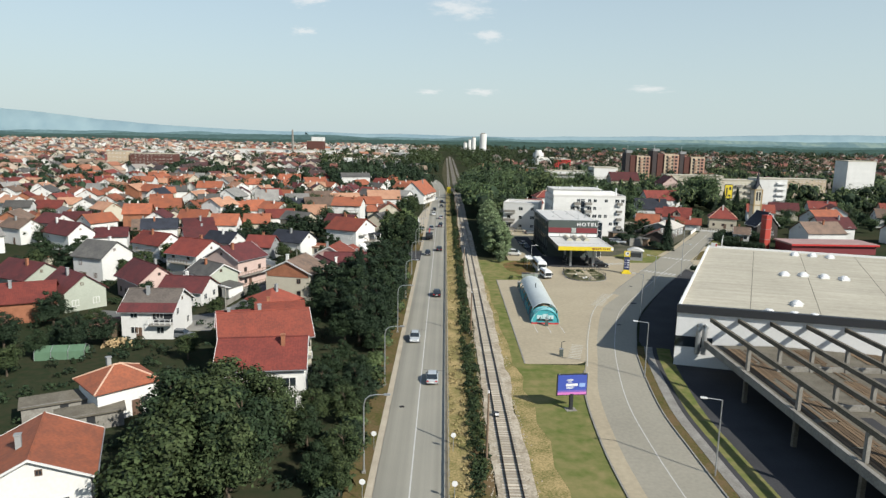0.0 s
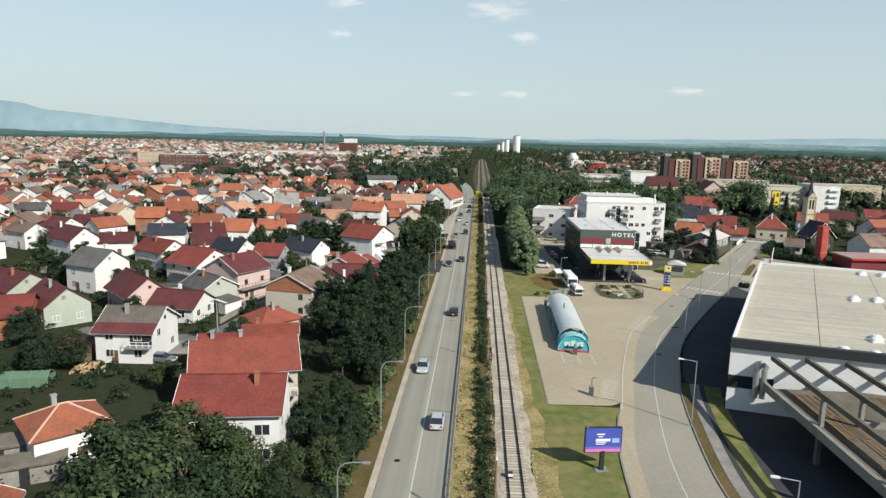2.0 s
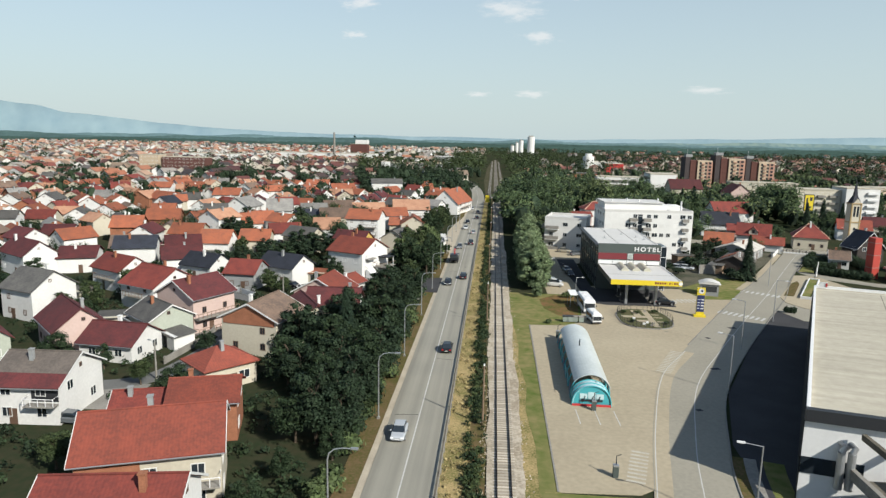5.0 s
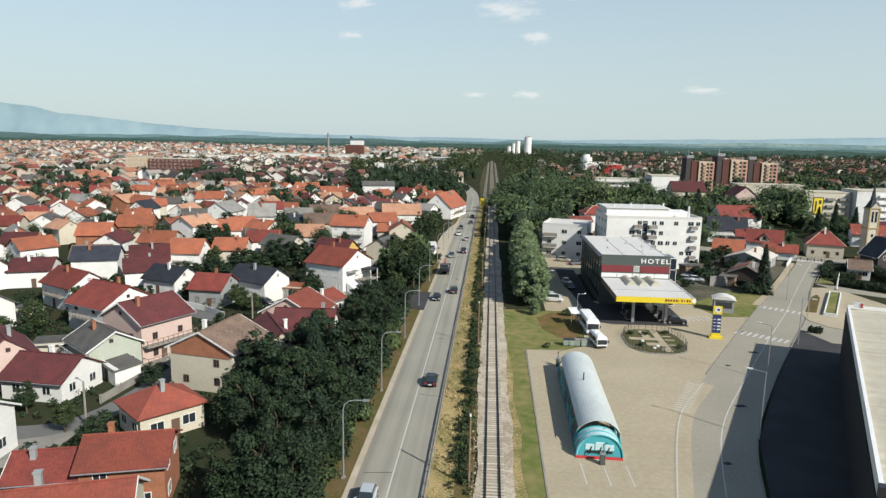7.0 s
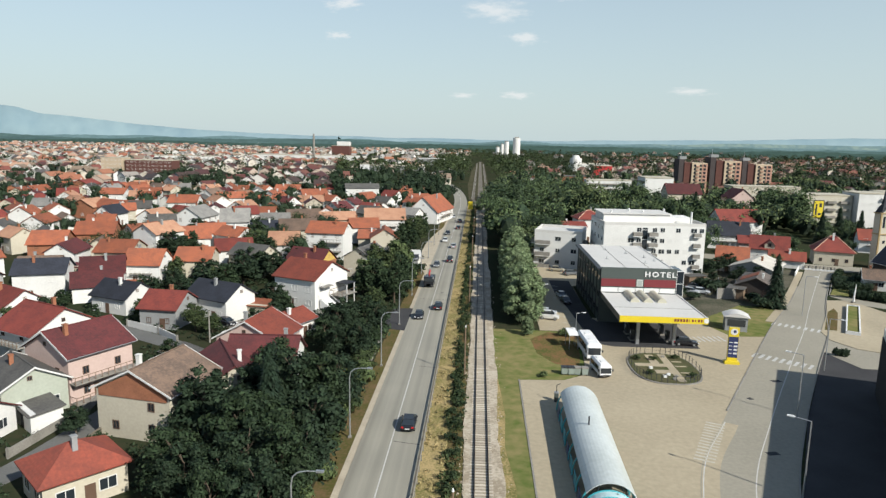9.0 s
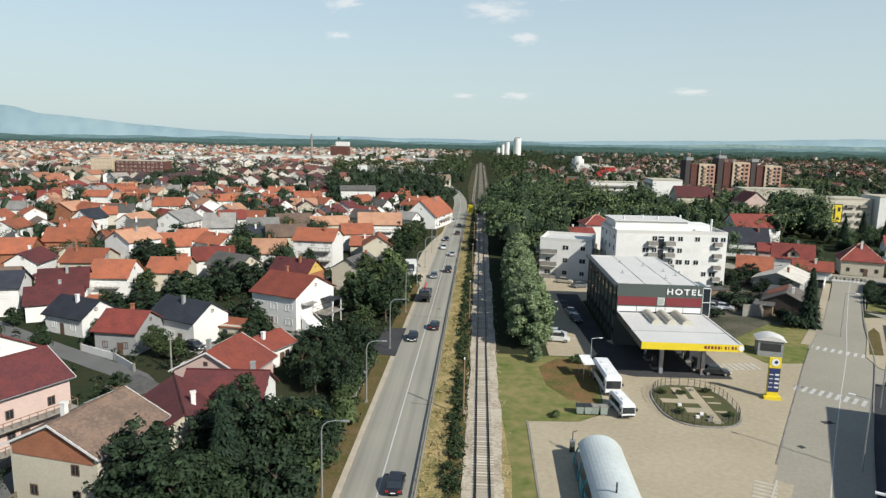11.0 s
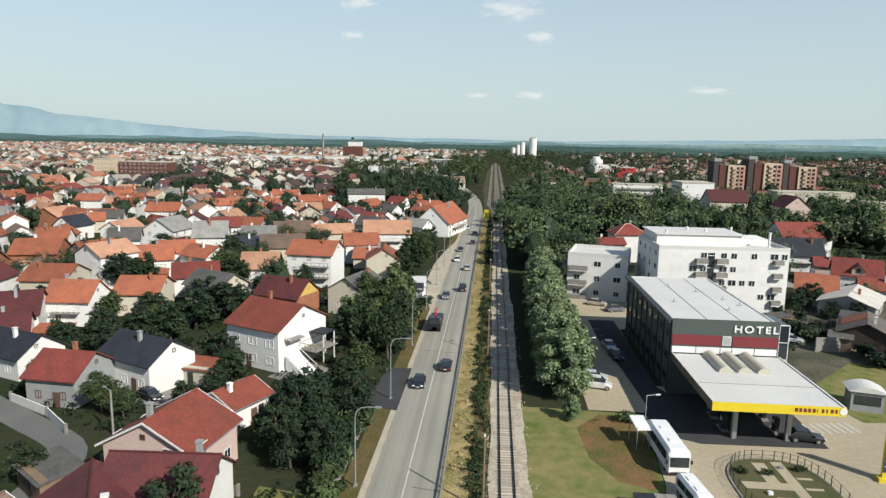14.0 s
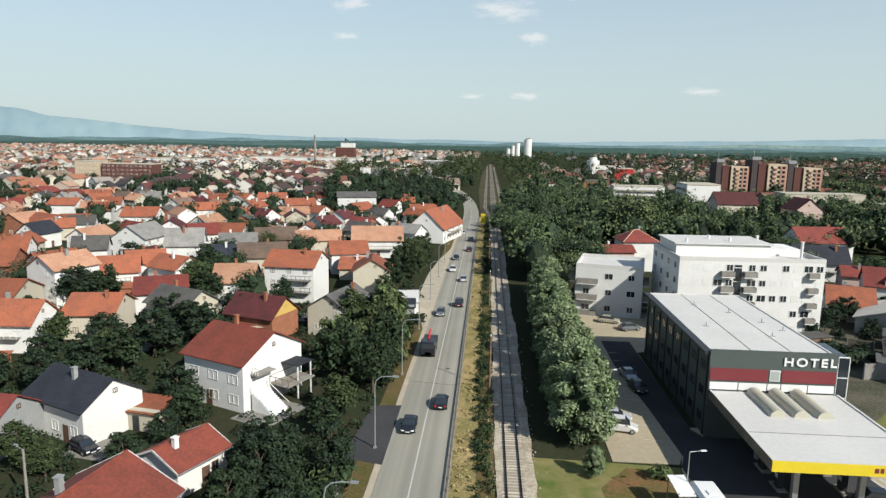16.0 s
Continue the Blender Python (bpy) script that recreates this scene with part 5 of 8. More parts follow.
def canopy():
    e = tagged(empty("station_canopy", 23.8, 179.4), "white flat filling station canopy with a yellow fascia", "canopy")
    W, D = 14.9, 17.9
    roof = Solid().box(0, W, 0.05, D, 5.45, 6.1).make("roof", WHITE_ROOF, e)
    for x in (0, W - 0.2):
        Solid().box(x, x + 0.2, 0.05, D, 6.1, 6.22).make("parapet", WHITE_ROOF, roof)
    Solid().box(-0.05, W + 0.05, -0.1, 0.05, 5.15, 6.22).make("fascia", YELLOW_P, e, "yellow front fascia")
    for y0, y1 in ((0.05, D),):
        Solid().box(-0.05, 0.0, y0, y1, 5.15, 6.22).make("side_fascia", OLDCON, e)
        Solid().box(W, W + 0.05, y0, y1, 5.15, 6.22).make("side_fascia", WHITE_P, e)
    Solid().box(0.3, W - 0.3, 6.4, 6.5, 6.1, 6.14).make("seam", CONCRETE, roof)
    m = plain("barrel_skylight", (0.42, 0.40, 0.32), 0.4)
    for k in range(3):
        x, r = 5.0 + 2.5 * k, 0.85
        s = Solid()
        ring = [(x + r * math.cos(a), r * 0.95 * math.sin(a)) for a in (math.pi * j / 10 for j in range(11))]
        v = [(a, y, 6.1 + b) for y in (10.6, D - 0.4) for a, b in ring]
        s.add(v, [(j, j + 1, 12 + j, 11 + j) for j in range(10)] + [tuple(range(11))[::-1], tuple(range(11, 22))])
        s.make("skylight", m, roof)
    for x in (4.2, 10.6):
        for y in (4.0, 13):
            s = Solid().box(x - 0.28, x + 0.28, y - 0.28, y + 0.28, 0, 5.45)
            s.make("column", STEEL, e)
    # plain bars for the company's name, and its round mark
    for k, w in enumerate((0.45, 0.4, 0.42, 0.38, 0.4, 0.1, 0.35, 0.2, 0.4, 0.3)):
        Solid().box(9.2 + 0.5 * k, 9.2 + 0.5 * k + w * 0.8, -0.13, -0.1, 5.5, 5.95).make("name_bar", RED_CLAD, e)
    s = Solid()
    s.tube([(14.6, -0.16, 5.75), (14.6, -0.1, 5.75)], 0.42, 20).make("round_mark", WHITE_P, e)
    for x in (4.2, 10.6):
        for y in (6.5, 10.5):
            p = tagged(empty("fuel_pump", 23.4 + x, 179.4 + y, 0.06), "dark fuel pump on a kerbed island under the canopy", "fuel pump", "fuel pumps")
            Solid().box(-0.5, 0.5, -1.1, 1.1, 0, 0.15).make("island", CONCRETE, p)
            Solid().box(-0.3, 0.3, -0.45, 0.45, 0.15, 1.9).make("body", DARK, p)
            Solid().box(-0.32, 0.32, -0.3, 0.3, 1.2, 1.65).make("display", WHITE_P, p)


canopy()


# ---- white apartment block and its neighbour ----
def flat_block(name, x, y, W, D, H, turn, label, floors, cols, sidecols, wall, balconies=(), pattern=lambda k, fl: (k * 7 + fl * 3) % 5 != 1):
    e = tagged(empty(name, x, y, 0, turn), label, "building")
    Solid().box(0, W, 0, D, -0.5, H).make("wall", wall, e)
    s = Solid().box(0.3, W - 0.3, 0.3, D - 0.3, H, H + 0.05)
    for a in ((0, W, 0, 0.3), (0, W, D - 0.3, D), (0, 0.3, 0.3, D - 0.3), (W - 0.3, W, 0.3, D - 0.3)):
        s.box(*a, H, H + 0.75)
    s.make("roof", WHITE_ROOF, e)
    step = H / floors
    for fl in range(floors):
        z = 1.7 + step * fl
        for k in range(cols):
            if pattern(k, fl):
                put_window(e, "a" if (k + fl) % 3 else "c", W * (k + 0.5) / cols, 0, z, 0)
        for k in range(sidecols):
            put_window(e, "a", W, D * (k + 0.5) / sidecols, z, 90)
            put_window(e, "a", 0, D * (k + 0.5) / sidecols, z, -90)
        for (bx, by, bw, bd) in balconies:
            b = Solid().box(bx, bx + bw, by, by + bd, z - 1.75, z - 1.6)
            b = b.make("balcony", WHITE_P, e)
            s = Solid()
            for q in ((bx, bx + bw, by, by + 0.06), (bx, bx + bw, by + bd - 0.06, by + bd), (bx, bx + 0.06, by, by + bd), (bx + bw - 0.06, bx + bw, by, by + bd)):
                s.box(*q, z - 1.6, z - 0.65)
            s.make("parapet", CONCRETE, b)
    return e


block = flat_block("apartment_block", 32.2, 241.8, 26.6, 17, 14.2, 2, "long white four-storey apartment block with a flat roof", 5, 13, 4, WALL["white"], [(26.6, 3.5, 1.2, 3.4), (26.6, 10.5, 1.2, 3.4), (7.5, -1.1, 2.4, 1.1), (11.6, -1.1, 2.4, 1.1), (23.4, -0.9, 1.9, 0.9)], lambda k, fl: k in (4, 6, 7) or (k > 7 and (k * 5 + fl * 3) % 7 in (2, 4)) or (k * 5 + fl * 3) % 11 == 2)
for fl in range(5):
    for k in range(13):
        if not (k in (4, 6, 7) or (k > 7 and (k * 5 + fl * 3) % 7 in (2, 4)) or (k * 5 + fl * 3) % 11 == 2) and k != 5:
            x, z = 26.6 * (k + 0.5) / 13, 1.7 + 2.84 * fl
            Solid().box(x - 0.65, x + 0.65, -0.03, 0.02, z - 0.62, z + 0.62).make("shutter", WALL["white"], block)
s = Solid().box(0.8, 18.6, 5, 15.5, 14.2, 16.6).box(18.6, 25.4, 7, 14.5, 14.2, 15.6)
pent = s.make("penthouse", WALL["white"], block)
Solid().box(0.4, 19.0, 4.6, 15.9, 16.6, 16.85).make("roof_slab", WHITE_ROOF, pent)
Solid().box(10.05, 11.45, -0.04, 0.02, 0.5, 13.6).make("stair_glazing", GLASS, block)
for k in range(5):
    Solid().box(10.0, 11.5, -0.08, -0.02, 2.6 + 2.6 * k, 2.75 + 2.6 * k).make("glazing_bar", FRAME_W, block)
for x, y in ((3, 6), (9, 11), (12, 8), (19, 12), (24, 4)):
    Solid().tube([(x, y, 14.2), (x, y, 17.6)], 0.25, 8).make("flue", WHITE_P, block)
flat_block("apartment_house", 15.2, 255.2, 13.4, 13, 10.0, -14, "three-storey white and brown apartment house with a flat roof", 3, 3, 3, WALL["white"], [(-1.2, 1.0, 1.2, 4.2), (-1.2, 7, 1.2, 4), (13.4, 1.2, 1.3, 4.5), (0.4, -1.1, 4.2, 1.1)])


# ---- hall with its unfinished concrete frame ----
def hall():
    e = tagged(new("industrial_hall"), "large hall with a pale flat roof and white metal cladding", "building")
    A, B, C, D = Vector((29.4, 103.0)), Vector((57.8, 163.0)), Vector((112, 146)), Vector((98, 84.6))
    out = [tuple(p) for p in (A, D, C, B)]
    Solid().prism(out, -0.3, 9.3).make("wall", WHITE_P, e)
    roof = Solid().prism([tuple(p + (Vector((66, 122)) - p).normalized() * 0.35) for p in (A, D, C, B)], 9.3, 9.5).make("roof", GREY_ROOF, e)
    s = Solid()
    for p, q in ((D, C), (C, B), (B, A)):
        d = (q - p).normalized()
        n = Vector((-d.y, d.x)) * 0.35
        s.prism([tuple(p), tuple(q), tuple(q + n), tuple(p + n)], 9.3, 9.95)
    s.make("parapet", WHITE_P, e)
    d = (D - A).normalized()
    n = Vector((d.y, -d.x))
    s = Solid().prism([tuple(A + n * 0.02 - d * 0.1), tuple(D + n * 0.02), tuple(D + n * 0.5), tuple(A + n * 0.5 - d * 0.1)], 8.75, 9.98)
    s.prism([tuple(A), tuple(D), tuple(D - n * 0.3), tuple(A - n * 0.3)], 9.3, 9.98)
    s.make("dark_fascia", DARK, e)
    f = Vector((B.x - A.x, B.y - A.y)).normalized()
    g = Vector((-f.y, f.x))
    # near-black facing puts the shade of this sunless side into the wall colour
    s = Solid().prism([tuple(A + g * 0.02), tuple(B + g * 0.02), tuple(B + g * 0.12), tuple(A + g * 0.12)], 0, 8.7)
    s.make("plinth_cladding", mat("side_shade_panel", (0.032, 0.034, 0.036), 0.95, 0.2, 0.4, 4.0, 0.05, spec=0.08), e)
    dark = Solid().prism([tuple(A + n * 0.03), tuple(A + d * 5.5 + n * 0.03), tuple(A + d * 5.5 + n * 0.1), tuple(A + n * 0.1)], 3.2, 4.9)
    dark.make("strip_window", GLASS, e)
    for k in range(2):
        p = A + d * (3.3 + 0.9 * k) + n * 0.75
        Solid().tube([(p.x, p.y, 2.4), (p.x, p.y, 6.2)], 0.38, 12).make("duct", STEEL, e, "galvanised air duct")
        Solid().tube([(p.x, p.y, 6.2), (p.x + d.x * 0.2, p.y + d.y * 0.2, 6.7), (p.x - n.x * 0.8, p.y - n.y * 0.8, 6.8)], 0.3, 10).make("duct_bend", STEEL, e)
    # roof domes in rows
    dome = None
    spots = [Vector(q) for q in ((73.9, 153.0), (77.6, 152.1), (80.7, 150.4), (59.5, 129.4), (63.1, 129.1), (66.4, 127.7), (69.4, 126.1), (49.2, 105.3), (42.6, 100.6), (45.8, 99.3), (48.4, 98.4))]
    for p in spots + [q + f * 1.5 + d * 0.2 for q in spots[:8]]:
        if dome is None:
            s = Solid().box(-0.75, 0.75, -0.75, 0.75, 0, 0.25)
            for k in range(4):
                r0, r1 = 0.7 * math.cos(k * 0.36), 0.7 * math.cos((k + 1) * 0.36)
                z0, z1 = 0.25 + 0.4 * math.sin(k * 0.36), 0.25 + 0.4 * math.sin((k + 1) * 0.36)
                s.add([(r * math.cos(a), r * math.sin(a), z) for r, z in ((r0, z0), (r1, z1)) for a in (math.tau * j / 12 for j in range(12))],
                      [(j, (j + 1) % 12, 12 + (j + 1) % 12, 12 + j) for j in range(12)])
            dome = s.make("roof_dome", WHITE_P, roof)
            dome.location = (p.x, p.y, 9.5)
        else:
            attach("roof_dome", dome.data, roof).location = (p.x, p.y, 9.5)
    for b in (10.5, 20.5, 32, 45):
        p, q = A + d * b + f * 1.0, A + d * b + f * 64
        Solid().box(0, (q - p).length, -0.05, 0.05, 9.5, 9.512, Matrix.Translation((p.x, p.y, 0)) @ Matrix.Rotation(math.atan2(f.y, f.x), 4, 'Z')).make("roof_seam", OLDCON, roof)


hall()


def frame_deck():
    e = tagged(new("concrete_frame"), "unfinished weathered concrete frame with open beams over a deck", "building frame")
    slab = Solid().box(33.4, 60, 46, 99, 4.2, 4.6).make("deck", OLDCON, e, "stained concrete deck")
    Solid().box(33.1, 33.6, 46, 101, 3.7, 4.75).make("edge_beam", CONCRETE, e)
    for x in (34.0, 38.2, 42.6, 47.4, 52.4):
        Solid().box(x - 0.22, x + 0.22, 46, 101, 7.75, 8.35).make("beam", OLDCON, e)
        for y in (52, 62.5, 75, 88):
            Solid().box(x - 0.2, x + 0.2, y - 0.25, y + 0.25, 4.6, 7.75).make("column", CONCRETE, e)
            Solid().box(x - 0.25, x + 0.25, y - 0.25, y + 0.25, -0.1, 4.2).make("lower_column", OLDCON, e)
    board = random.Random(4)
    rust = mat("rusty_brown_plank", (0.15, 0.1, 0.058), 0.95, 0.4, 0.5, 6.0, 0.3, tint=(0.085, 0.06, 0.038), per_object=0.3)
    plank = None
    for x0, n in ((34.3, 8), (42.9, 9), (52.7, 9)):
        for k in range(n):
            for r in range(8):
                if board.random() < 0.06:
                    continue
                x, y = x0 + 0.46 * k + board.uniform(-0.02, 0.02), 47 + 6.3 * r + board.uniform(-0.4, 0.4)
                if plank is None:
                    plank = Solid().box(0, 0.4, 0, 5.9, 0, 0.05).make("plank", rust, e)
                    plank.location = (x, y, 4.605)
                else:
                    ob = attach("plank", plank.data, e)
                    ob.location = (x, y, 4.605 + 0.03 * board.random())
    # dark sheets on the slab stand in for shaded openings in the deck
    for x, y, w, l in ((38.8, 50, 2.6, 9), (39.0, 66, 2.4, 7), (48, 54, 3.4, 8), (48.2, 78, 3, 8)):
        Solid().box(x, x + w, y, y + l, 4.6, 4.66).make("slab_patch", DARKTAR, e)
    for y in (62.5, 75, 88):
        Solid().box(38.2, 56, y - 0.15, y + 0.15, 4.6, 5.3).make("cross_wall", CONCRETE, e)


frame_deck()


# ---- car wash ----
def car_wash():
    e = tagged(empty("car_wash", 12.25, 124.6, 0.06, -1.2), "long barrel-roofed car wash tunnel in silver and teal", "car wash")
    L, H = 27.8, 3.5

    def arc(r, h, a0=0.0, a1=180.0, n=16):
        return [(r * math.cos(radians(a0 + (a1 - a0) * k / n)), h * math.sin(radians(a0 + (a1 - a0) * k / n)) ** 0.85) for k in range(n + 1)]

    def shell(o, i, y0, y1):
        n = len(o)
        v = [(x, y, z) for y in (y0, y1) for x, z in o] + [(x, y, z) for y in (y0, y1) for x, z in i]
        f = [q for k in range(n - 1) for q in ((k, k + 1, n + k + 1, n + k), (2 * n + k, 3 * n + k, 3 * n + k + 1, 2 * n + k + 1), (k, 2 * n + k, 2 * n + k + 1, k + 1), (n + k, n + k + 1, 3 * n + k + 1, 3 * n + k))]
        f += [(0, n, 3 * n, 2 * n), (n - 1, 3 * n - 1, 4 * n - 1, 2 * n - 1)]
        return Solid().add(v, f)
    silver = mat("silver_membrane", (0.46, 0.495, 0.49), 0.38, 0.18, 0.2, 2.0, 0.03, tint=(0.37, 0.4, 0.39), spec=0.5)
    pale = plain("pale_blue_polycarbonate", (0.42, 0.56, 0.58), 0.25)
    shell(arc(2.95, H, 22, 142), arc(2.9, H - 0.07, 22, 142), 2.5, L).make("roof", silver, e)
    for k in range(8):
        y = 3.2 + 3.45 * k
        Solid().tube([(x, y, z) for x, z in arc(2.72, H - 0.12)], 0.1, 6).make("arch", TEAL_P, e, "teal steel arch")
        if k < 7:
            for x in (-2.68, 2.68):
                Solid().box(x - 0.04, x + 0.04, y + 0.4, y + 2.0, 0.1, 1.55).make("side_panel", TEAL_P if k % 3 else BLUE_P, e)
    for x in (-2.66, 2.66):
        Solid().box(x - 0.12, x + 0.12, 3, L - 0.2, 0, 0.12).make("base_kerb", CONCRETE, e)
    # low glazed vault at the entrance
    shell([(x - 0.1, z) for x, z in arc(2.6, 2.75)], [(x - 0.1, z) for x, z in arc(2.52, 2.67)], 0.1, 2.5).make("entrance_vault", pale, e, "pale blue entrance vault")
    for y in (0.05, 1.2, 2.4):
        Solid().tube([(x - 0.15, y, z) for x, z in arc(2.63, 2.78)], 0.09, 6).make("arch", TEAL_P, e, "teal steel arch")
    o = arc(2.5, 2.65)
    n = len(o)
    v = [(x - 0.15, y, z) for y in (0.12, 0.2) for x, z in o]
    front = Solid().add(v, [tuple(range(n)), tuple(range(n, 2 * n))[::-1]] + [(k, n + k, n + k + 1, k + 1) for k in range(n - 1)]).make("end_wall", TEAL_P, e, "teal arched end wall")
    for x0, x1, z0, z1 in ((-1.75, -0.75, 0.95, 1.65), (-0.65, 0.35, 0.95, 1.9), (0.45, 1.45, 0.95, 1.65)):
        Solid().box(x0, x1, 0.06, 0.12, z0, z1).make("window", pale, front)
    Solid().box(-1.6, 1.3, 0.0, 0.06, 0.62, 0.86).make("control_rail", DARK, front)
    for x in (-1.3, -0.2, 0.7):
        Solid().tube([(x, 0.0, 0.5), (x + 0.25, 0.0, 1.35)], 0.06, 5).make("brush_arm", DARK, front)
    Solid().box(-2.75, 2.45, -0.25, 0.05, 0, 0.22).make("red_sill", RED_P, e)
    for x in (-1.5, 0.1, 1.4):
        Solid().tube([(x, 2.55, 1.9), (x * 0.7, 2.6, 3.2)], 0.05, 5).make("truss_bar", DARK, e)
    Solid().tube([(-0.6, 2.0, 2.1), (0.5, 2.0, 2.75), (1.6, 2.0, 2.0)], 0.05, 5).make("truss_bar", DARK, e)
    Solid().tube([(-0.3, 15.6, H - 0.1), (-0.3, 15.6, H + 1.0)], 0.09, 6).make("flue", DARK, e)


car_wash()

# ---- vehicles ----
PAINT = {k: plain(k + "_car_paint", c, 0.25, 0.2, 0.6) for k, c in (("silver", (0.42, 0.44, 0.46)), ("white", (0.58, 0.58, 0.57)), ("black", (0.015, 0.017, 0.022)), ("grey", (0.13, 0.14, 0.15)), ("blue", (0.03, 0.05, 0.10)), ("red", (0.30, 0.02, 0.02)), ("beige", (0.36, 0.33, 0.26)))}
TYRE = plain("tyre_rubber", (0.02, 0.02, 0.02), 0.9)
LAMP_W = plain("headlight_glass", (0.75, 0.76, 0.78), 0.15)
LAMP_R = plain("tail_light", (0.35, 0.01, 0.01), 0.25)


def loft(rings):
    """A skin over rings of equally many points, closed at both ends."""
    s, n = Solid(), len(rings[0])
    v = [p for r in rings for p in r]
    f = [(k * n + j, k * n + (j + 1) % n, (k + 1) * n + (j + 1) % n, (k + 1) * n + j) for k in range(len(rings) - 1) for j in range(n)]
    return s.add(v, [q[::-1] for q in f] + [tuple(range(n)), tuple(range((len(rings) - 1) * n, len(rings) * n))[::-1]])


def ring(y, hw, z0, z1, c=0.12):
    return [(-hw + c, y, z0), (hw - c, y, z0), (hw, y, z0 + c), (hw, y, z1 - c), (hw - c, y, z1), (-hw + c, y, z1), (-hw, y, z1 - c), (-hw, y, z0 + c)]


def wheels(e, track, spots, r=0.32):
    for y in spots:
        for sx in (-1, 1):
            w = Solid().tube([(sx * (track - 0.11), y, r), (sx * (track + 0.09), y, r)], r, 16).make("wheel", TYRE, e)
            Solid().tube([(sx * (track + 0.08), y, r), (sx * (track + 0.1), y, r)], r * 0.62, 10).make("rim", STEEL, w)


def car(x, y, turn, paint, z=0.1, kind="hatchback"):
    e = tagged(empty("car", x, y, z, turn), f"{paint} {kind} with dark windows", "car")
    p = PAINT[paint]
    L, hw, top, waist = (2.1, 0.88, 1.47, 0.92) if kind != "jeep" else (2.0, 0.9, 1.82, 1.1)
    loft([ring(-L, hw * 0.8, 0.35, 0.62, 0.08), ring(-L + 0.18, hw * 0.95, 0.25, 0.78), ring(-0.9, hw, 0.22, waist), ring(0.9, hw, 0.22, waist + 0.02), ring(L - 0.2, hw * 0.96, 0.25, waist - 0.02), ring(L, hw * 0.84, 0.38, 0.72, 0.08)]).make("body", p, e)
    back = L - 0.3 if kind in ("hatchback", "jeep", "estate") else L - 0.75
    loft([ring(-1.05, hw * 0.9, waist - 0.1, waist, 0.02), ring(-0.45, hw * 0.78, waist - 0.08, top - 0.05, 0.1), ring(back - 0.55, hw * 0.78, waist - 0.08, top - 0.04, 0.1), ring(back, hw * 0.86, waist - 0.1, waist + 0.02, 0.02)]).make("cabin_glass", GLASS, e)
    Solid().prism([(-hw * 0.68, -0.4), (hw * 0.68, -0.4), (hw * 0.7, back - 0.6), (-hw * 0.7, back - 0.6)], top - 0.06, top).make("roof", p, e)
    wheels(e, hw - 0.08, (-1.3, 1.3))
    for sx in (-1, 1):
        Solid().box(sx * 0.6 - 0.17, sx * 0.6 + 0.17, -L - 0.02, -L + 0.16, 0.55, 0.68).make("headlight", LAMP_W, e)
        Solid().box(sx * 0.62 - 0.14, sx * 0.62 + 0.14, L - 0.12, L + 0.02, 0.62, 0.8).make("tail_light", LAMP_R, e)
        Solid().box(sx * (hw + 0.06) - 0.09, sx * (hw + 0.06) + 0.09, -0.85, -0.7, waist, waist + 0.13).make("mirror", p, e)
    Solid().box(-0.26, 0.26, -L - 0.03, -L + 0.02, 0.4, 0.5).make("plate", WHITE_P, e)
    Solid().box(-0.26, 0.26, L - 0.02, L + 0.03, 0.5, 0.6).make("plate", WHITE_P, e)
    return e


for y, paint, kind in ((93.5, "silver", "hatchback"), (145.3, "black", "hatchback"), (203.5, "black", "hatchback"), (257.9, "black", "jeep"), (283.6, "silver", "estate"), (330, "black", "hatchback"), (352, "grey", "saloon")):
    car(-9.0, y, 180, paint, 0.1, kind)
for y, paint, kind in ((112.6, "silver", "hatchback"), (196, "black", "saloon"), (250, "grey", "hatchback"), (296, "white", "hatchback"), (314, "black", "saloon"), (368, "silver", "hatchback")):
    car(-12.4, y, 0, paint, 0.1, kind)
for x, y, turn, paint, kind in ((13.8, 198.2, 80, "white", "jeep"), (13.6, 201.4, 84, "silver", "hatchback"), (18.6, 217.3, 8, "silver", "saloon"), (18.9, 212.4, 8, "black", "saloon"), (21.2, 248.5, 75, "beige", "estate"), (24.4, 243.8, 110, "grey", "hatchback"), (36.6, 183.6, 84, "black", "estate"),
                                (50.6, 226, 60, "silver", "hatchback"), (53.5, 231, 60, "grey", "estate"), (-52.6, 111.4, 88, "grey", "hatchback"), (-48.2, 186.4, 60, "black", "estate")):
    car(x, y, turn, paint, 0.07, kind)


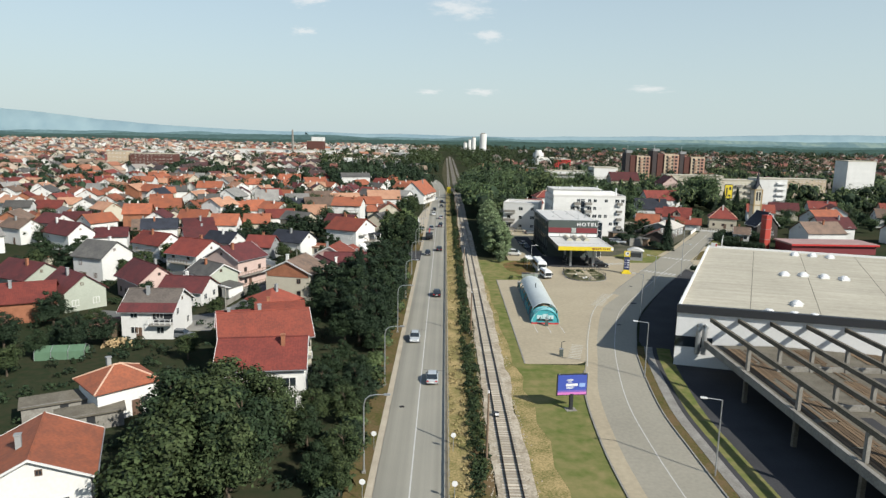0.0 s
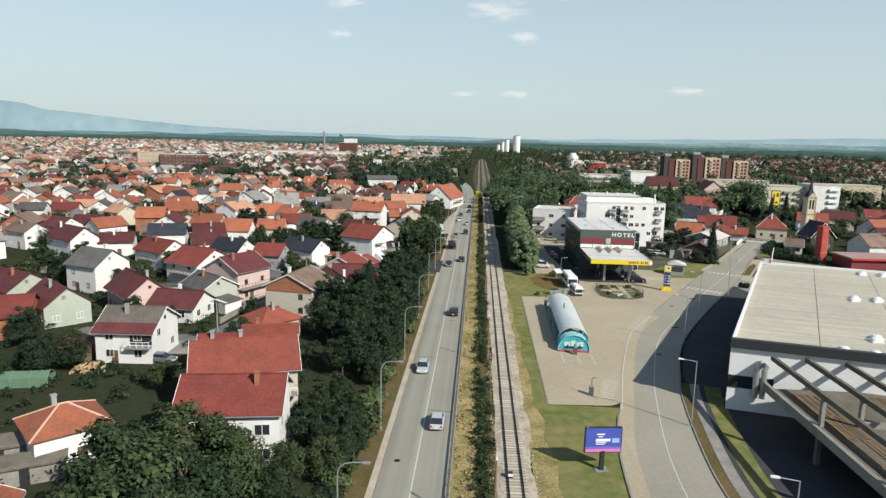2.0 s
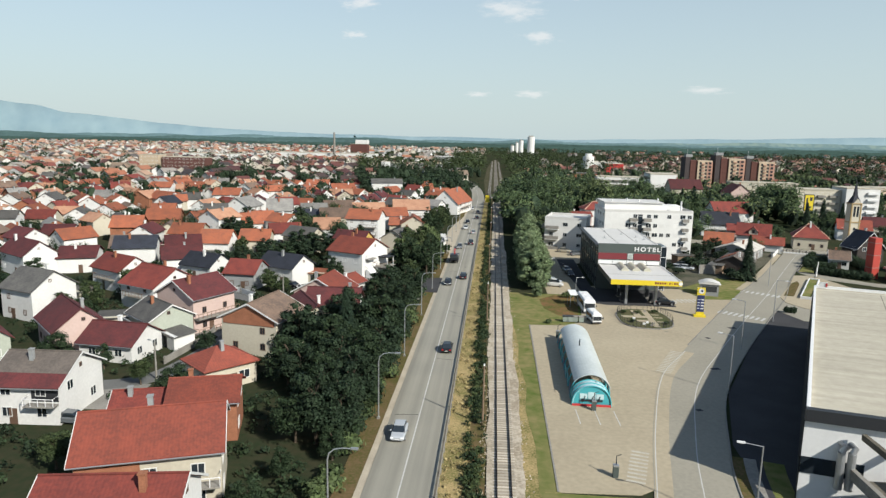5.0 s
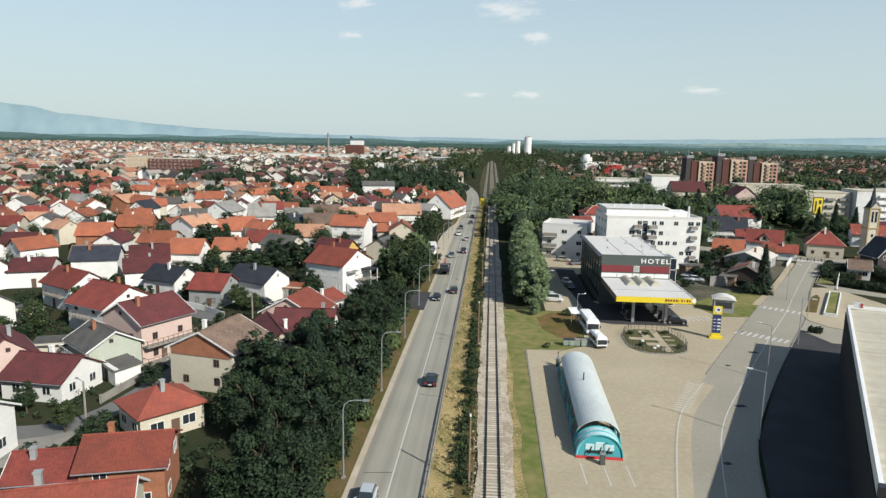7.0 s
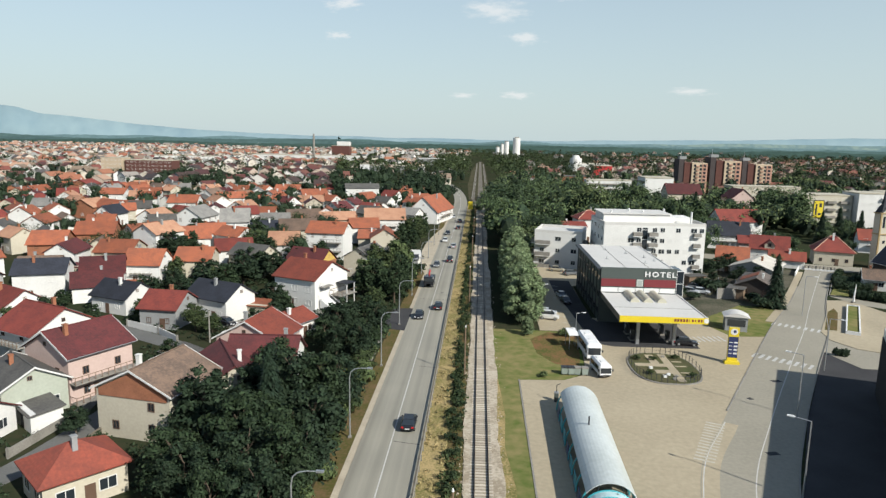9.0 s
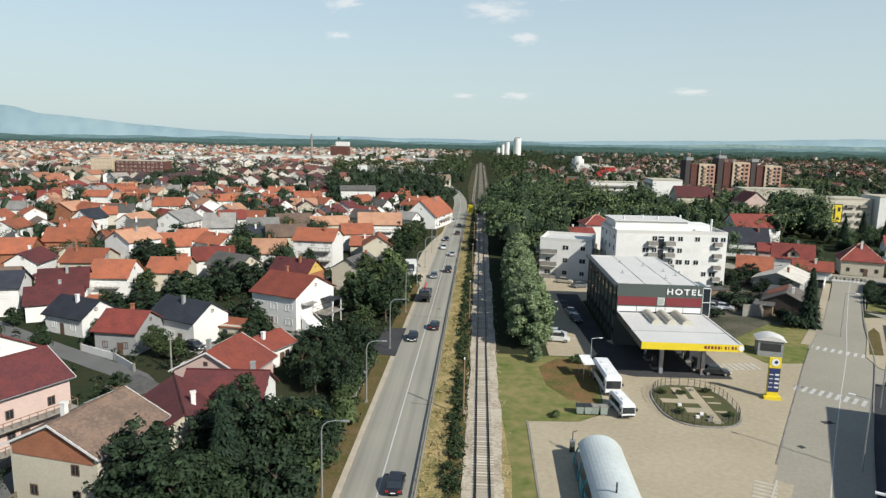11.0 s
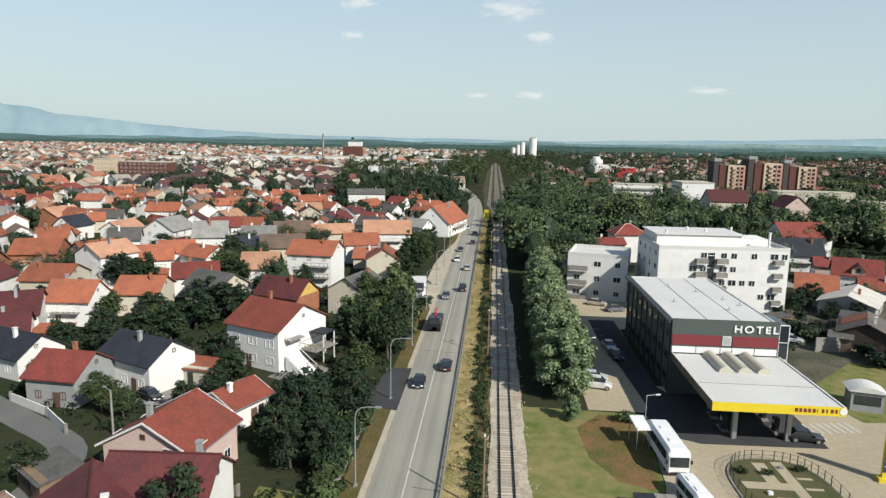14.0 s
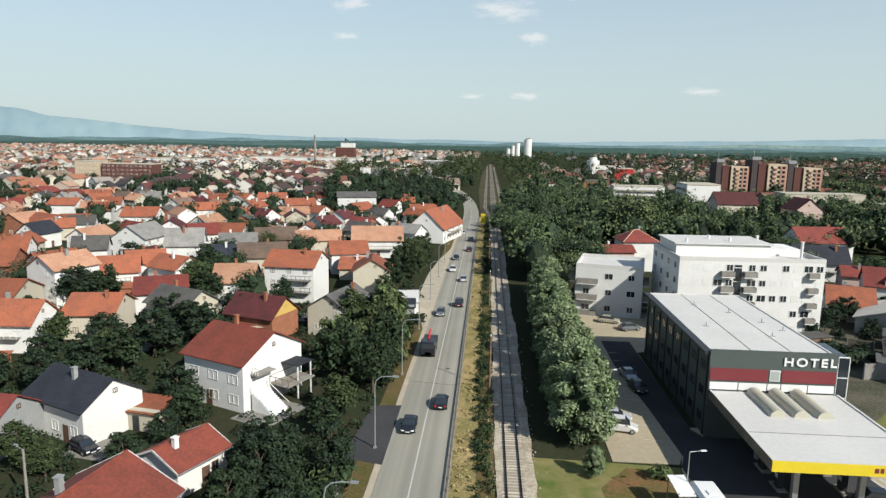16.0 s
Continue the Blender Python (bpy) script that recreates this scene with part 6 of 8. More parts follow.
def bus(x, y, turn, L, hw, top, label, name):
    e = tagged(empty(name, x, y, 0.06, turn), label, name.split("_")[-1])
    loft([ring(-L, hw * 0.93, 0.4, top * 0.8, 0.2), ring(-L + 0.25, hw, 0.3, top - 0.12, 0.25), ring(-L + 0.7, hw, 0.3, top, 0.28), ring(L - 0.4, hw, 0.3, top, 0.28), ring(L, hw * 0.96, 0.38, top - 0.2, 0.25)]).make("body", WHITE_P, e)
    z0, z1 = top * 0.5, top * 0.84
    n = max(2, int(L / 0.9))
    for sx in (-1, 1):
        for k in range(n):
            a, b = -L + 0.8 + (2 * L - 1.3) * k / n, -L + 0.8 + (2 * L - 1.3) * (k + 1) / n
            Solid().box(sx * hw - 0.02, sx * hw + 0.02, a + 0.05, b - 0.05, z0, z1).make("side_window", GLASS, e)
        Solid().box(sx * (hw - 0.35) - 0.2, sx * (hw - 0.35) + 0.2, -L - 0.02, -L + 0.1, 0.6, 0.8).make("headlight", LAMP_W, e)
        Solid().box(sx * (hw - 0.2) - 0.12, sx * (hw - 0.2) + 0.12, L - 0.1, L + 0.02, 0.7, 1.1).make("tail_light", LAMP_R, e)
        Solid().box(sx * (hw + 0.15) - 0.12, sx * (hw + 0.15) + 0.12, -L + 0.1, -L + 0.2, z0, z0 + 0.4).make("mirror", DARK, e)
    Solid().box(-hw * 0.86, hw * 0.86, -L - 0.03, -L + 0.05, z0 * 0.78, top * 0.77).make("windscreen", GLASS, e)
    Solid().box(-hw * 0.8, hw * 0.8, -L - 0.04, -L + 0.04, 0.42, 0.62).make("bumper", DARK, e)
    for yy in (-L * 0.35, L * 0.4):
        Solid().box(-0.4, 0.4, yy - 0.4, yy + 0.4, top - 0.02, top + 0.1).make("roof_hatch", WHITE_P, e)
    wheels(e, hw - 0.12, (-L * 0.62, L * 0.58), 0.42)
    return e


bus(18.3, 176.9, 3, 4.3, 1.2, 3.0, "white coach with dark windows parked on the forecourt", "coach")
bus(18.6, 167.3, 8, 2.55, 0.95, 2.2, "white delivery van with dark windscreen parked on the forecourt", "van")

# dump truck waiting at the verge
tr = tagged(empty("dump_truck", -12.6, 226.0, 0.1, 0), "black truck cab with a red crane behind", "truck")
loft([ring(-3.4, 1.1, 0.6, 2.3), ring(-3.2, 1.2, 0.5, 2.7), ring(-1.5, 1.2, 0.5, 2.75)]).make("cab", PAINT["black"], tr)
Solid().box(-1.05, 1.05, -3.48, -3.3, 1.6, 2.4).make("windscreen", GLASS, tr)
Solid().box(-1.2, 1.2, -1.1, 3.6, 1.0, 1.9).make("load_box", DARK, tr)
Solid().tube([(0, -1.2, 1.2), (0, -1.2, 3.2), (0, 1.5, 3.4)], 0.2, 8).make("crane", RED_P, tr)
Solid().box(-0.5, 0.5, -3.4, 3.6, 0.6, 1.0).make("chassis", DARK, tr)
wheels(tr, 1.05, (-2.5, 1.6, 2.8), 0.48)

# ---- billboard, price pylon and small things on the forecourt ----
bb = tagged(empty("billboard", 9.45, 84.3, 0, 8), "blue advertising billboard on a dark steel post", "billboard")
Solid().box(-0.22, 0.22, -0.2, 0.2, 0, 2.3).make("post", DARK, bb)
Solid().box(-0.7, 0.7, -0.6, 0.6, -0.1, 0.12).make("foot", CONCRETE, bb)
Solid().box(-2.05, 2.05, -0.12, 0.12, 2.1, 5.0).make("frame", DARK, bb)
face = Solid().box(-1.95, 1.95, -0.16, -0.12, 2.2, 4.9).make("poster", plain("blue_poster", (0.045, 0.075, 0.33), 0.4), bb)
Solid().box(-1.95, 1.95, -0.17, -0.155, 2.2, 2.55).make("pink_band", plain("pink_print", (0.50, 0.16, 0.42), 0.4), face)
Solid().box(-1.95, 1.95, -0.168, -0.155, 2.55, 2.8).make("violet_band", plain("violet_print", (0.16, 0.10, 0.38), 0.4), face)
for x0, x1, z0, z1 in ((-0.75, 0.1, 4.15, 4.3), (-0.6, -0.1, 3.9, 4.0), (-0.85, 0.75, 3.4, 3.72), (-0.8, 0.3, 3.2, 3.3), (-0.8, 0.1, 3.05, 3.12)):
    Solid().box(x0, x1, -0.17, -0.155, z0, z1).make("text_bar", WHITE_P, face)
Solid().box(0.95, 1.75, -0.17, -0.155, 3.25, 3.75).make("pale_mark", plain("pale_blue_print", (0.25, 0.36, 0.62), 0.4), face)
for x in (-1.9, 1.9):
    Solid().tube([(x, -0.15, 5.0), (x, -0.6, 5.25)], 0.04, 5).make("spot_arm", WHITE_P, bb)

py = tagged(empty("price_pylon", 41.2, 174.3, 0.06, -8), "yellow and navy fuel price pylon sign", "sign")
Solid().box(-1.15, 1.15, -0.6, 0.6, 0, 0.45).make("plinth", YELLOW_P, py)
Solid().box(-0.78, 0.78, -0.22, 0.22, 0.45, 6.1).make("pylon", YELLOW_P, py)
Solid().box(-0.74, 0.74, -0.26, -0.22, 1.1, 4.6).make("price_panel", BLUE_P, py)
for k in range(4):
    Solid().box(-0.65, -0.15, -0.28, -0.26, 1.75 + 0.62 * k, 1.85 + 0.62 * k).make("label_bar", WHITE_P, py)
    Solid().box(0.1, 0.65, -0.28, -0.26, 1.68 + 0.62 * k, 1.92 + 0.62 * k).make("price_bar", WHITE_P, py)
Solid().tube([(0, -0.27, 5.45), (0, -0.22, 5.45)], 0.55, 20).make("round_mark", WHITE_P, py)
Solid().tube([(0.1, -0.29, 5.5), (0.1, -0.26, 5.5)], 0.25, 12).make("mark_centre", BLUE_P, py)

isl = tagged(empty("planted_island", 29.2, 170.6, 0.06), "oval fenced planting bed with paths and white stones", "flower bed", kind="structure")
oval = [(5.1 * math.copysign(abs(math.cos(a)) ** 0.75, math.cos(a)), 7.0 * math.copysign(abs(math.sin(a)) ** 0.75, math.sin(a))) for a in (math.tau * k / 40 for k in range(40))]
Solid().prism([(x * 1.05, y * 1.05) for x, y in oval], -0.1, 0.14).make("kerb", CONCRETE, isl)
Solid().prism(oval, 0.1, 0.2).make("soil", mat("bed_soil", (0.085, 0.07, 0.035), 1.0, 0.4, 0.4, 4, 0.4, tint=(0.05, 0.065, 0.02)), isl)
for x0, x1, y0, y1 in ((0.6, 1.8, -6.4, 6.4), (-4.3, 0.6, 0.2, 1.6), (-1.6, -0.2, 1.6, 6.0), (2.0, 3.6, 2.6, 3.0), (2.0, 3.8, 0.4, 0.8), (2.0, 3.6, -2.6, -2.2), (-1.8, 0.6, -3.0, -1.4)):
    Solid().box(x0, x1, y0, y1, 0.19, 0.235).make("path_slab", PAVING, isl)
for k, (x, y) in enumerate(((-0.2, -3.6), (0.8, -4.4), (-1.0, -4.6), (0.2, -5.6), (-2.2, -0.8), (1.2, 4.9))):
    Solid().box(x - 0.24, x + 0.24, y - 0.2, y + 0.2, 0.2, 0.5).make("white_stone", CONCRETE if k % 2 else WHITE_P, isl)
fp = None
for x, y in oval:
    if fp is None:
        fp = Solid().box(-0.035, 0.035, -0.035, 0.035, 0.1, 1.35).make("fence_post", DARK, isl)
        fp.location = (x, y, 0)
    else:
        attach("fence_post", fp.data, isl).location = (x, y, 0)
for z in (0.75, 1.25):
    Solid().tube([(x, y, z) for x, y in oval + oval[:1]], 0.02, 4).make("fence_wire", DARK, isl)
for x, y in ((-3, -3.5), (-3.4, 3.6), (3.2, 4.4), (3.3, -4.2), (-0.9, 3.4)):
    plant(BUSHES[1], 29.2 + x, 170.6 + y, 0.7, 1.0, 0.2)

BIN = plain("grey_green_bin", (0.22, 0.26, 0.23), 0.6)
for k, x in enumerate((12.9, 13.9, 14.9, 16.0)):
    b = tagged(empty("waste_container", x, 166.2, 0.05, rnd.uniform(-8, 8)), "grey-green waste container with a lid on wheels", "waste container", "bins by the lawn")
    loft([[(-0.42, -0.38, 0.15), (0.42, -0.38, 0.15), (0.42, 0.38, 0.15), (-0.42, 0.38, 0.15)], [(-0.5, -0.48, 1.15), (0.5, -0.48, 1.15), (0.5, 0.48, 1.15), (-0.5, 0.48, 1.15)]]).make("tub", BIN, b)
    Solid().box(-0.53, 0.53, -0.52, 0.5, 1.15, 1.3).make("lid", CONCRETE if k > 1 else DARK, b)
    for sx in (-0.3, 0.3):
        Solid().tube([(sx - 0.05, -0.3, 0.1), (sx + 0.05, -0.3, 0.1)], 0.1, 8).make("wheel", TYRE, b)

ks = tagged(empty("kiosk", 49.6, 195.2, 0.06, -14), "small grey kiosk with a curved white roof on grass", "kiosk")
Solid().box(-2, 2, -1.6, 1.6, 0, 2.8).make("wall", WALL["grey"], ks)
arcp = [(-2.4 + 4.8 * k / 10, 2.8 + 0.75 * math.sin(math.pi * k / 10)) for k in range(11)]
s = Solid()
s.add([(x, y, z) for y in (-1.9, 1.9) for x, z in arcp], [(k, k + 1, 12 + k, 11 + k) for k in range(10)] + [tuple(range(11))[::-1], tuple(range(11, 22)), (0, 11, 21, 10)])
s.make("roof", WHITE_ROOF, ks)
Solid().box(-1.6, 1.6, -1.66, -1.6, 1.0, 2.3).make("window", GLASS, ks)
sheet("lawn", [(44, 200.5), (47, 190), (53.5, 190.5), (60, 201.5), (66, 213), (58, 215)], 0.075, GRASS, 0.2, "small lawn round the kiosk", "lawn")

YARD_SOIL = mat("trodden_earth", (0.1, 0.088, 0.062), 1.0, 0.4, 0.2, 3.0, 0.3, tint=(0.03, 0.036, 0.018), hard=0.18)
sheet("yard", [(41, 201), (47, 201.5), (57, 214), (66, 217), (92, 258), (84, 268), (60, 262), (59, 241), (40.5, 240)], 0.03, YARD_SOIL, 0.2, "trodden earth yard with weeds behind the hotel", "yard")
for xx, yy, L, W, hh, t, m in ((57.4, 221.0, 4.8, 0.15, 2.6, 8, CONCRETE), (60.5, 223.5, 5, 3.5, 2.4, 62, WOOD), (54.5, 236, 5, 3, 2.5, 20, WOOD), (70, 238, 6, 4, 2.6, 60, OLDCON), (63, 236.5, 4, 0.15, 1.8, -28, OLDCON)):
    y_s = tagged(empty("yard_shed" if W > 1 else "fence_panel", xx, yy, 0, t), "weathered lean-to shed with a dark roof" if W > 1 else "pale sheet fence panel in a yard", "shed" if W > 1 else "fence")
    Solid().box(-L / 2, L / 2, -W / 2, W / 2, -0.1, hh).make("wall", m, y_s)
    if W > 1:
        Solid().box(-L / 2 - 0.3, L / 2 + 0.3, -W / 2 - 0.3, W / 2 + 0.3, hh, hh + 0.12).make("roof", ROOF["slate"] if L > 4.5 else ROOF["rust"], y_s)
    else:
        for q in (-L / 2, L / 2):
            Solid().box(q - 0.08, q + 0.08, -0.12, 0.12, -0.1, hh + 0.1).make("post", STEEL, y_s)
for xx, yy, hh in ((62.6, 248, 5), (66.5, 252, 5.5), (70, 255, 6), (60.5, 240, 3.5), (57.5, 243, 4), (73.5, 243, 4.5), (79, 256, 5), (47, 224, 2.2), (49, 219, 1.8), (62, 213, 2.4)):
    plant(TREES[2] if hh > 3 else BUSHES[3], xx, yy, hh, 1.15)
shed = at(67.0, 227.6)
v = [(x, y, z) for x in (-1.2, 3.6) for y, z in ((0.1, 4.92), (4.0, 3.1), (4.0, 3.22), (0.1, 5.04))]
Solid().add(v, [(3, 2, 1, 0), (4, 5, 6, 7), (0, 1, 5, 4), (1, 2, 6, 5), (2, 3, 7, 6), (3, 0, 4, 7)]).make("tile_patch", ROOF["orange"], shed, "orange tiles on part of the weathered roof")
for xx, yy, hh in ((57, 228, 2.8), (60, 231, 3.4), (55.5, 231.5, 2.6), (62.5, 219, 2.0), (66, 240, 3.8), (69.5, 245, 4.0), (81.5, 262.5, 4.2), (61, 226.5, 2.4)):
    plant(TREES[2] if hh > 3 else BUSHES[3], xx, yy, hh, 1.2)
car(53.1, 226.1, 70, "silver", 0.04, "hatchback")
car(46.5, 232, 100, "grey", 0.04, "estate")

sh = tagged(empty("bus_shelter", 15.9, 180.2, 0.06, 6), "open shelter with a white sheet roof", "shelter")
m = Matrix.Translation((0, 0, 2.7)) @ Matrix.Rotation(radians(8), 4, 'X')
Solid().box(-0.85, 0.85, -1.6, 1.6, 0, 0.1, m).make("roof", WHITE_P, sh)
for x in (-0.75, 0.75):
    for y in (-1.4, 1.4):
        Solid().box(x - 0.04, x + 0.04, y - 0.04, y + 0.04, 0, 2.75).make("post", STEEL, sh)

for x, y in ((11.9, 105.6), (10.4, 155.2), (12.2, 123.2)):
    vac = tagged(empty("vacuum_post", x, y, 0.06), "dark vacuum cleaner post of the car wash", "vacuum post", "vacuum posts")
    Solid().box(-0.28, 0.28, -0.25, 0.25, 0, 1.25).make("body", GREY_CLAD, vac)
    Solid().tube([(0, 0, 1.2), (0, 0, 2.4), (0.5, 0, 2.6)], 0.05, 6).make("hose_arm", DARK, vac)
    Solid().box(-0.3, 0.3, -0.27, 0.27, 1.25, 1.4).make("cap", STEEL, vac)
for x in (9.9, 12.4, 14.9):
    strip("bay_line", [(x, 118.6), (x - 0.1, 123.2)], 0.06, 0.06, 0.066, LINE, 0.003, "white parking bay line", "marking")
for k in range(9):
    strip("bay_line", [(16.2 + 0.1 * k, 196 + 4.2 * k), (18.4 + 0.1 * k, 195.6 + 4.2 * k)], 0.06, 0.06, 0.070, LINE, 0.003, "white parking bay line", "marking")
for x, y in ((-12.8, 84), (-9.0, 218)):
    tagged(Solid().prism([(x + 0.35 * math.cos(a), y + 0.35 * math.sin(a)) for a in (math.tau * k / 16 for k in range(16))], 0.09, 0.108).make("manhole_cover", RAIL), "dark iron manhole cover in the asphalt", "manhole", kind="structure")
sw = tagged(empty("switch_box", -0.6, 81.6, 0.15), "small black and white point lever box at the rail", "switch box")
Solid().box(-0.35, 0.35, -0.3, 0.3, 0, 0.5).make("box", DARK, sw)
Solid().box(-0.15, 0.35, -0.34, -0.3, 0.2, 0.5).make("plate", WHITE_P, sw)
for y in (61.5, 72):
    for x in (-15.2, -6.2):
        dsg = tagged(empty("delineator", x, y), "round white sign on a thin post beside the road", "sign", "road delineators")
        Solid().tube([(0, 0, 0), (0, 0, 1.9)], 0.035, 6).make("post", STEEL, dsg)
        Solid().tube([(0, -0.03, 2.0), (0, 0.0, 2.0)], 0.3, 16).make("disc", WHITE_P, dsg)
ysg = tagged(empty("yellow_board", -5.0, 393, 0), "tall yellow board beside the railway", "sign")
Solid().box(-1.05, 1.05, -0.1, 0.1, 1.6, 5.4).make("board", YELLOW_P, ysg)
for x in (-0.8, 0.8):
    Solid().box(x - 0.08, x + 0.08, 0.1, 0.26, -0.1, 5.3).make("post", STEEL, ysg)

# hall surroundings on the far side
RED_T = plain("orange_red_panel", (0.32, 0.035, 0.022), 0.6)
rt = tagged(empty("red_tower", 101.4, 223, 0, 18), "tall red advertising tower with thin pale seams", "tower")
Solid().box(-1.15, 1.15, -1.15, 1.15, -0.2, 11.2).make("tower", RED_T, rt)
for z in (3.0, 6.4, 9.8):
    Solid().box(-1.18, 1.18, -1.18, 1.18, z, z + 0.12).make("seam", CONCRETE, rt)
Solid().box(1.15, 1.9, -0.5, 0.5, 0, 7.2).make("side_panel", WALL["cream"], rt)
rl = tagged(empty("red_store", 101, 212, 0, 2), "long low red store with a dusty pink roof", "building")
Solid().box(4, 32, 0, 10, -0.2, 2.9).make("wall", RED_CLAD, rl)
Solid().box(3.5, 32.5, -0.8, 10.5, 2.9, 3.4).make("roof", mat("dusty_pink_roof", (0.33, 0.22, 0.205), 0.85, 0.25, 0.3, 3.0, 0.1), rl)
Solid().box(3.5, 32.5, -0.85, -0.8, 2.75, 3.3).make("fascia", RED_P, rl)
pl = tagged(empty("planter_wall", 77.2, 204.7, 0.15, -28.5), "long low white planter wall round a strip of grass", "planter", kind="structure")
for a in ((-1.25, 1.25, -12.6, -12.35), (-1.25, 1.25, 12.35, 12.6), (-1.25, -1.0, -12.35, 12.35), (1.0, 1.25, -12.35, 12.35)):
    Solid().box(*a, -0.1, 0.6).make("wall", WHITE_P, pl)
Solid().box(-1.0, 1.0, -12.35, 12.35, -0.1, 0.4).make("grass", GRASS, pl)
wp = tagged(empty("marker_pole", 85.9, 220.6, 0.14), "white leaning marker pole on the pavement", "pole")
Solid().tube([(0, 0, 0), (0.1, 0.1, 2.2), (0.35, 0.2, 4.3)], [0.22, 0.18, 0.08], 8).make("shaft", WHITE_P, wp)
Solid().box(-0.35, 0.35, -0.35, 0.35, -0.1, 0.3).make("foot", CONCRETE, wp)
ef = tagged(empty("end_fence", 94.6, 262.0, 0.06, -20.5), "dark railing on a white base across the street's end", "fence")
Solid().box(0, 7.6, -0.15, 0.15, 0, 0.4).make("base", WHITE_P, ef)
for z in (0.75, 1.15):
    Solid().box(0, 7.6, -0.04, 0.04, z, z + 0.08).make("rail", DARK, ef)
for k in range(9):
    Solid().box(0.95 * k - 0.16, 0.95 * k + 0.16, -0.12, 0.12, 0.4, 1.2).make("post", DARK if k % 2 else CONCRETE, ef)
gw = tagged(empty("garden_wall", 87.6, 251.0, 0.05, 61), "low white garden wall along the street", "wall", kind="structure")
Solid().box(0, 12.0, 0.6, 0.85, -0.1, 1.1).make("wall", WALL["white"], gw)
rs = tagged(empty("roof_sign", 58.2, 161.4, 9.94, -28), "small white and red sign frame on the hall's corner", "sign")
Solid().box(-0.25, 1.1, -0.1, 0.05, 0, 0.9).make("board", WHITE_P, rs)
Solid().box(0.75, 1.05, -0.16, -0.1, 0.1, 0.8).make("red_field", RED_P, rs)
for x in (0.1, 0.9):
    Solid().tube([(x, 0.05, 0.8), (x, 0.5, 0.0)], 0.05, 5).make("strut", STEEL, rs)


def hedge(points, wide, height, leaf, label, seed):
    """A clipped hedge of leaves along a line, round a core darkened as inner shade."""
    rng = np.random.default_rng(seed)
    blobs, core = [], Solid()
    for (ax, ay), (bx, by) in zip(points, points[1:]):
        n = max(1, int(math.hypot(bx - ax, by - ay) / (0.55 * wide)))
        for k in range(n + 1):
            x, y = ax + (bx - ax) * k / n, ay + (by - ay) * k / n
            h = height * rng.uniform(0.88, 1.1)
            blobs.append((x, y, h * 0.5, wide * 0.62, wide * 0.62, h * 0.52))
            core.lump(x, y, h * 0.46, wide * 0.52, wide * 0.52, h * 0.46, rng)
    e = tagged(empty("hedge", *points[0], 0), label, "hedge")
    m = e.matrix_basis.inverted()
    pts = leaf_cloud(rng, blobs, 260 * len(blobs), 0.2) + np.array(m.translation)
    crown = quads("foliage", pts, leaf, e)
    inner = core.make("inner_foliage", LEAF[2], crown, "core lumps with inner shade put into their dark green")
    inner.location = m.translation
    return e


hedge([(90.2, 235.6), (97.0, 234.2)], 2.2, 2.4, LEAF[2], "tall dark clipped hedge beside a small lawn", 61)
hedge([(92.6, 240.6), (98.4, 242.5)], 3.0, 2.6, LEAF[2], "dense dark hedge behind another hedge", 62)
hedge([(95.4, 246.6), (101.2, 255.6)], 1.6, 1.7, LEAF[0], "dark green hedge along the street", 63)
hedge([(88.6, 226.2), (93.5, 222.6), (99, 219.4)], 2.0, 2.2, LEAF[2], "long dark hedge along a lane", 64)
hedge([(103.5, 227), (106.5, 240), (107, 246)], 3.0, 3.0, LEAF[0], "overgrown dark green hedge before a dark-walled house", 65)
hedge([(61.2, 180.6), (62.6, 180.0)], 0.8, 1.2, LEAF[2], "small dark clipped bushes at the corner", 66)

# church
TRIM = mat("ochre_trim", (0.33, 0.24, 0.12), 0.85, 0.15, 0.3, 3.0, 0.05)
ch = tagged(empty("church", 118.7, 268.5, 0, 4), "pale yellow church tower with a dark pointed spire", "church")
Solid().box(-1.55, 1.55, -1.55, 1.55, -0.2, 16.6).make("tower", WALL["cream"], ch)
for sx in (-1.5, 1.5):
    Solid().box(sx - 0.2, sx + 0.2, -1.68, -1.3, -0.2, 16.4).make("corner_trim", TRIM, ch)
for z in (10.2, 16.4):
    Solid().box(-1.8, 1.8, -1.8, 1.8, z, z + 0.3).make("cornice", TRIM, ch)
Solid().add([(-1.5, -1.5, 16.7), (1.5, -1.5, 16.7), (1.5, 1.5, 16.7), (-1.5, 1.5, 16.7), (-0.55, -0.55, 19.2), (0.55, -0.55, 19.2), (0.55, 0.55, 19.2), (-0.55, 0.55, 19.2), (0, 0, 24.6)], [(3, 2, 1, 0), (0, 1, 5, 4), (1, 2, 6, 5), (2, 3, 7, 6), (3, 0, 4, 7), (4, 5, 8), (5, 6, 8), (6, 7, 8), (7, 4, 8)]).make("spire", ROOF["navy"], ch)
Solid().add([(-1.3, -1.7, 16.7), (1.3, -1.7, 16.7), (0, -1.7, 18.3), (-1.3, -1.2, 16.7), (1.3, -1.2, 16.7), (0, -1.0, 18.3)], [(0, 1, 2), (5, 4, 3), (1, 4, 5, 2), (0, 2, 5, 3)]).make("gablet", WALL["cream"], ch)
for q in (-0.55, 0.55):
    Solid().box(q - 0.32, q + 0.32, -1.62, -1.55, 12.2, 15.6).make("belfry_opening", GLASS, ch)
Solid().box(-0.35, 0.35, -1.62, -1.55, 7.6, 8.5).make("window", GLASS, ch)


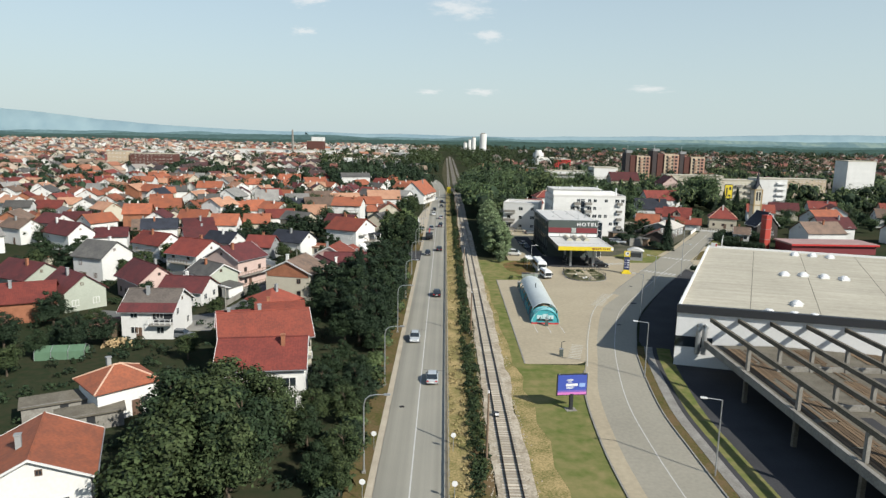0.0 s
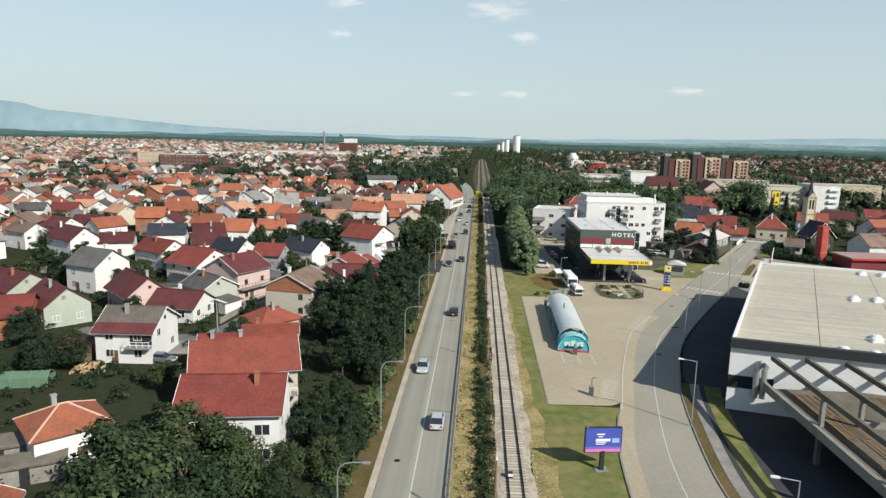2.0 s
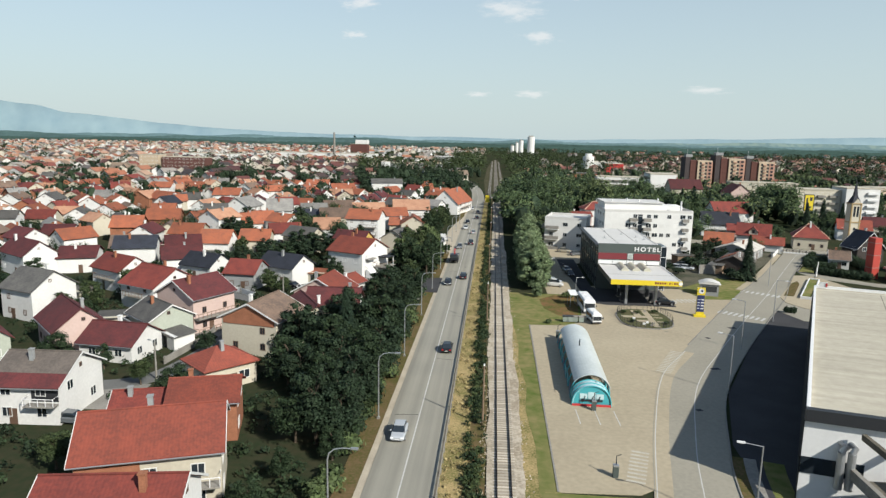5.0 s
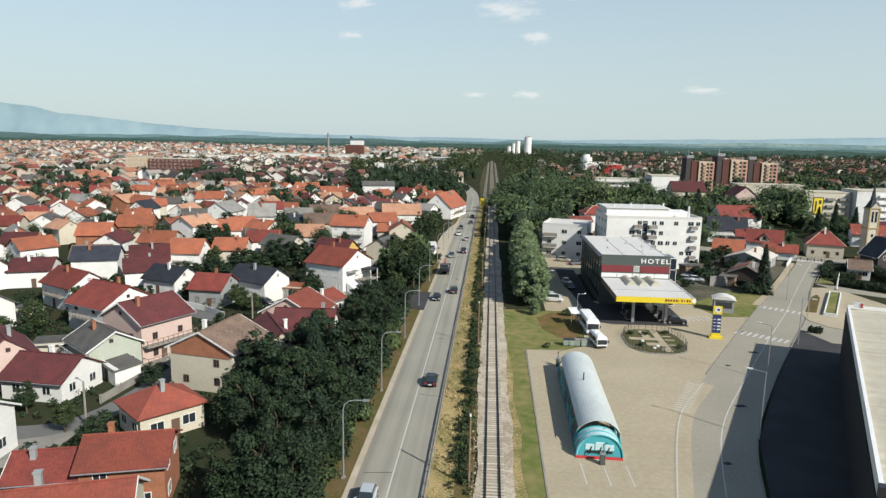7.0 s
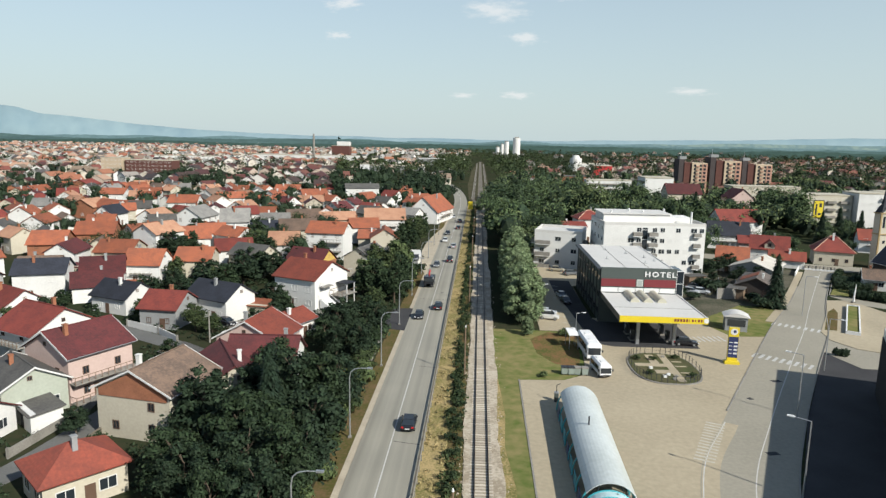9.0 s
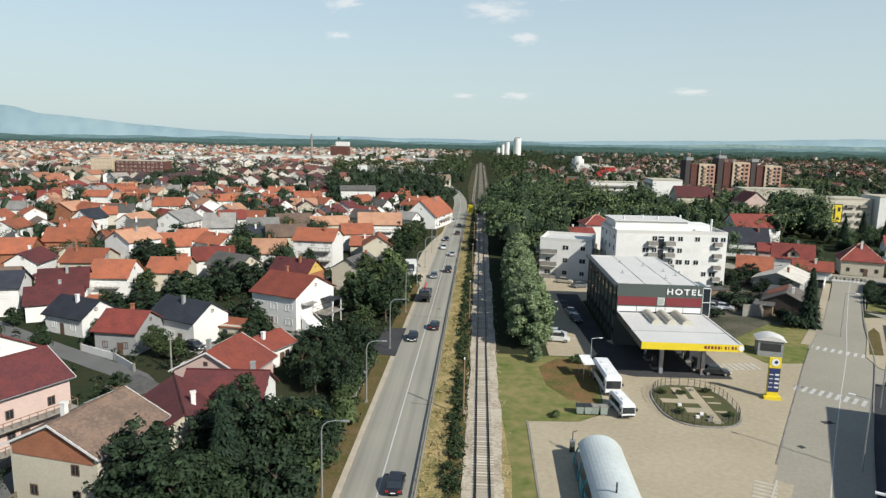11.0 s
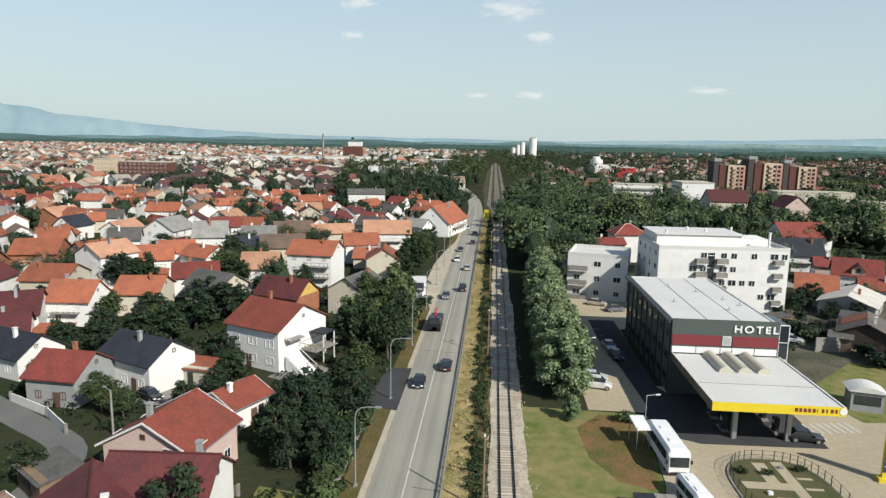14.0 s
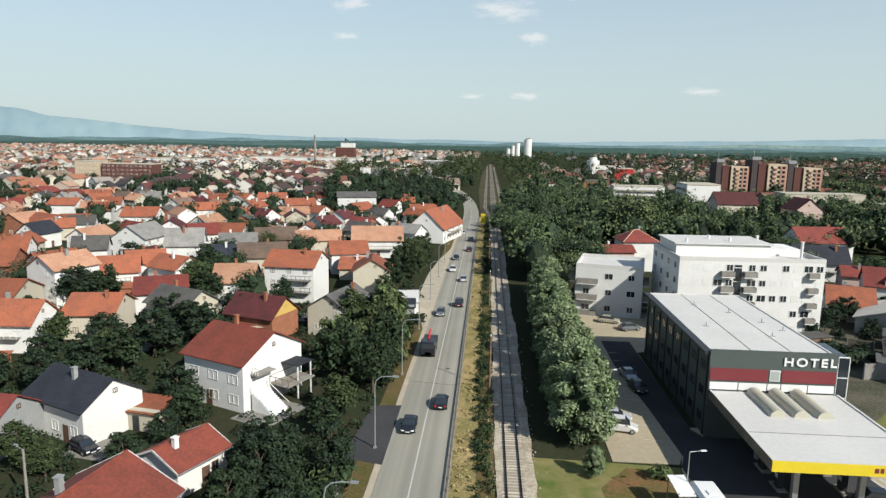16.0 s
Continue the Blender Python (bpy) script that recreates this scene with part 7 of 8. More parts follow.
# ---- larger buildings of the town ----
def slab_building(name, x0, x1, y, D, H, wall, label, floors, cols, roof=GREY_ROOF, turn=0):
    e = tagged(empty(name, x0, y, 0, turn), label, "building")
    W = x1 - x0
    if W < 60:
        PLACED.append((x0 + W / 2, y + D / 2, W / 2))
    Solid().box(0, W, 0, D, -0.2, H).make("wall", wall, e)
    Solid().box(-0.15, W + 0.15, -0.15, D + 0.15, H, H + 0.5).make("roof", roof, e)
    for fl in range(floors):
        for k in range(cols):
            put_window(e, "c", W * (k + 0.5) / cols, 0, (fl + 0.55) * H / floors, 0, False)
    return e


BROWN_B = mat("dark_brown_brick", (0.105, 0.045, 0.036), 0.9, 0.25, 0.4, 4.0, 0.1)
SHAFT = mat("dark_brown_render", (0.06, 0.05, 0.05), 0.9, 0.25, 0.3, 4.0, 0.1)
PINK_B = mat("pink_brown_render", (0.40, 0.23, 0.17), 0.9, 0.2, 0.3, 3.0, 0.05)
TAN_B = mat("tan_render", (0.45, 0.36, 0.26), 0.9, 0.2, 0.3, 3.0, 0.05)
for x0, x1, x2, top in ((145.0, 154.0, 165.0, 22.6), (167.5, 177.2, 189.0, 24.4), (190.5, 199.6, 211.0, 22.4)):
    e = tagged(empty("tower_block", x0, 560), "brown and tan high-rise apartment block, shadow side put into its dark core", "building", "brown high-rise blocks")
    # core and shaft browns are deepened to paint the tower's shadow side
    Solid().box((x1 - x0) * 0.42, x1 - x0, 1, 15, -0.2, top - 0.3).make("core", BROWN_B, e)
    Solid().box(0, (x1 - x0) * 0.42, 1.5, 14, -0.2, top + 2.0).make("lift_shaft", SHAFT, e)
    Solid().box(0.4, (x1 - x0) * 0.6, 2.5, 8, top + 2.0, top + 4.0).make("lift_house", WALL["grey"], e)
    Solid().tube([(2, 5, top + 4), (2, 5, top + 8)], 0.12, 5).make("aerial", STEEL, e)
    w = x2 - x1
    Solid().box(x1 - x0, x2 - x0, 0, 16, -0.2, top - 0.5).make("wing", TAN_B, e)
    Solid().box(x1 - x0 + w * 0.66, x2 - x0 + 0.1, -0.25, 14, -0.2, top - 1.4).make("side_wing", PINK_B, e)
    for fl in range(8):
        z = 1.6 + fl * (top - 1.5) / 8
        for q in (0.12, 0.5):
            Solid().box(x1 - x0 + w * q, x1 - x0 + w * (q + 0.13), -0.06, 0.02, z - 0.7, z + 0.9).make("window", GLASS, e)
        Solid().box(x1 - x0 + w * 0.74, x1 - x0 + w * 0.9, -0.32, -0.22, z - 0.7, z + 0.9).make("window", GLASS, e)
        Solid().box(x1 - x0 + w * 0.27, x1 - x0 + w * 0.48, -1.1, 0, z - 0.9, z - 0.1).make("balcony", PINK_B, e)
eb = slab_building("apartment_block", 91.2, 106.8, 440, 18, 16.4, WALL["white"], "plain white apartment block with a windowless end wall", 0, 0)
for fl in range(5):
    for k in range(4):
        Solid().box(-0.9, 0, 1.5 + 4.2 * k, 4.3 + 4.2 * k, 1.2 + 3.1 * fl, 2.2 + 3.1 * fl).make("balcony", CONCRETE, eb)
fb = slab_building("apartment_block", 72, 102, 520, 12, 10, WALL["white"], "low white flats with rows of balconies", 3, 9)
for fl in range(3):
    Solid().box(2, 28, -1.2, 0, 0.6 + 3.3 * fl, 1.5 + 3.3 * fl).make("balcony", CONCRETE, fb)
yb = slab_building("apartment_block", 146, 166.5, 372, 13, 13.8, WALL["cream"], "cream apartment block with grey balconies and a yellow poster", 4, 8)
for fl in range(4):
    for k in range(2):
        Solid().box(9.5 + 5.5 * k, 13.3 + 5.5 * k, -1.1, 0, fl * 3.3 + 0.5, fl * 3.3 + 1.6).make("balcony", CONCRETE, yb)
Solid().box(3.6, 8.4, -0.12, 0, 3.6, 11.8).make("poster_frame", DARK, yb)
Solid().box(4.0, 8.0, -0.2, -0.12, 4.0, 11.4).make("poster", YELLOW_P, yb)
for x0, x1, z0, z1 in ((4.6, 5.4, 5.2, 10.0), (6.2, 7.4, 8.6, 10.4), (5.9, 7.2, 5.0, 6.0)):
    Solid().box(x0, x1, -0.22, -0.2, z0, z1).make("poster_shape", DARK, yb)
Solid().box(-6, 0, 2, 12, -0.2, 12.4).make("end_wing", PINK_B, yb)
wb = slab_building("apartment_block", 167, 182.5, 368, 14, 15.2, WALL["white"], "white apartment block with recessed balconies", 5, 4)
for fl in range(5):
    Solid().box(9.5, 14.5, -1.2, 0, 0.4 + 3.04 * fl, 1.4 + 3.04 * fl).make("balcony", WHITE_P, wb)
slab_building("apartment_block", 249, 267, 424, 14, 24.5, WALL["white"], "tall white apartment block with rows of windows", 8, 6)
slab_building("apartment_block", 150, 190, 470, 13, 11, WALL["cream"], "long pale flats with a flat roof", 3, 10)
slab_building("apartment_block", 214, 240, 430, 13, 12, TAN_B, "tan apartment block with rows of windows", 5, 10)
slab_building("apartment_block", -303, -286, 580, 14, 16, TAN_B, "tan gabled apartment block", 5, 5)
slab_building("apartment_block", -284, -246, 582, 14, 14.5, BROWN_B, "long dark brown apartment block", 5, 11)
slab_building("factory_building", 112, 158, 900, 20, 9, WALL["white"], "long white flat factory building", 0, 0)
slab_building("red_building", 125, 144, 800, 14, 10, RED_P, "bright red store building", 0, 0)
mill = slab_building("factory_building", -279, -246, 1300, 20, 20, BROWN_B, "dark mill building with a white upper storey", 0, 0)
Solid().box(10, 33, -0.2, 18, 20.5, 28).make("upper_storey", WALL["white"], mill)
slab_building("factory_building", -330, -180, 1010, 40, 9, WALL["white"], "wide white flat factory hall among roofs", 0, 0)
slab_building("factory_building", -420, -345, 900, 30, 8, WALL["white"], "wide pale flat factory hall", 0, 0)
slab_building("factory_building", -120, -60, 760, 18, 7, WALL["grey"], "grey flat-roofed depot among trees", 0, 0, GREY_ROOF)
slab_building("factory_building", -88, -50, 985, 24, 8.5, WALL["grey"], "long pale grey warehouse among dark trees", 0, 0, WHITE_ROOF)
slab_building("factory_building", -44, -32, 660, 26, 5, WALL["white"], "small workshop with a white roof among trees", 0, 0, WHITE_ROOF, -6)
slab_building("factory_building", 30, 96, 640, 16, 6, WALL["brick"], "low brick depot beside the tracks", 0, 0, ROOF["slate"])
slab_building("station_house", 26, 44, 560, 10, 8, WALL["white"], "white station house with a dark roof", 2, 5, ROOF["maroon"])
slab_building("white_screen", -107, -99, 650, 2, 12.3, WHITE_P, "white building end above dark trees", 0, 0)
st = tagged(empty("factory_chimney", -237, 1000), "tall slim pale factory chimney", "chimney")
Solid().tube([(0, 0, 0), (0, 0, 40)], [2.0, 1.2], 12).make("shaft", CONCRETE, st)
tk = tagged(empty("white_silo_tower", 118.5, 900), "broad white round water tower", "tower")
Solid().tube([(0, 0, 0), (0, 0, 15.5)], 7.2, 20).make("drum", WALL["white"], tk)
Solid().tube([(0, 0, 15.5), (0, 0, 19)], [4.6, 4.2], 16).make("cap", WALL["white"], tk)
for x0, x1, h in ((30.4, 38, 22), (40, 46.5, 28), (47.6, 56.5, 33), (64.5, 79, 41)):
    e = tagged(empty("grain_silo", (x0 + x1) / 2, 1400), "tall pale concrete grain silo", "silo", "grain silos")
    Solid().tube([(0, 0, 0), (0, 0, h)], (x1 - x0) / 2, 16).make("drum", WALL["white"], e)
    Solid().box(-(x1 - x0) * 0.3, (x1 - x0) * 0.3, -2, 2, h, h + 2).make("head_house", CONCRETE, e)

# ---- clouds ----
CLOUD = bpy.data.materials.new("cloud")
CLOUD.use_nodes = True
cn, cl = CLOUD.node_tree.nodes, CLOUD.node_tree.links
ctc, cno, cgr = cn.new("ShaderNodeTexCoord"), cn.new("ShaderNodeTexNoise"), cn.new("ShaderNodeTexGradient")
cgr.gradient_type = 'SPHERICAL'
cno.inputs["Scale"].default_value, cno.inputs["Detail"].default_value, cno.inputs["Roughness"].default_value = 2.3, 7, 0.62
cob = cn.new("ShaderNodeObjectInfo")
cad = cn.new("ShaderNodeVectorMath")
cl.new(ctc.outputs["Object"], cad.inputs[0])
cl.new(cob.outputs["Location"], cad.inputs[1])
cl.new(cad.outputs[0], cno.inputs["Vector"])
cl.new(ctc.outputs["Object"], cgr.inputs["Vector"])
cmu = cn.new("ShaderNodeMath")
cmu.operation = 'MULTIPLY_ADD'
cl.new(cno.outputs["Fac"], cmu.inputs[0])
cmu.inputs[1].default_value = 1.7
cmu.inputs[2].default_value = -1.12
csu = cn.new("ShaderNodeMath")
cl.new(cmu.outputs[0], csu.inputs[0])
cl.new(cgr.outputs["Fac"], csu.inputs[1])
cmr = cn.new("ShaderNodeMapRange")
cmr.interpolation_type = 'SMOOTHSTEP'
cmr.inputs["From Min"].default_value, cmr.inputs["From Max"].default_value, cmr.inputs["To Max"].default_value = 0.05, 0.75, 0.62
cl.new(csu.outputs[0], cmr.inputs["Value"])
cem, ctr, cmx = cn.new("ShaderNodeEmission"), cn.new("ShaderNodeBsdfTransparent"), cn.new("ShaderNodeMixShader")
cem.inputs["Color"].default_value, cem.inputs["Strength"].default_value = (0.90, 0.89, 0.88, 1), 0.72
cl.new(cmr.outputs[0], cmx.inputs[0])
cl.new(ctr.outputs[0], cmx.inputs[1])
cl.new(cem.outputs[0], cmx.inputs[2])
cl.new(cmx.outputs[0], cn["Material Output"].inputs["Surface"])
for x, z, w, h in ((83, 876, 760, 250), (275, 708, 430, 170), (-936, 915, 480, 150), (-975, 712, 300, 100), (234, 337, 380, 95), (1369, 378, 520, 90), (-126, 330, 300, 70), (560, 980, 420, 130)):
    c = mesh_object("backdrop", [(-1, 0, -1), (1, 0, -1), (1, 0, 1), (-1, 0, 1)], [(0, 1, 2, 3)], CLOUD)
    c.location, c.scale = (x, 4600, z), (w / 2, 1, h / 2)
    tagged(c, "small soft white summer cloud far off", "cloud", kind="structure")

# ---- planting ----
MASS = {0: [], 1: [], 2: [], 3: []}


def grove(x0, x1, y0, y1, n, h0, h1, kinds, seed, wide=1.0, joined=False):
    r = random.Random(seed)
    got = []
    for k in range(n * 12):
        x, y = r.uniform(x0, x1), r.uniform(y0, y1)
        if len(got) >= n:
            break
        if y < 300 and 0.5 * y - 68 < x < 0.5 * y - 14 and x > 40:
            continue
        if joined and (24 < x < 66 and 262 < y < 318 or 13 < x < 36 and 308 < y < 376 or 95 < x < 195 and 215 < y < 368):
            continue
        if all((x - a) ** 2 + (y - b) ** 2 > 5.5 for a, b in got) and all(abs(x - a) > q * 0.9 + 1 or abs(y - b) > q * 0.9 + 1 for a, b, q in PLACED):
            got.append((x, y))
            if joined:
                MASS[r.choice((0, 1, 2))].append((x, y, r.uniform(h0, h1)))
            else:
                plant(TREES[r.choice(kinds)], x, y, r.uniform(h0, h1), wide * r.uniform(0.85, 1.15))


grove(-24, -17.3, 62, 108, 17, 3.2, 5.8, (0, 2, 1), 1)
grove(-36.5, -26.5, 57, 74, 10, 9.0, 11.6, (1, 0, 1), 2, 1.2)
grove(-28, -17.5, 108, 151, 24, 6, 10.5, (2, 0, 2), 3)
grove(-20, -17.6, 152, 165, 4, 2.5, 4, (1, 0), 31)
sheet("lawn", [(-25.6, 155), (-18.6, 155), (-18.4, 164.5), (-25.6, 166)], 0.02, GRASS, 0.1, "bright green garden lawn behind a hedge", "lawn")
grove(-25, -18.6, 168, 186, 7, 5, 8, (0, 2), 4)
grove(-27, -18.2, 206, 242, 16, 6.5, 10, (1, 0, 3), 5)
grove(-30, -20, 255, 330, 14, 5, 9, (1, 0), 6)
for k in range(15):
    plant(ROW_TREES[k % 3], 8.4 + 0.5 * math.sin(k * 2.1) + 0.012 * k * k, 194.6 + 5.6 * k, 9.8 + 0.8 * math.sin(k * 1.7), 1.16)
grove(5, 36, 286, 430, 22, 7, 17, (0, 2, 1), 7, 1.0, True)
grove(38, 80, 350, 430, 15, 10, 19, (0, 2, 1), 8, 1.0, True)
grove(-110, -45, 100, 250, 46, 4, 7.5, (0, 2, 1), 9, 1.1)
grove(-180, -110, 180, 330, 40, 4, 7.5, (0, 2, 1), 10, 1.1, True)
grove(-110, -40, 250, 400, 36, 5, 9, (0, 1, 2), 11, 1.1, True)
grove(70, 180, 230, 400, 34, 6, 11, (0, 1, 2), 12, 1.0, True)
for x, y, h, w, k in ((-88, 247, 9.5, 1.35, 2), (-84, 251, 8.5, 1.2, 0), (-65.9, 256, 9, 1.25, 1), (-62, 252, 8, 1.2, 0), (-60, 231, 8, 1.3, 2), (-55, 228.5, 7.5, 1.3, 0), (-49, 235.5, 8, 1.3, 2), (-46, 221, 7, 1.3, 0), (-56.6, 218.5, 8.5, 1.35, 2), (-58, 211.5, 7.5, 1.2, 0),
                      (-51.5, 225, 8, 1.25, 2), (-43, 198.5, 6.5, 1.25, 2), (-39.5, 193.5, 5.5, 1.2, 0), (-95, 281, 9, 1.2, 2), (-74, 279, 9, 1.2, 0), (-24, 304, 8, 1.2, 1), (-32.5, 139.5, 9.5, 1.25, 2), (-28, 146, 9, 1.1, 2), (-30.5, 127, 8, 1.3, 0), (-27, 134, 9.5, 1.2, 2),
                      (-28.5, 154, 8.5, 1.1, 0), (-26.5, 174, 6, 1.2, 0), (-24.5, 181, 8, 1.2, 2), (-27.5, 184, 6, 1.2, 2), (-22.5, 193, 5.5, 1.2, 0), (-22, 199.5, 6, 1.1, 1), (-39.5, 188, 5, 1.2, 2), (-41, 182, 5, 1.2, 0), (-72, 143, 6, 1.2, 2), (-66, 128, 6.5, 1.2, 0),
                      (-78, 117, 7, 1.2, 2), (-84, 106, 7, 1.2, 0), (-90, 113, 7.5, 1.2, 2), (-102, 128, 8, 1.2, 2), (-110, 140, 8, 1.2, 0), (-70, 92, 5, 1.2, 1), (-64, 150, 6, 1.2, 2), (-43, 118, 6, 1.2, 0), (-48, 139, 4, 1.2, 2), (-100, 160, 8, 1.3, 2), (-112, 170, 8, 1.3, 0)):
    plant(TREES[k], x, y, h, w)
for k, (x, y, h) in enumerate(((74, 340, 13), (79, 346, 15), (84, 342, 12), (89, 350, 14), (94, 343, 12), (124, 352, 15), (129, 356, 18), (134, 352, 19), (129, 346, 14), (104, 300, 6), (101, 305, 7), (106, 294, 5), (97, 276, 5), (122, 290, 6), (158, 430, 14), (153, 424, 12),
                               (146, 270, 6), (154, 262, 6), (131, 270, 6), (128, 246, 5))):
    MASS[(2, 0, 2, 1)[k % 4]].append((x, y, h))
MASS[3] += [(48, 352, 19), (44.5, 357, 17), (52, 362, 16), (17, 284, 9), (20, 290, 8), (13, 287, 8.5), (70, 352, 12), (140, 262, 6), (84, 262, 5)]
low_rng = random.Random(19)
for k in range(90):
    x, y = low_rng.uniform(120, 262), low_rng.uniform(262, 402)
    if all(math.hypot(x - a, y - b) > q * 0.75 + 2.5 for a, b, q in PLACED) and x < 0.72 * y:
        MASS[low_rng.choice((0, 2, 2, 1))].append((x, y, low_rng.uniform(4.5, 8.0)))
for x, y, h in ((-60, 199, 6.5), (-65, 203, 6), (-54, 200, 5.5), (-62, 209, 7), (-70, 211, 6), (-57, 193, 4.5), (-72, 204, 5), (-64, 219, 6.5), (-68, 224, 6)):
    plant(TREES[2 if h > 5.8 else 0], x, y, h, 1.3)
for x, y, h in ((125.9, 316.3, 12), (133.6, 319.4, 13.5), (138.9, 314.7, 12.5), (84, 346, 14.5), (90, 349, 15.5), (96.5, 347, 13.5), (65.2, 214, 11.8), (-27.2, 149, 9), (-25.5, 142, 11)):
    plant(rnd.choice(FIRS), x, y, h, 1.0)


def scatter(name, spots, leaf, per, size, label, flat=0.0):
    """Low growth joined into one mesh: spots with their radius and height."""
    rng = np.random.default_rng(len(spots))
    return tagged(quads(name, leaf_cloud(rng, [(x, y, h * 0.45, r, r, h * 0.6) for x, y, r, h in spots], per * len(spots), size, flat, 0.8), leaf), label, "plants", kind="stuff")


sc_rng = random.Random(41)
scrub = [[], []]
for k in range(2300):
    y = 55 + 365 * sc_rng.random() ** 1.2
    x = -3.3 + 0.62 * sc_rng.gauss(0, 1)
    if not -4.6 < x < -2.15 or noise.noise((x * 0.5, y * 0.16, 3)) < -0.28:
        continue
    r = sc_rng.uniform(0.2, 0.6)
    scrub[k % 2].append((x, y, r, r * sc_rng.uniform(0.9, 1.9)))
scatter("scrub", scrub[0], LEAF[0], 26, 0.15, "dense dark green scrub beside the railway")
scatter("scrub", scrub[1], LEAF[1], 26, 0.15, "dense olive green scrub beside the railway")
STRAW = foliage("dry_straw", (0.34, 0.27, 0.135), (0.24, 0.2, 0.09), 0.3)
straw = []
for k in range(1300):
    y = 55 + 300 * sc_rng.random() ** 1.3
    x = sc_rng.uniform(-6.5, -4.2)
    if noise.noise((x * 0.4, y * 0.2, 9)) > -0.15:
        straw.append((x, y, sc_rng.uniform(0.15, 0.4), sc_rng.uniform(0.15, 0.4)))
scatter("dry_grass", straw, STRAW, 12, 0.11, "yellow dry grass tufts along the railway")
weeds = [[], []]
for k in range(2600):
    y = 58 + 210 * sc_rng.random()
    x = sc_rng.uniform(-105, -18)
    if any(abs(x - a) < q + 0.5 and abs(y - b) < q + 0.5 for a, b, q in PLACED) or any((x - a) ** 2 + (y - b) ** 2 < 14 for a, b in LANE):
        continue
    r = sc_rng.uniform(0.4, 1.3)
    weeds[k % 2].append((x, y, r, sc_rng.uniform(0.4, 1.6)))
scatter("garden_plants", weeds[0], LEAF[2], 30, 0.24, "low dark shrubs and vegetables in the gardens")
scatter("garden_plants", weeds[1], LEAF[0], 30, 0.24, "low green shrubs and hedges in the gardens")
for k in range(60):
    plant(rnd.choice(BUSHES), -17.8 + rnd.uniform(-0.8, 0.5), 60 + k * 3.1 + rnd.uniform(-1, 1), rnd.uniform(1.2, 2.6), 1.0) if not 184 < 60 + k * 3.1 < 206 else None
plant(ROW_TREES[1], 8.6, 186.2, 3.6, 0.95)
for x, y, h in ((15.3, 186.4, 1.5), (9.6, 165, 0.9)):
    plant(BUSHES[2], x, y, h)
far_rng = random.Random(77)


def far_house_mesh(spots, name, label, roof, wall=None):
    """Plain walls and gable roofs of distant houses, joined."""
    s = Solid()
    for x, y, L, W, turn, eave, ridge in spots:
        m = Matrix.Translation((x, y, 0)) @ Matrix.Rotation(radians(turn), 4, 'Z')
        hl, hw = L / 2, W / 2
        s.slot = 0
        v = [m @ Vector((sx * hl, a, b)) for sx in (-1, 1) for a, b in ((-hw, 0), (hw, 0), (hw, eave), (0, ridge), (-hw, eave))]
        s.add(v, [(4, 3, 2, 1, 0), (5, 6, 7, 8, 9), (0, 1, 6, 5), (1, 2, 7, 6), (4, 0, 5, 9)])
        s.slot = 1
        dr = (ridge - eave) / hw * 0.5
        v = [m @ Vector((sx * (hl + 0.4), a, b)) for sx in (-1, 1) for a, b in ((-hw - 0.5, eave - dr + 0.1), (0, ridge + 0.12), (hw + 0.5, eave - dr + 0.1))]
        s.add(v, [(0, 3, 4, 1), (1, 4, 5, 2)])
    return tagged(s.make(name, [wall or FAR_WALL, roof]), label, "houses", kind="stuff")


def picker(name, stops, rough=0.8):
    """A material that takes one of several colours for each separate piece."""
    m = mat(name, (0.5, 0.5, 0.5), rough, 0.2, 0.3, 2.0, 0.0)
    n, l = m.node_tree.nodes, m.node_tree.links
    geo, ramp = n.new("ShaderNodeNewGeometry"), n.new("ShaderNodeValToRGB")
    ramp.color_ramp.interpolation = 'CONSTANT'
    while len(ramp.color_ramp.elements) < len(stops):
        ramp.color_ramp.elements.new(0.5)
    for k, c in enumerate(stops):
        ramp.color_ramp.elements[k].position, ramp.color_ramp.elements[k].color = k / len(stops), (*c, 1)
    l.new(geo.outputs["Random Per Island"], ramp.inputs[0])
    l.new(ramp.outputs[0], n["Principled BSDF"].inputs["Base Color"])
    return m


FAR_WALL = picker("far_house_walls", [(0.52, 0.50, 0.47), (0.45, 0.41, 0.34), (0.54, 0.53, 0.51), (0.37, 0.30, 0.25), (0.49, 0.45, 0.39), (0.33, 0.33, 0.32)])
# roof colours muted so that distance haze is put into them
FAR_ROOF = picker("far_house_roofs", [(0.26, 0.115, 0.07), (0.33, 0.2, 0.14), (0.16, 0.055, 0.043), (0.29, 0.16, 0.105), (0.10, 0.045, 0.04), (0.18, 0.135, 0.1), (0.09, 0.08, 0.076), (0.22, 0.2, 0.18), (0.34, 0.22, 0.155), (0.25, 0.1, 0.06)])
FAR_RUST = picker("far_rust_roofs", [(0.2, 0.085, 0.06), (0.25, 0.13, 0.09), (0.15, 0.06, 0.05), (0.22, 0.14, 0.1), (0.12, 0.055, 0.045)])
FAR_DIM_WALL = picker("far_dim_walls", [(0.3, 0.25, 0.21), (0.44, 0.4, 0.34), (0.25, 0.18, 0.15), (0.2, 0.19, 0.18)])
# roof colours darkened to paint a cloud's shadow over one zone
FAR_CLOUD_SHADE = picker("far_cloud_shade_roofs", [(0.06, 0.028, 0.028), (0.09, 0.034, 0.03), (0.045, 0.036, 0.036), (0.13, 0.055, 0.042), (0.07, 0.03, 0.034), (0.05, 0.032, 0.03)])


def free(x, y, gap):
    if -30 < x < 24 and y < 1500 or (24 <= x < 75 and y < 300):
        return False
    return all((x - a) ** 2 + (y - b) ** 2 > (gap + r * 0.8) ** 2 for a, b, r in PLACED)


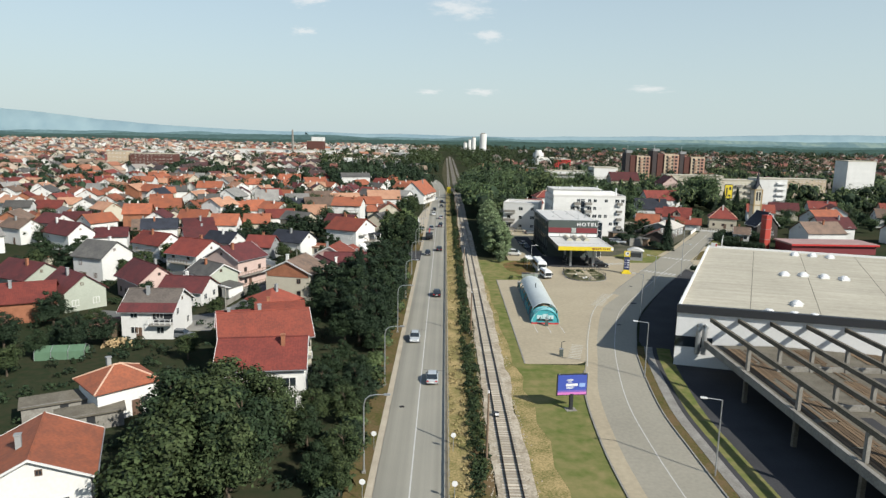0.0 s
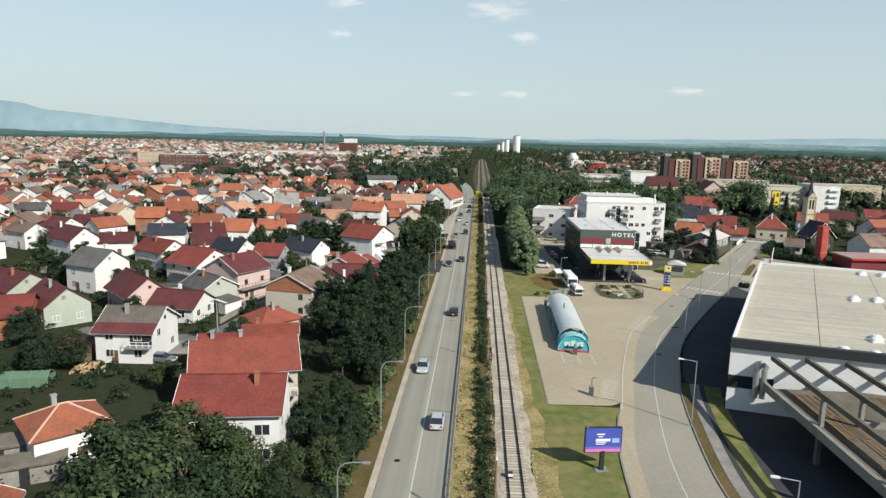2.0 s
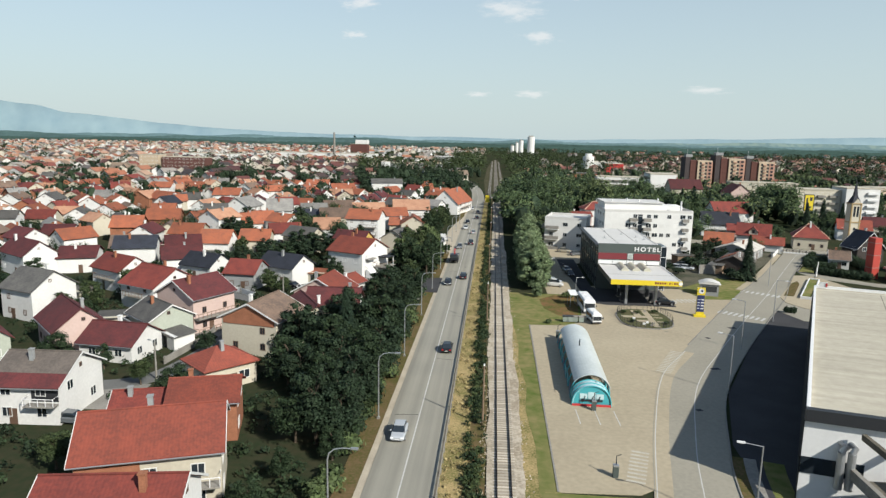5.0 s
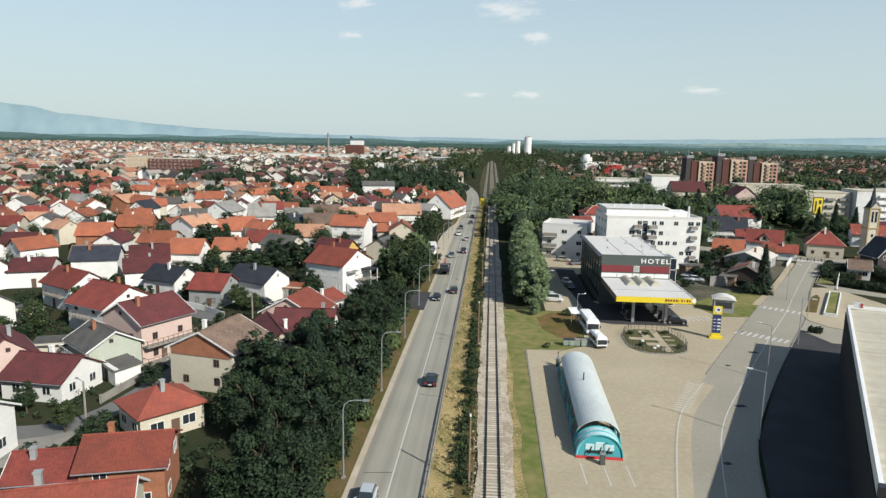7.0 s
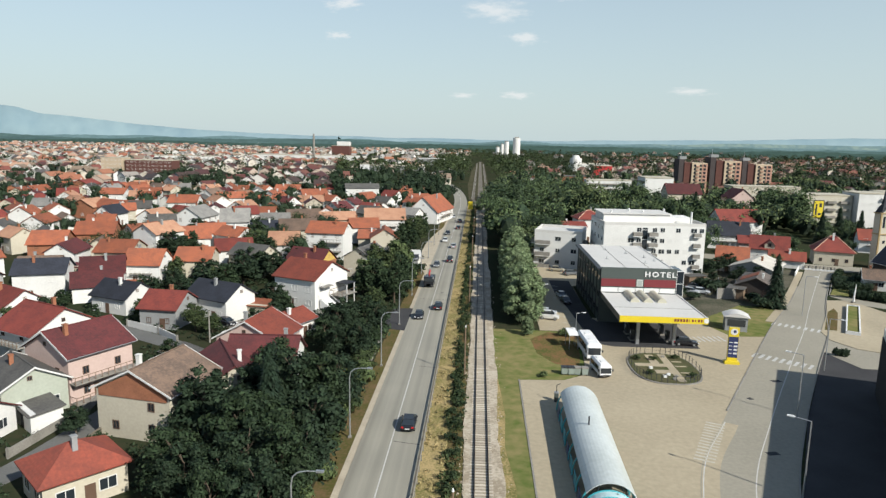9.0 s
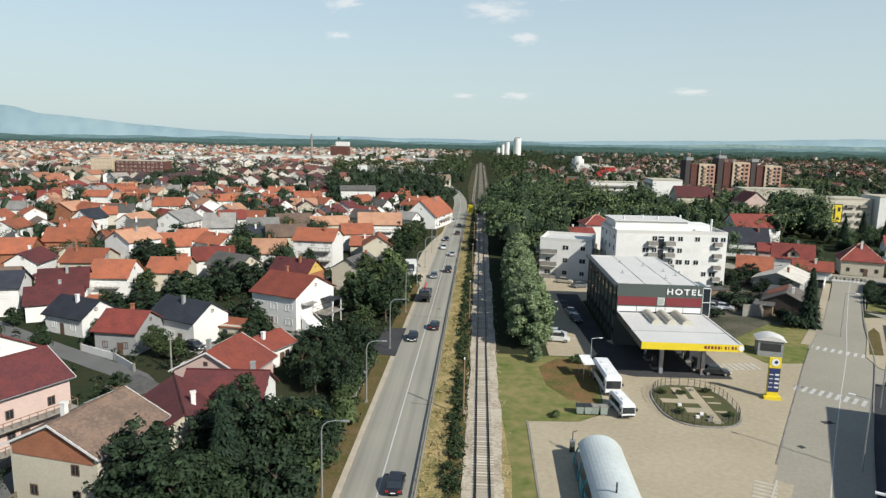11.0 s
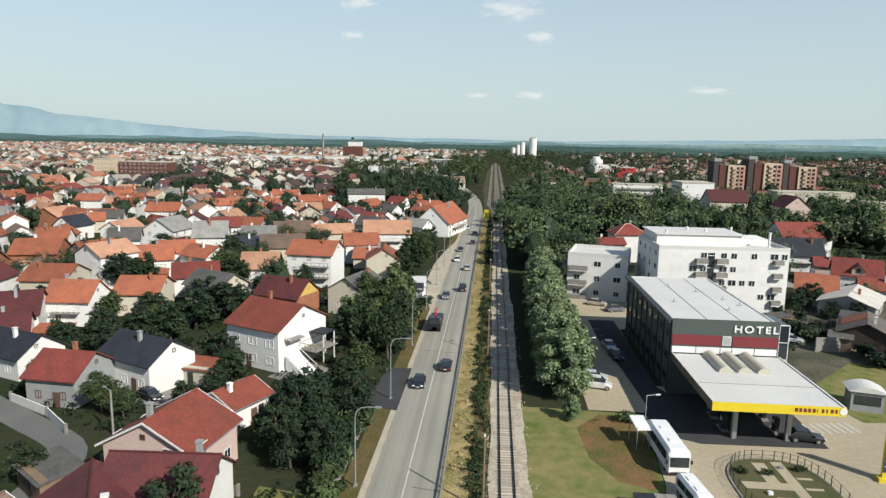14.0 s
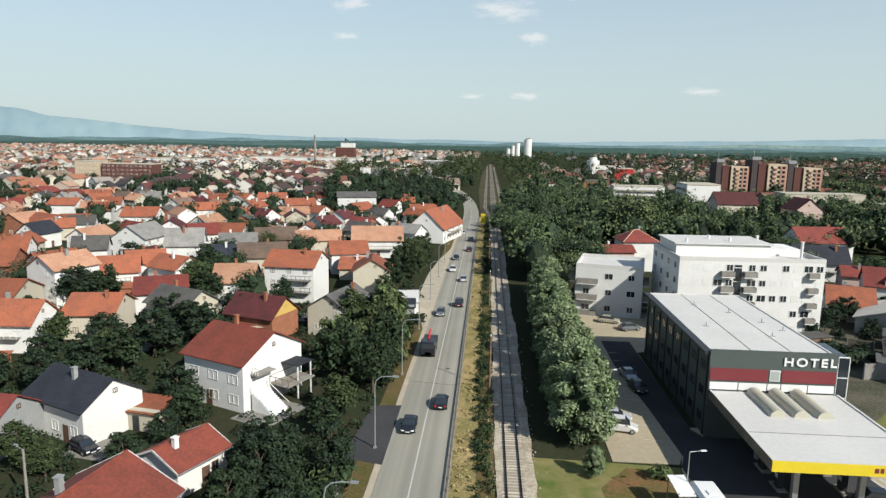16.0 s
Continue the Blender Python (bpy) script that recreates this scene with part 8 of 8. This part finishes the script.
# houses between the measured ones and the far town, single things up to about 480 m
count = 0
for row in range(40):
    for col in range(40):
        y = 150 + row * 17 + far_rng.uniform(-3, 3)
        x = -30 - col * 15.5 + far_rng.uniform(-3, 3)
        lim = 0.80 * (y - 20) + 30
        if -x > lim or y > 470 or y < 175 or (x > -84 and y < 228) or not free(x, y, 8.2):
            continue
        a = far_rng.choice((14, 102, 75, -30, 20, -45, 60, -25, 98, 110))
        L, W, two = far_rng.uniform(8, 10.8), far_rng.uniform(7, 8.8), far_rng.random() < 0.6
        roof = far_rng.choice(("orange", "faded", "orange", "faded", "maroon", "brown", "slate", "grey", "red", "orange"))
        wall = far_rng.choice(("white", "white", "white", "cream", "cream", "white", "white", "brick"))
        house(round(x, 1), round(y, 1), round(L, 1), round(W, 1), a, 5.2 if two else 3.4, (5.2 if two else 3.4) + W * 0.31, roof, wall, near=False)
        count += 1

for k in range(260):
    x, y = far_rng.uniform(58, 260), far_rng.uniform(215, 470)
    if x > 0.75 * y or not free(x, y, 9.5) or count > 175 or any(abs(x - a) < 14 and -14 < y - b < 16 for a, b in ((110, 280), (118, 262), (91, 290), (130, 305), (196, 350), (168, 335), (119, 437), (155, 435), (243, 425), (98, 225), (112, 218), (122, 222), (80, 200), (88, 232))) or (x < 115 and y < 290 and x > 0.5 * y - 60):
        continue
    two, W = far_rng.random() < 0.6, far_rng.uniform(8, 10)
    house(round(x, 1), round(y, 1), round(far_rng.uniform(9, 13), 1), round(W, 1), far_rng.choice((8, 98, 20, -15)), 5.2 if two else 3.4, (5.2 if two else 3.4) + W * 0.31, far_rng.choice(("orange", "red", "red", "maroon", "brown", "grey")), far_rng.choice(("white", "cream", "white", "grey")), near=False)
    count += 1
spots, dim_spots, rust_spots = [], [], []
for row in range(75):
    y = 490 + row * 21 * (1 + row * 0.012)
    for col in range(120):
        side = -1 if col % 2 == 0 else 1
        x = side * (34 + (col // 2) * 18 * (1 + row * 0.006)) + far_rng.uniform(-5, 5)
        yy = y + far_rng.uniform(-7, 7)
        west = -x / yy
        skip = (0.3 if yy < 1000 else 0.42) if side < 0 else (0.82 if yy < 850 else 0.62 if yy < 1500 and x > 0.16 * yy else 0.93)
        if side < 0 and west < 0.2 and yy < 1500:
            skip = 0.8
        if abs(x) > 0.82 * yy + 40 or far_rng.random() < skip or not free(x, yy, 10):
            continue
        two = far_rng.random() < 0.8
        W = far_rng.uniform(8, 10.5)
        one = (x, yy, far_rng.uniform(9, 14), W, far_rng.choice((80, 14, 100, 108, 60, -30, 95, -60)), 5.4 if two else 3.6, (5.4 if two else 3.6) + W * 0.3)
        # dim_spots: the zone whose roofs carry the painted cloud shadow
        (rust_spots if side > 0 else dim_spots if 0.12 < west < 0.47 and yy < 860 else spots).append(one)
far_house_mesh(spots, "far_houses", "dense distant houses with orange and red roofs", FAR_ROOF)
far_house_mesh(dim_spots, "far_maroon_houses", "distant houses among trees, cloud shadow put into their dark maroon roofs", FAR_CLOUD_SHADE)
far_house_mesh(rust_spots, "far_rust_houses", "distant houses with rust brown roofs among trees", FAR_RUST, FAR_DIM_WALL)


def far_woods(name, spots, size, leaf, label, per=34, lumps=3):
    rng = np.random.default_rng(9)
    parts, core = [], Solid()
    for x, y, h in spots:
        w = h * 0.42
        blobs = [(x + w * 0.6 * rng.normal(), y + w * 0.6 * rng.normal(), h * (0.45 + 0.3 * rng.random()), w * (0.8 if lumps == 3 else rng.uniform(0.4, 0.75)), w * (0.8 if lumps == 3 else 0.6), h * (0.36 if lumps == 3 else rng.uniform(0.2, 0.34))) for k in range(lumps)]
        parts.append(leaf_cloud(rng, blobs, per, size * h / 9, 0.0, 0.4))
        # dark lumps inside the leaves paint the shade between them
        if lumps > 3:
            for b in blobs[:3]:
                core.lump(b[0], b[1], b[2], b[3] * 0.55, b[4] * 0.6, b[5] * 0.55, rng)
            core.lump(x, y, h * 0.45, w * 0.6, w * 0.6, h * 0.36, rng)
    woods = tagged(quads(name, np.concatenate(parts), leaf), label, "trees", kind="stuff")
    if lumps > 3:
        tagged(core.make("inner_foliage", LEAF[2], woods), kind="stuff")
    return woods


tree_spots = []
for k in range(6600):
    y = 330 + 1700 * far_rng.random() ** 1.3
    x = far_rng.uniform(-0.8, 0.8) * (y + 40)
    if (abs(x) < 16 and y < 1100) or (x < 24 and x > -24 and y < 420) or not free(x, y, 1.5) or (138 < x < 195 and y < 374):
        continue
    dense = x > 0 or (-0.45 * y < x and 430 < y < 900)
    if dense and x > 0 and far_rng.random() < 0.12:
        continue
    if not dense and far_rng.random() < 0.52:
        continue
    tree_spots.append((x, y, far_rng.uniform(5, 11) if x < 0 else far_rng.uniform(7, 14)))
for k in range(430):
    y = far_rng.uniform(425, 1250)
    x = far_rng.choice((far_rng.uniform(-60, -19 - max(0, (y - 450) * 0.03)), far_rng.uniform(9.5, 70)))
    if not (-30 - (y - 450) * 0.22 < x < -8 - (y - 450) * 0.12) or y < 470:
        tree_spots.append((x, y, far_rng.uniform(7, 13)))
for k in range(190):
    y = far_rng.uniform(430, 900)
    x = far_rng.uniform(-0.2 * y, -9)
    road_x = -11 - max(0, y - 450) ** 1.35 * 0.0215
    if abs(x - road_x) > 7 and x < -13 and free(x, y + 0, 1.0):
        tree_spots.append((x, y, far_rng.uniform(8, 15)))
for k in range(420):
    y = 1080 + 1100 * far_rng.random()
    tree_spots.append((far_rng.uniform(-0.06, 0.09) * y, y, far_rng.uniform(7, 13)))
for k in range(150):
    y = far_rng.uniform(500, 1100)
    x = far_rng.uniform(-44, -13)
    if abs(x + 11 + max(0, y - 450) ** 1.35 * 0.0215) > 6.5:
        tree_spots.append((x, y, far_rng.uniform(7, 13)))
for k in range(46):
    tree_spots.append((far_rng.uniform(7.5, 11.5), 284 + 4.2 * k, far_rng.uniform(8, 14)))
near_spots = [q for q in tree_spots if q[1] < 640]
tree_spots = [q for q in tree_spots if q[1] >= 640]
far_woods("garden_trees", [q for q in near_spots[::2] if q[0] < 0], 0.42, LEAF[0], "deep green garden trees among the far houses", 120, 5)
for k, nm in enumerate(("green_street_trees", "dark_street_trees", "olive_street_trees")):
    far_woods(nm, [q for q in near_spots if q[0] >= 0][k::3], 0.42, WOOD_LEAF[k], "mixed green trees among the blocks of the town", 120, 5)
far_woods("street_trees", [q for q in near_spots[1::2] if q[0] < 0], 0.42, LEAF[2], "dark green trees among the far houses", 120, 5)
half = len(tree_spots) // 2
far_woods("far_garden_trees", tree_spots[:half], 0.85, LEAF[0], "distant dark green garden trees among the houses", 30)
far_woods("far_street_trees", tree_spots[half:], 0.85, LEAF[1], "distant olive green trees among the houses", 30)
for k, nm, lab in ((0, "deep_green_trees", "mass of deep green trees behind the hotel and in gardens"), (1, "olive_trees", "mass of olive green trees in gardens"), (2, "dark_trees", "mass of dark green trees in gardens"), (3, "light_trees", "tall light green trees among dark ones")):
    far_woods(nm, [q for q in MASS[k] if q[0] < 0] or [(-160, 300, 7)], 0.25, LEAF[k], lab, 900, 8)
    far_woods("woods_" + nm, [q for q in MASS[k] if q[0] >= 0], 0.25, WOOD_LEAF[(1, 0, 0, 2)[k]], lab.replace("in gardens", "behind the hotel"), 900, 8)


def hills(name, far, base_x, wide, heights, material, label):
    """A ridge of distant hills, a thick low relief with a rolling crest."""
    n = 90
    v, f = [], []
    for k in range(n + 1):
        t = k / n
        x = base_x + wide * t
        j = t * (len(heights) - 1)
        a = int(min(j, len(heights) - 2))
        h = heights[a] + (heights[a + 1] - heights[a]) * (j - a) + 6 * noise.noise((x * 0.004, far * 0.01, 0))
        v += [(x, far, -5), (x, far + 60, max(2, h)), (x, far + 160, max(1, h * 0.6)), (x, far + 220, -5)]
    for k in range(n):
        for s in range(3):
            a = 4 * k + s
            f.append((a, a + 4, a + 5, a + 1))
    ob = mesh_object(name, v, f, material)
    for p in ob.data.polygons:
        p.use_smooth = True
    return tagged(ob, label, "hills", kind="structure")


def wood_belt(far, x0, x1, low, high, seed, material, label):
    """A strip of woodland far off: a crest of uneven crowns with a sloping front."""
    n = int((x1 - x0) / 9)
    v, f = [], []
    for k in range(n + 1):
        x = x0 + (x1 - x0) * k / n
        run = noise.noise((x * 0.0026, seed, 0)) + 0.5
        h = low + (high - low) * max(0, min(1, run)) + 2.4 * noise.noise((x * 0.05, seed, 4))
        if run < 0.18:
            h = 1.5
        off = 45 * noise.noise((x * 0.004, seed, 8))
        v += [(x, far + off - 30, -1), (x, far + off, h * 0.8), (x, far + off + 14, h), (x, far + off + 90, h * 0.7), (x, far + off + 140, -1)]
    for k in range(n):
        for q in range(4):
            a = 5 * k + q
            f.append((a, a + 5, a + 6, a + 1))
    return tagged(mesh_object("wood_belt", v, f, material), label, "trees", kind="stuff")


# distance haze is put into the fields' base colour, bluer and paler than grass
FIELD = mat("haze_tinted_fields", (0.058, 0.09, 0.08), 1.0, 0.3, 0.004, 0.02, 0.0, tint=(0.15, 0.18, 0.14), spec=0.0, hard=0.16)
sheet("ground", [(-3600, 2080), (3600, 2080), (3600, 4700), (-3600, 4700)], 0.05, FIELD, 0.2, "fields and meadows far off with haze put into their green")
# woodland greens turn bluer and paler with distance: haze painted into the colour
BELTS = [mat("haze_tinted_woodland_" + w, c, 1.0, 0.3, 0.01, 0.09, 0.0, tint=tuple(q * 1.3 for q in c), spec=0.0, hard=0.2) for w, c in (("near", (0.034, 0.058, 0.05)), ("middle", (0.05, 0.082, 0.08)), ("far", (0.082, 0.128, 0.135)))]
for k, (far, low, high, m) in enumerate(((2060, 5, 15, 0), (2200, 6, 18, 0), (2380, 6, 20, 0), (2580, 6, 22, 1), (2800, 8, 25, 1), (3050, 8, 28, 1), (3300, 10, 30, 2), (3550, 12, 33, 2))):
    wood_belt(far, -0.85 * far, 0.85 * far, low, high, 3.7 * k, BELTS[m], "belt of woodland far off with haze put into its green")
# the hills' blue and blue-green also carry painted haze
HAZE = mat("haze_tinted_blue_hills", (0.16, 0.23, 0.265), 1.0, 0.15, 0.002, 0.012, 0.0, tint=(0.21, 0.285, 0.31), spec=0.0)
GREEN_HAZE = mat("haze_tinted_green_hills", (0.1, 0.155, 0.165), 1.0, 0.2, 0.004, 0.03, 0.0, tint=(0.165, 0.22, 0.2), spec=0.0, hard=0.15)
hills("backdrop", 3900, -3500, 2660, [236, 232, 222, 214, 192, 180, 148, 136, 124, 110, 95, 84, 72, 66, 60, 54, 50, 46, 42, 38], HAZE, "mountain on the horizon with haze painted into its blue")
hills("backdrop", 4350, -1300, 4700, [44, 44, 40, 40, 36, 40, 46, 54, 62, 76, 88, 94, 90, 84], HAZE, "low hills along the horizon with haze painted into their blue")
hills("backdrop", 3650, 300, 2700, [16, 22, 28, 30, 36, 42, 44, 36, 46, 44, 40, 42], GREEN_HAZE, "low wooded hills along the horizon, tinted by painted haze")

for kind in TREES + MID_TREES + FAR_TREES + ROW_TREES + FIRS + BUSHES:
    for ob in list(kind.children_recursive) + [kind]:
        bpy.data.objects.remove(ob)
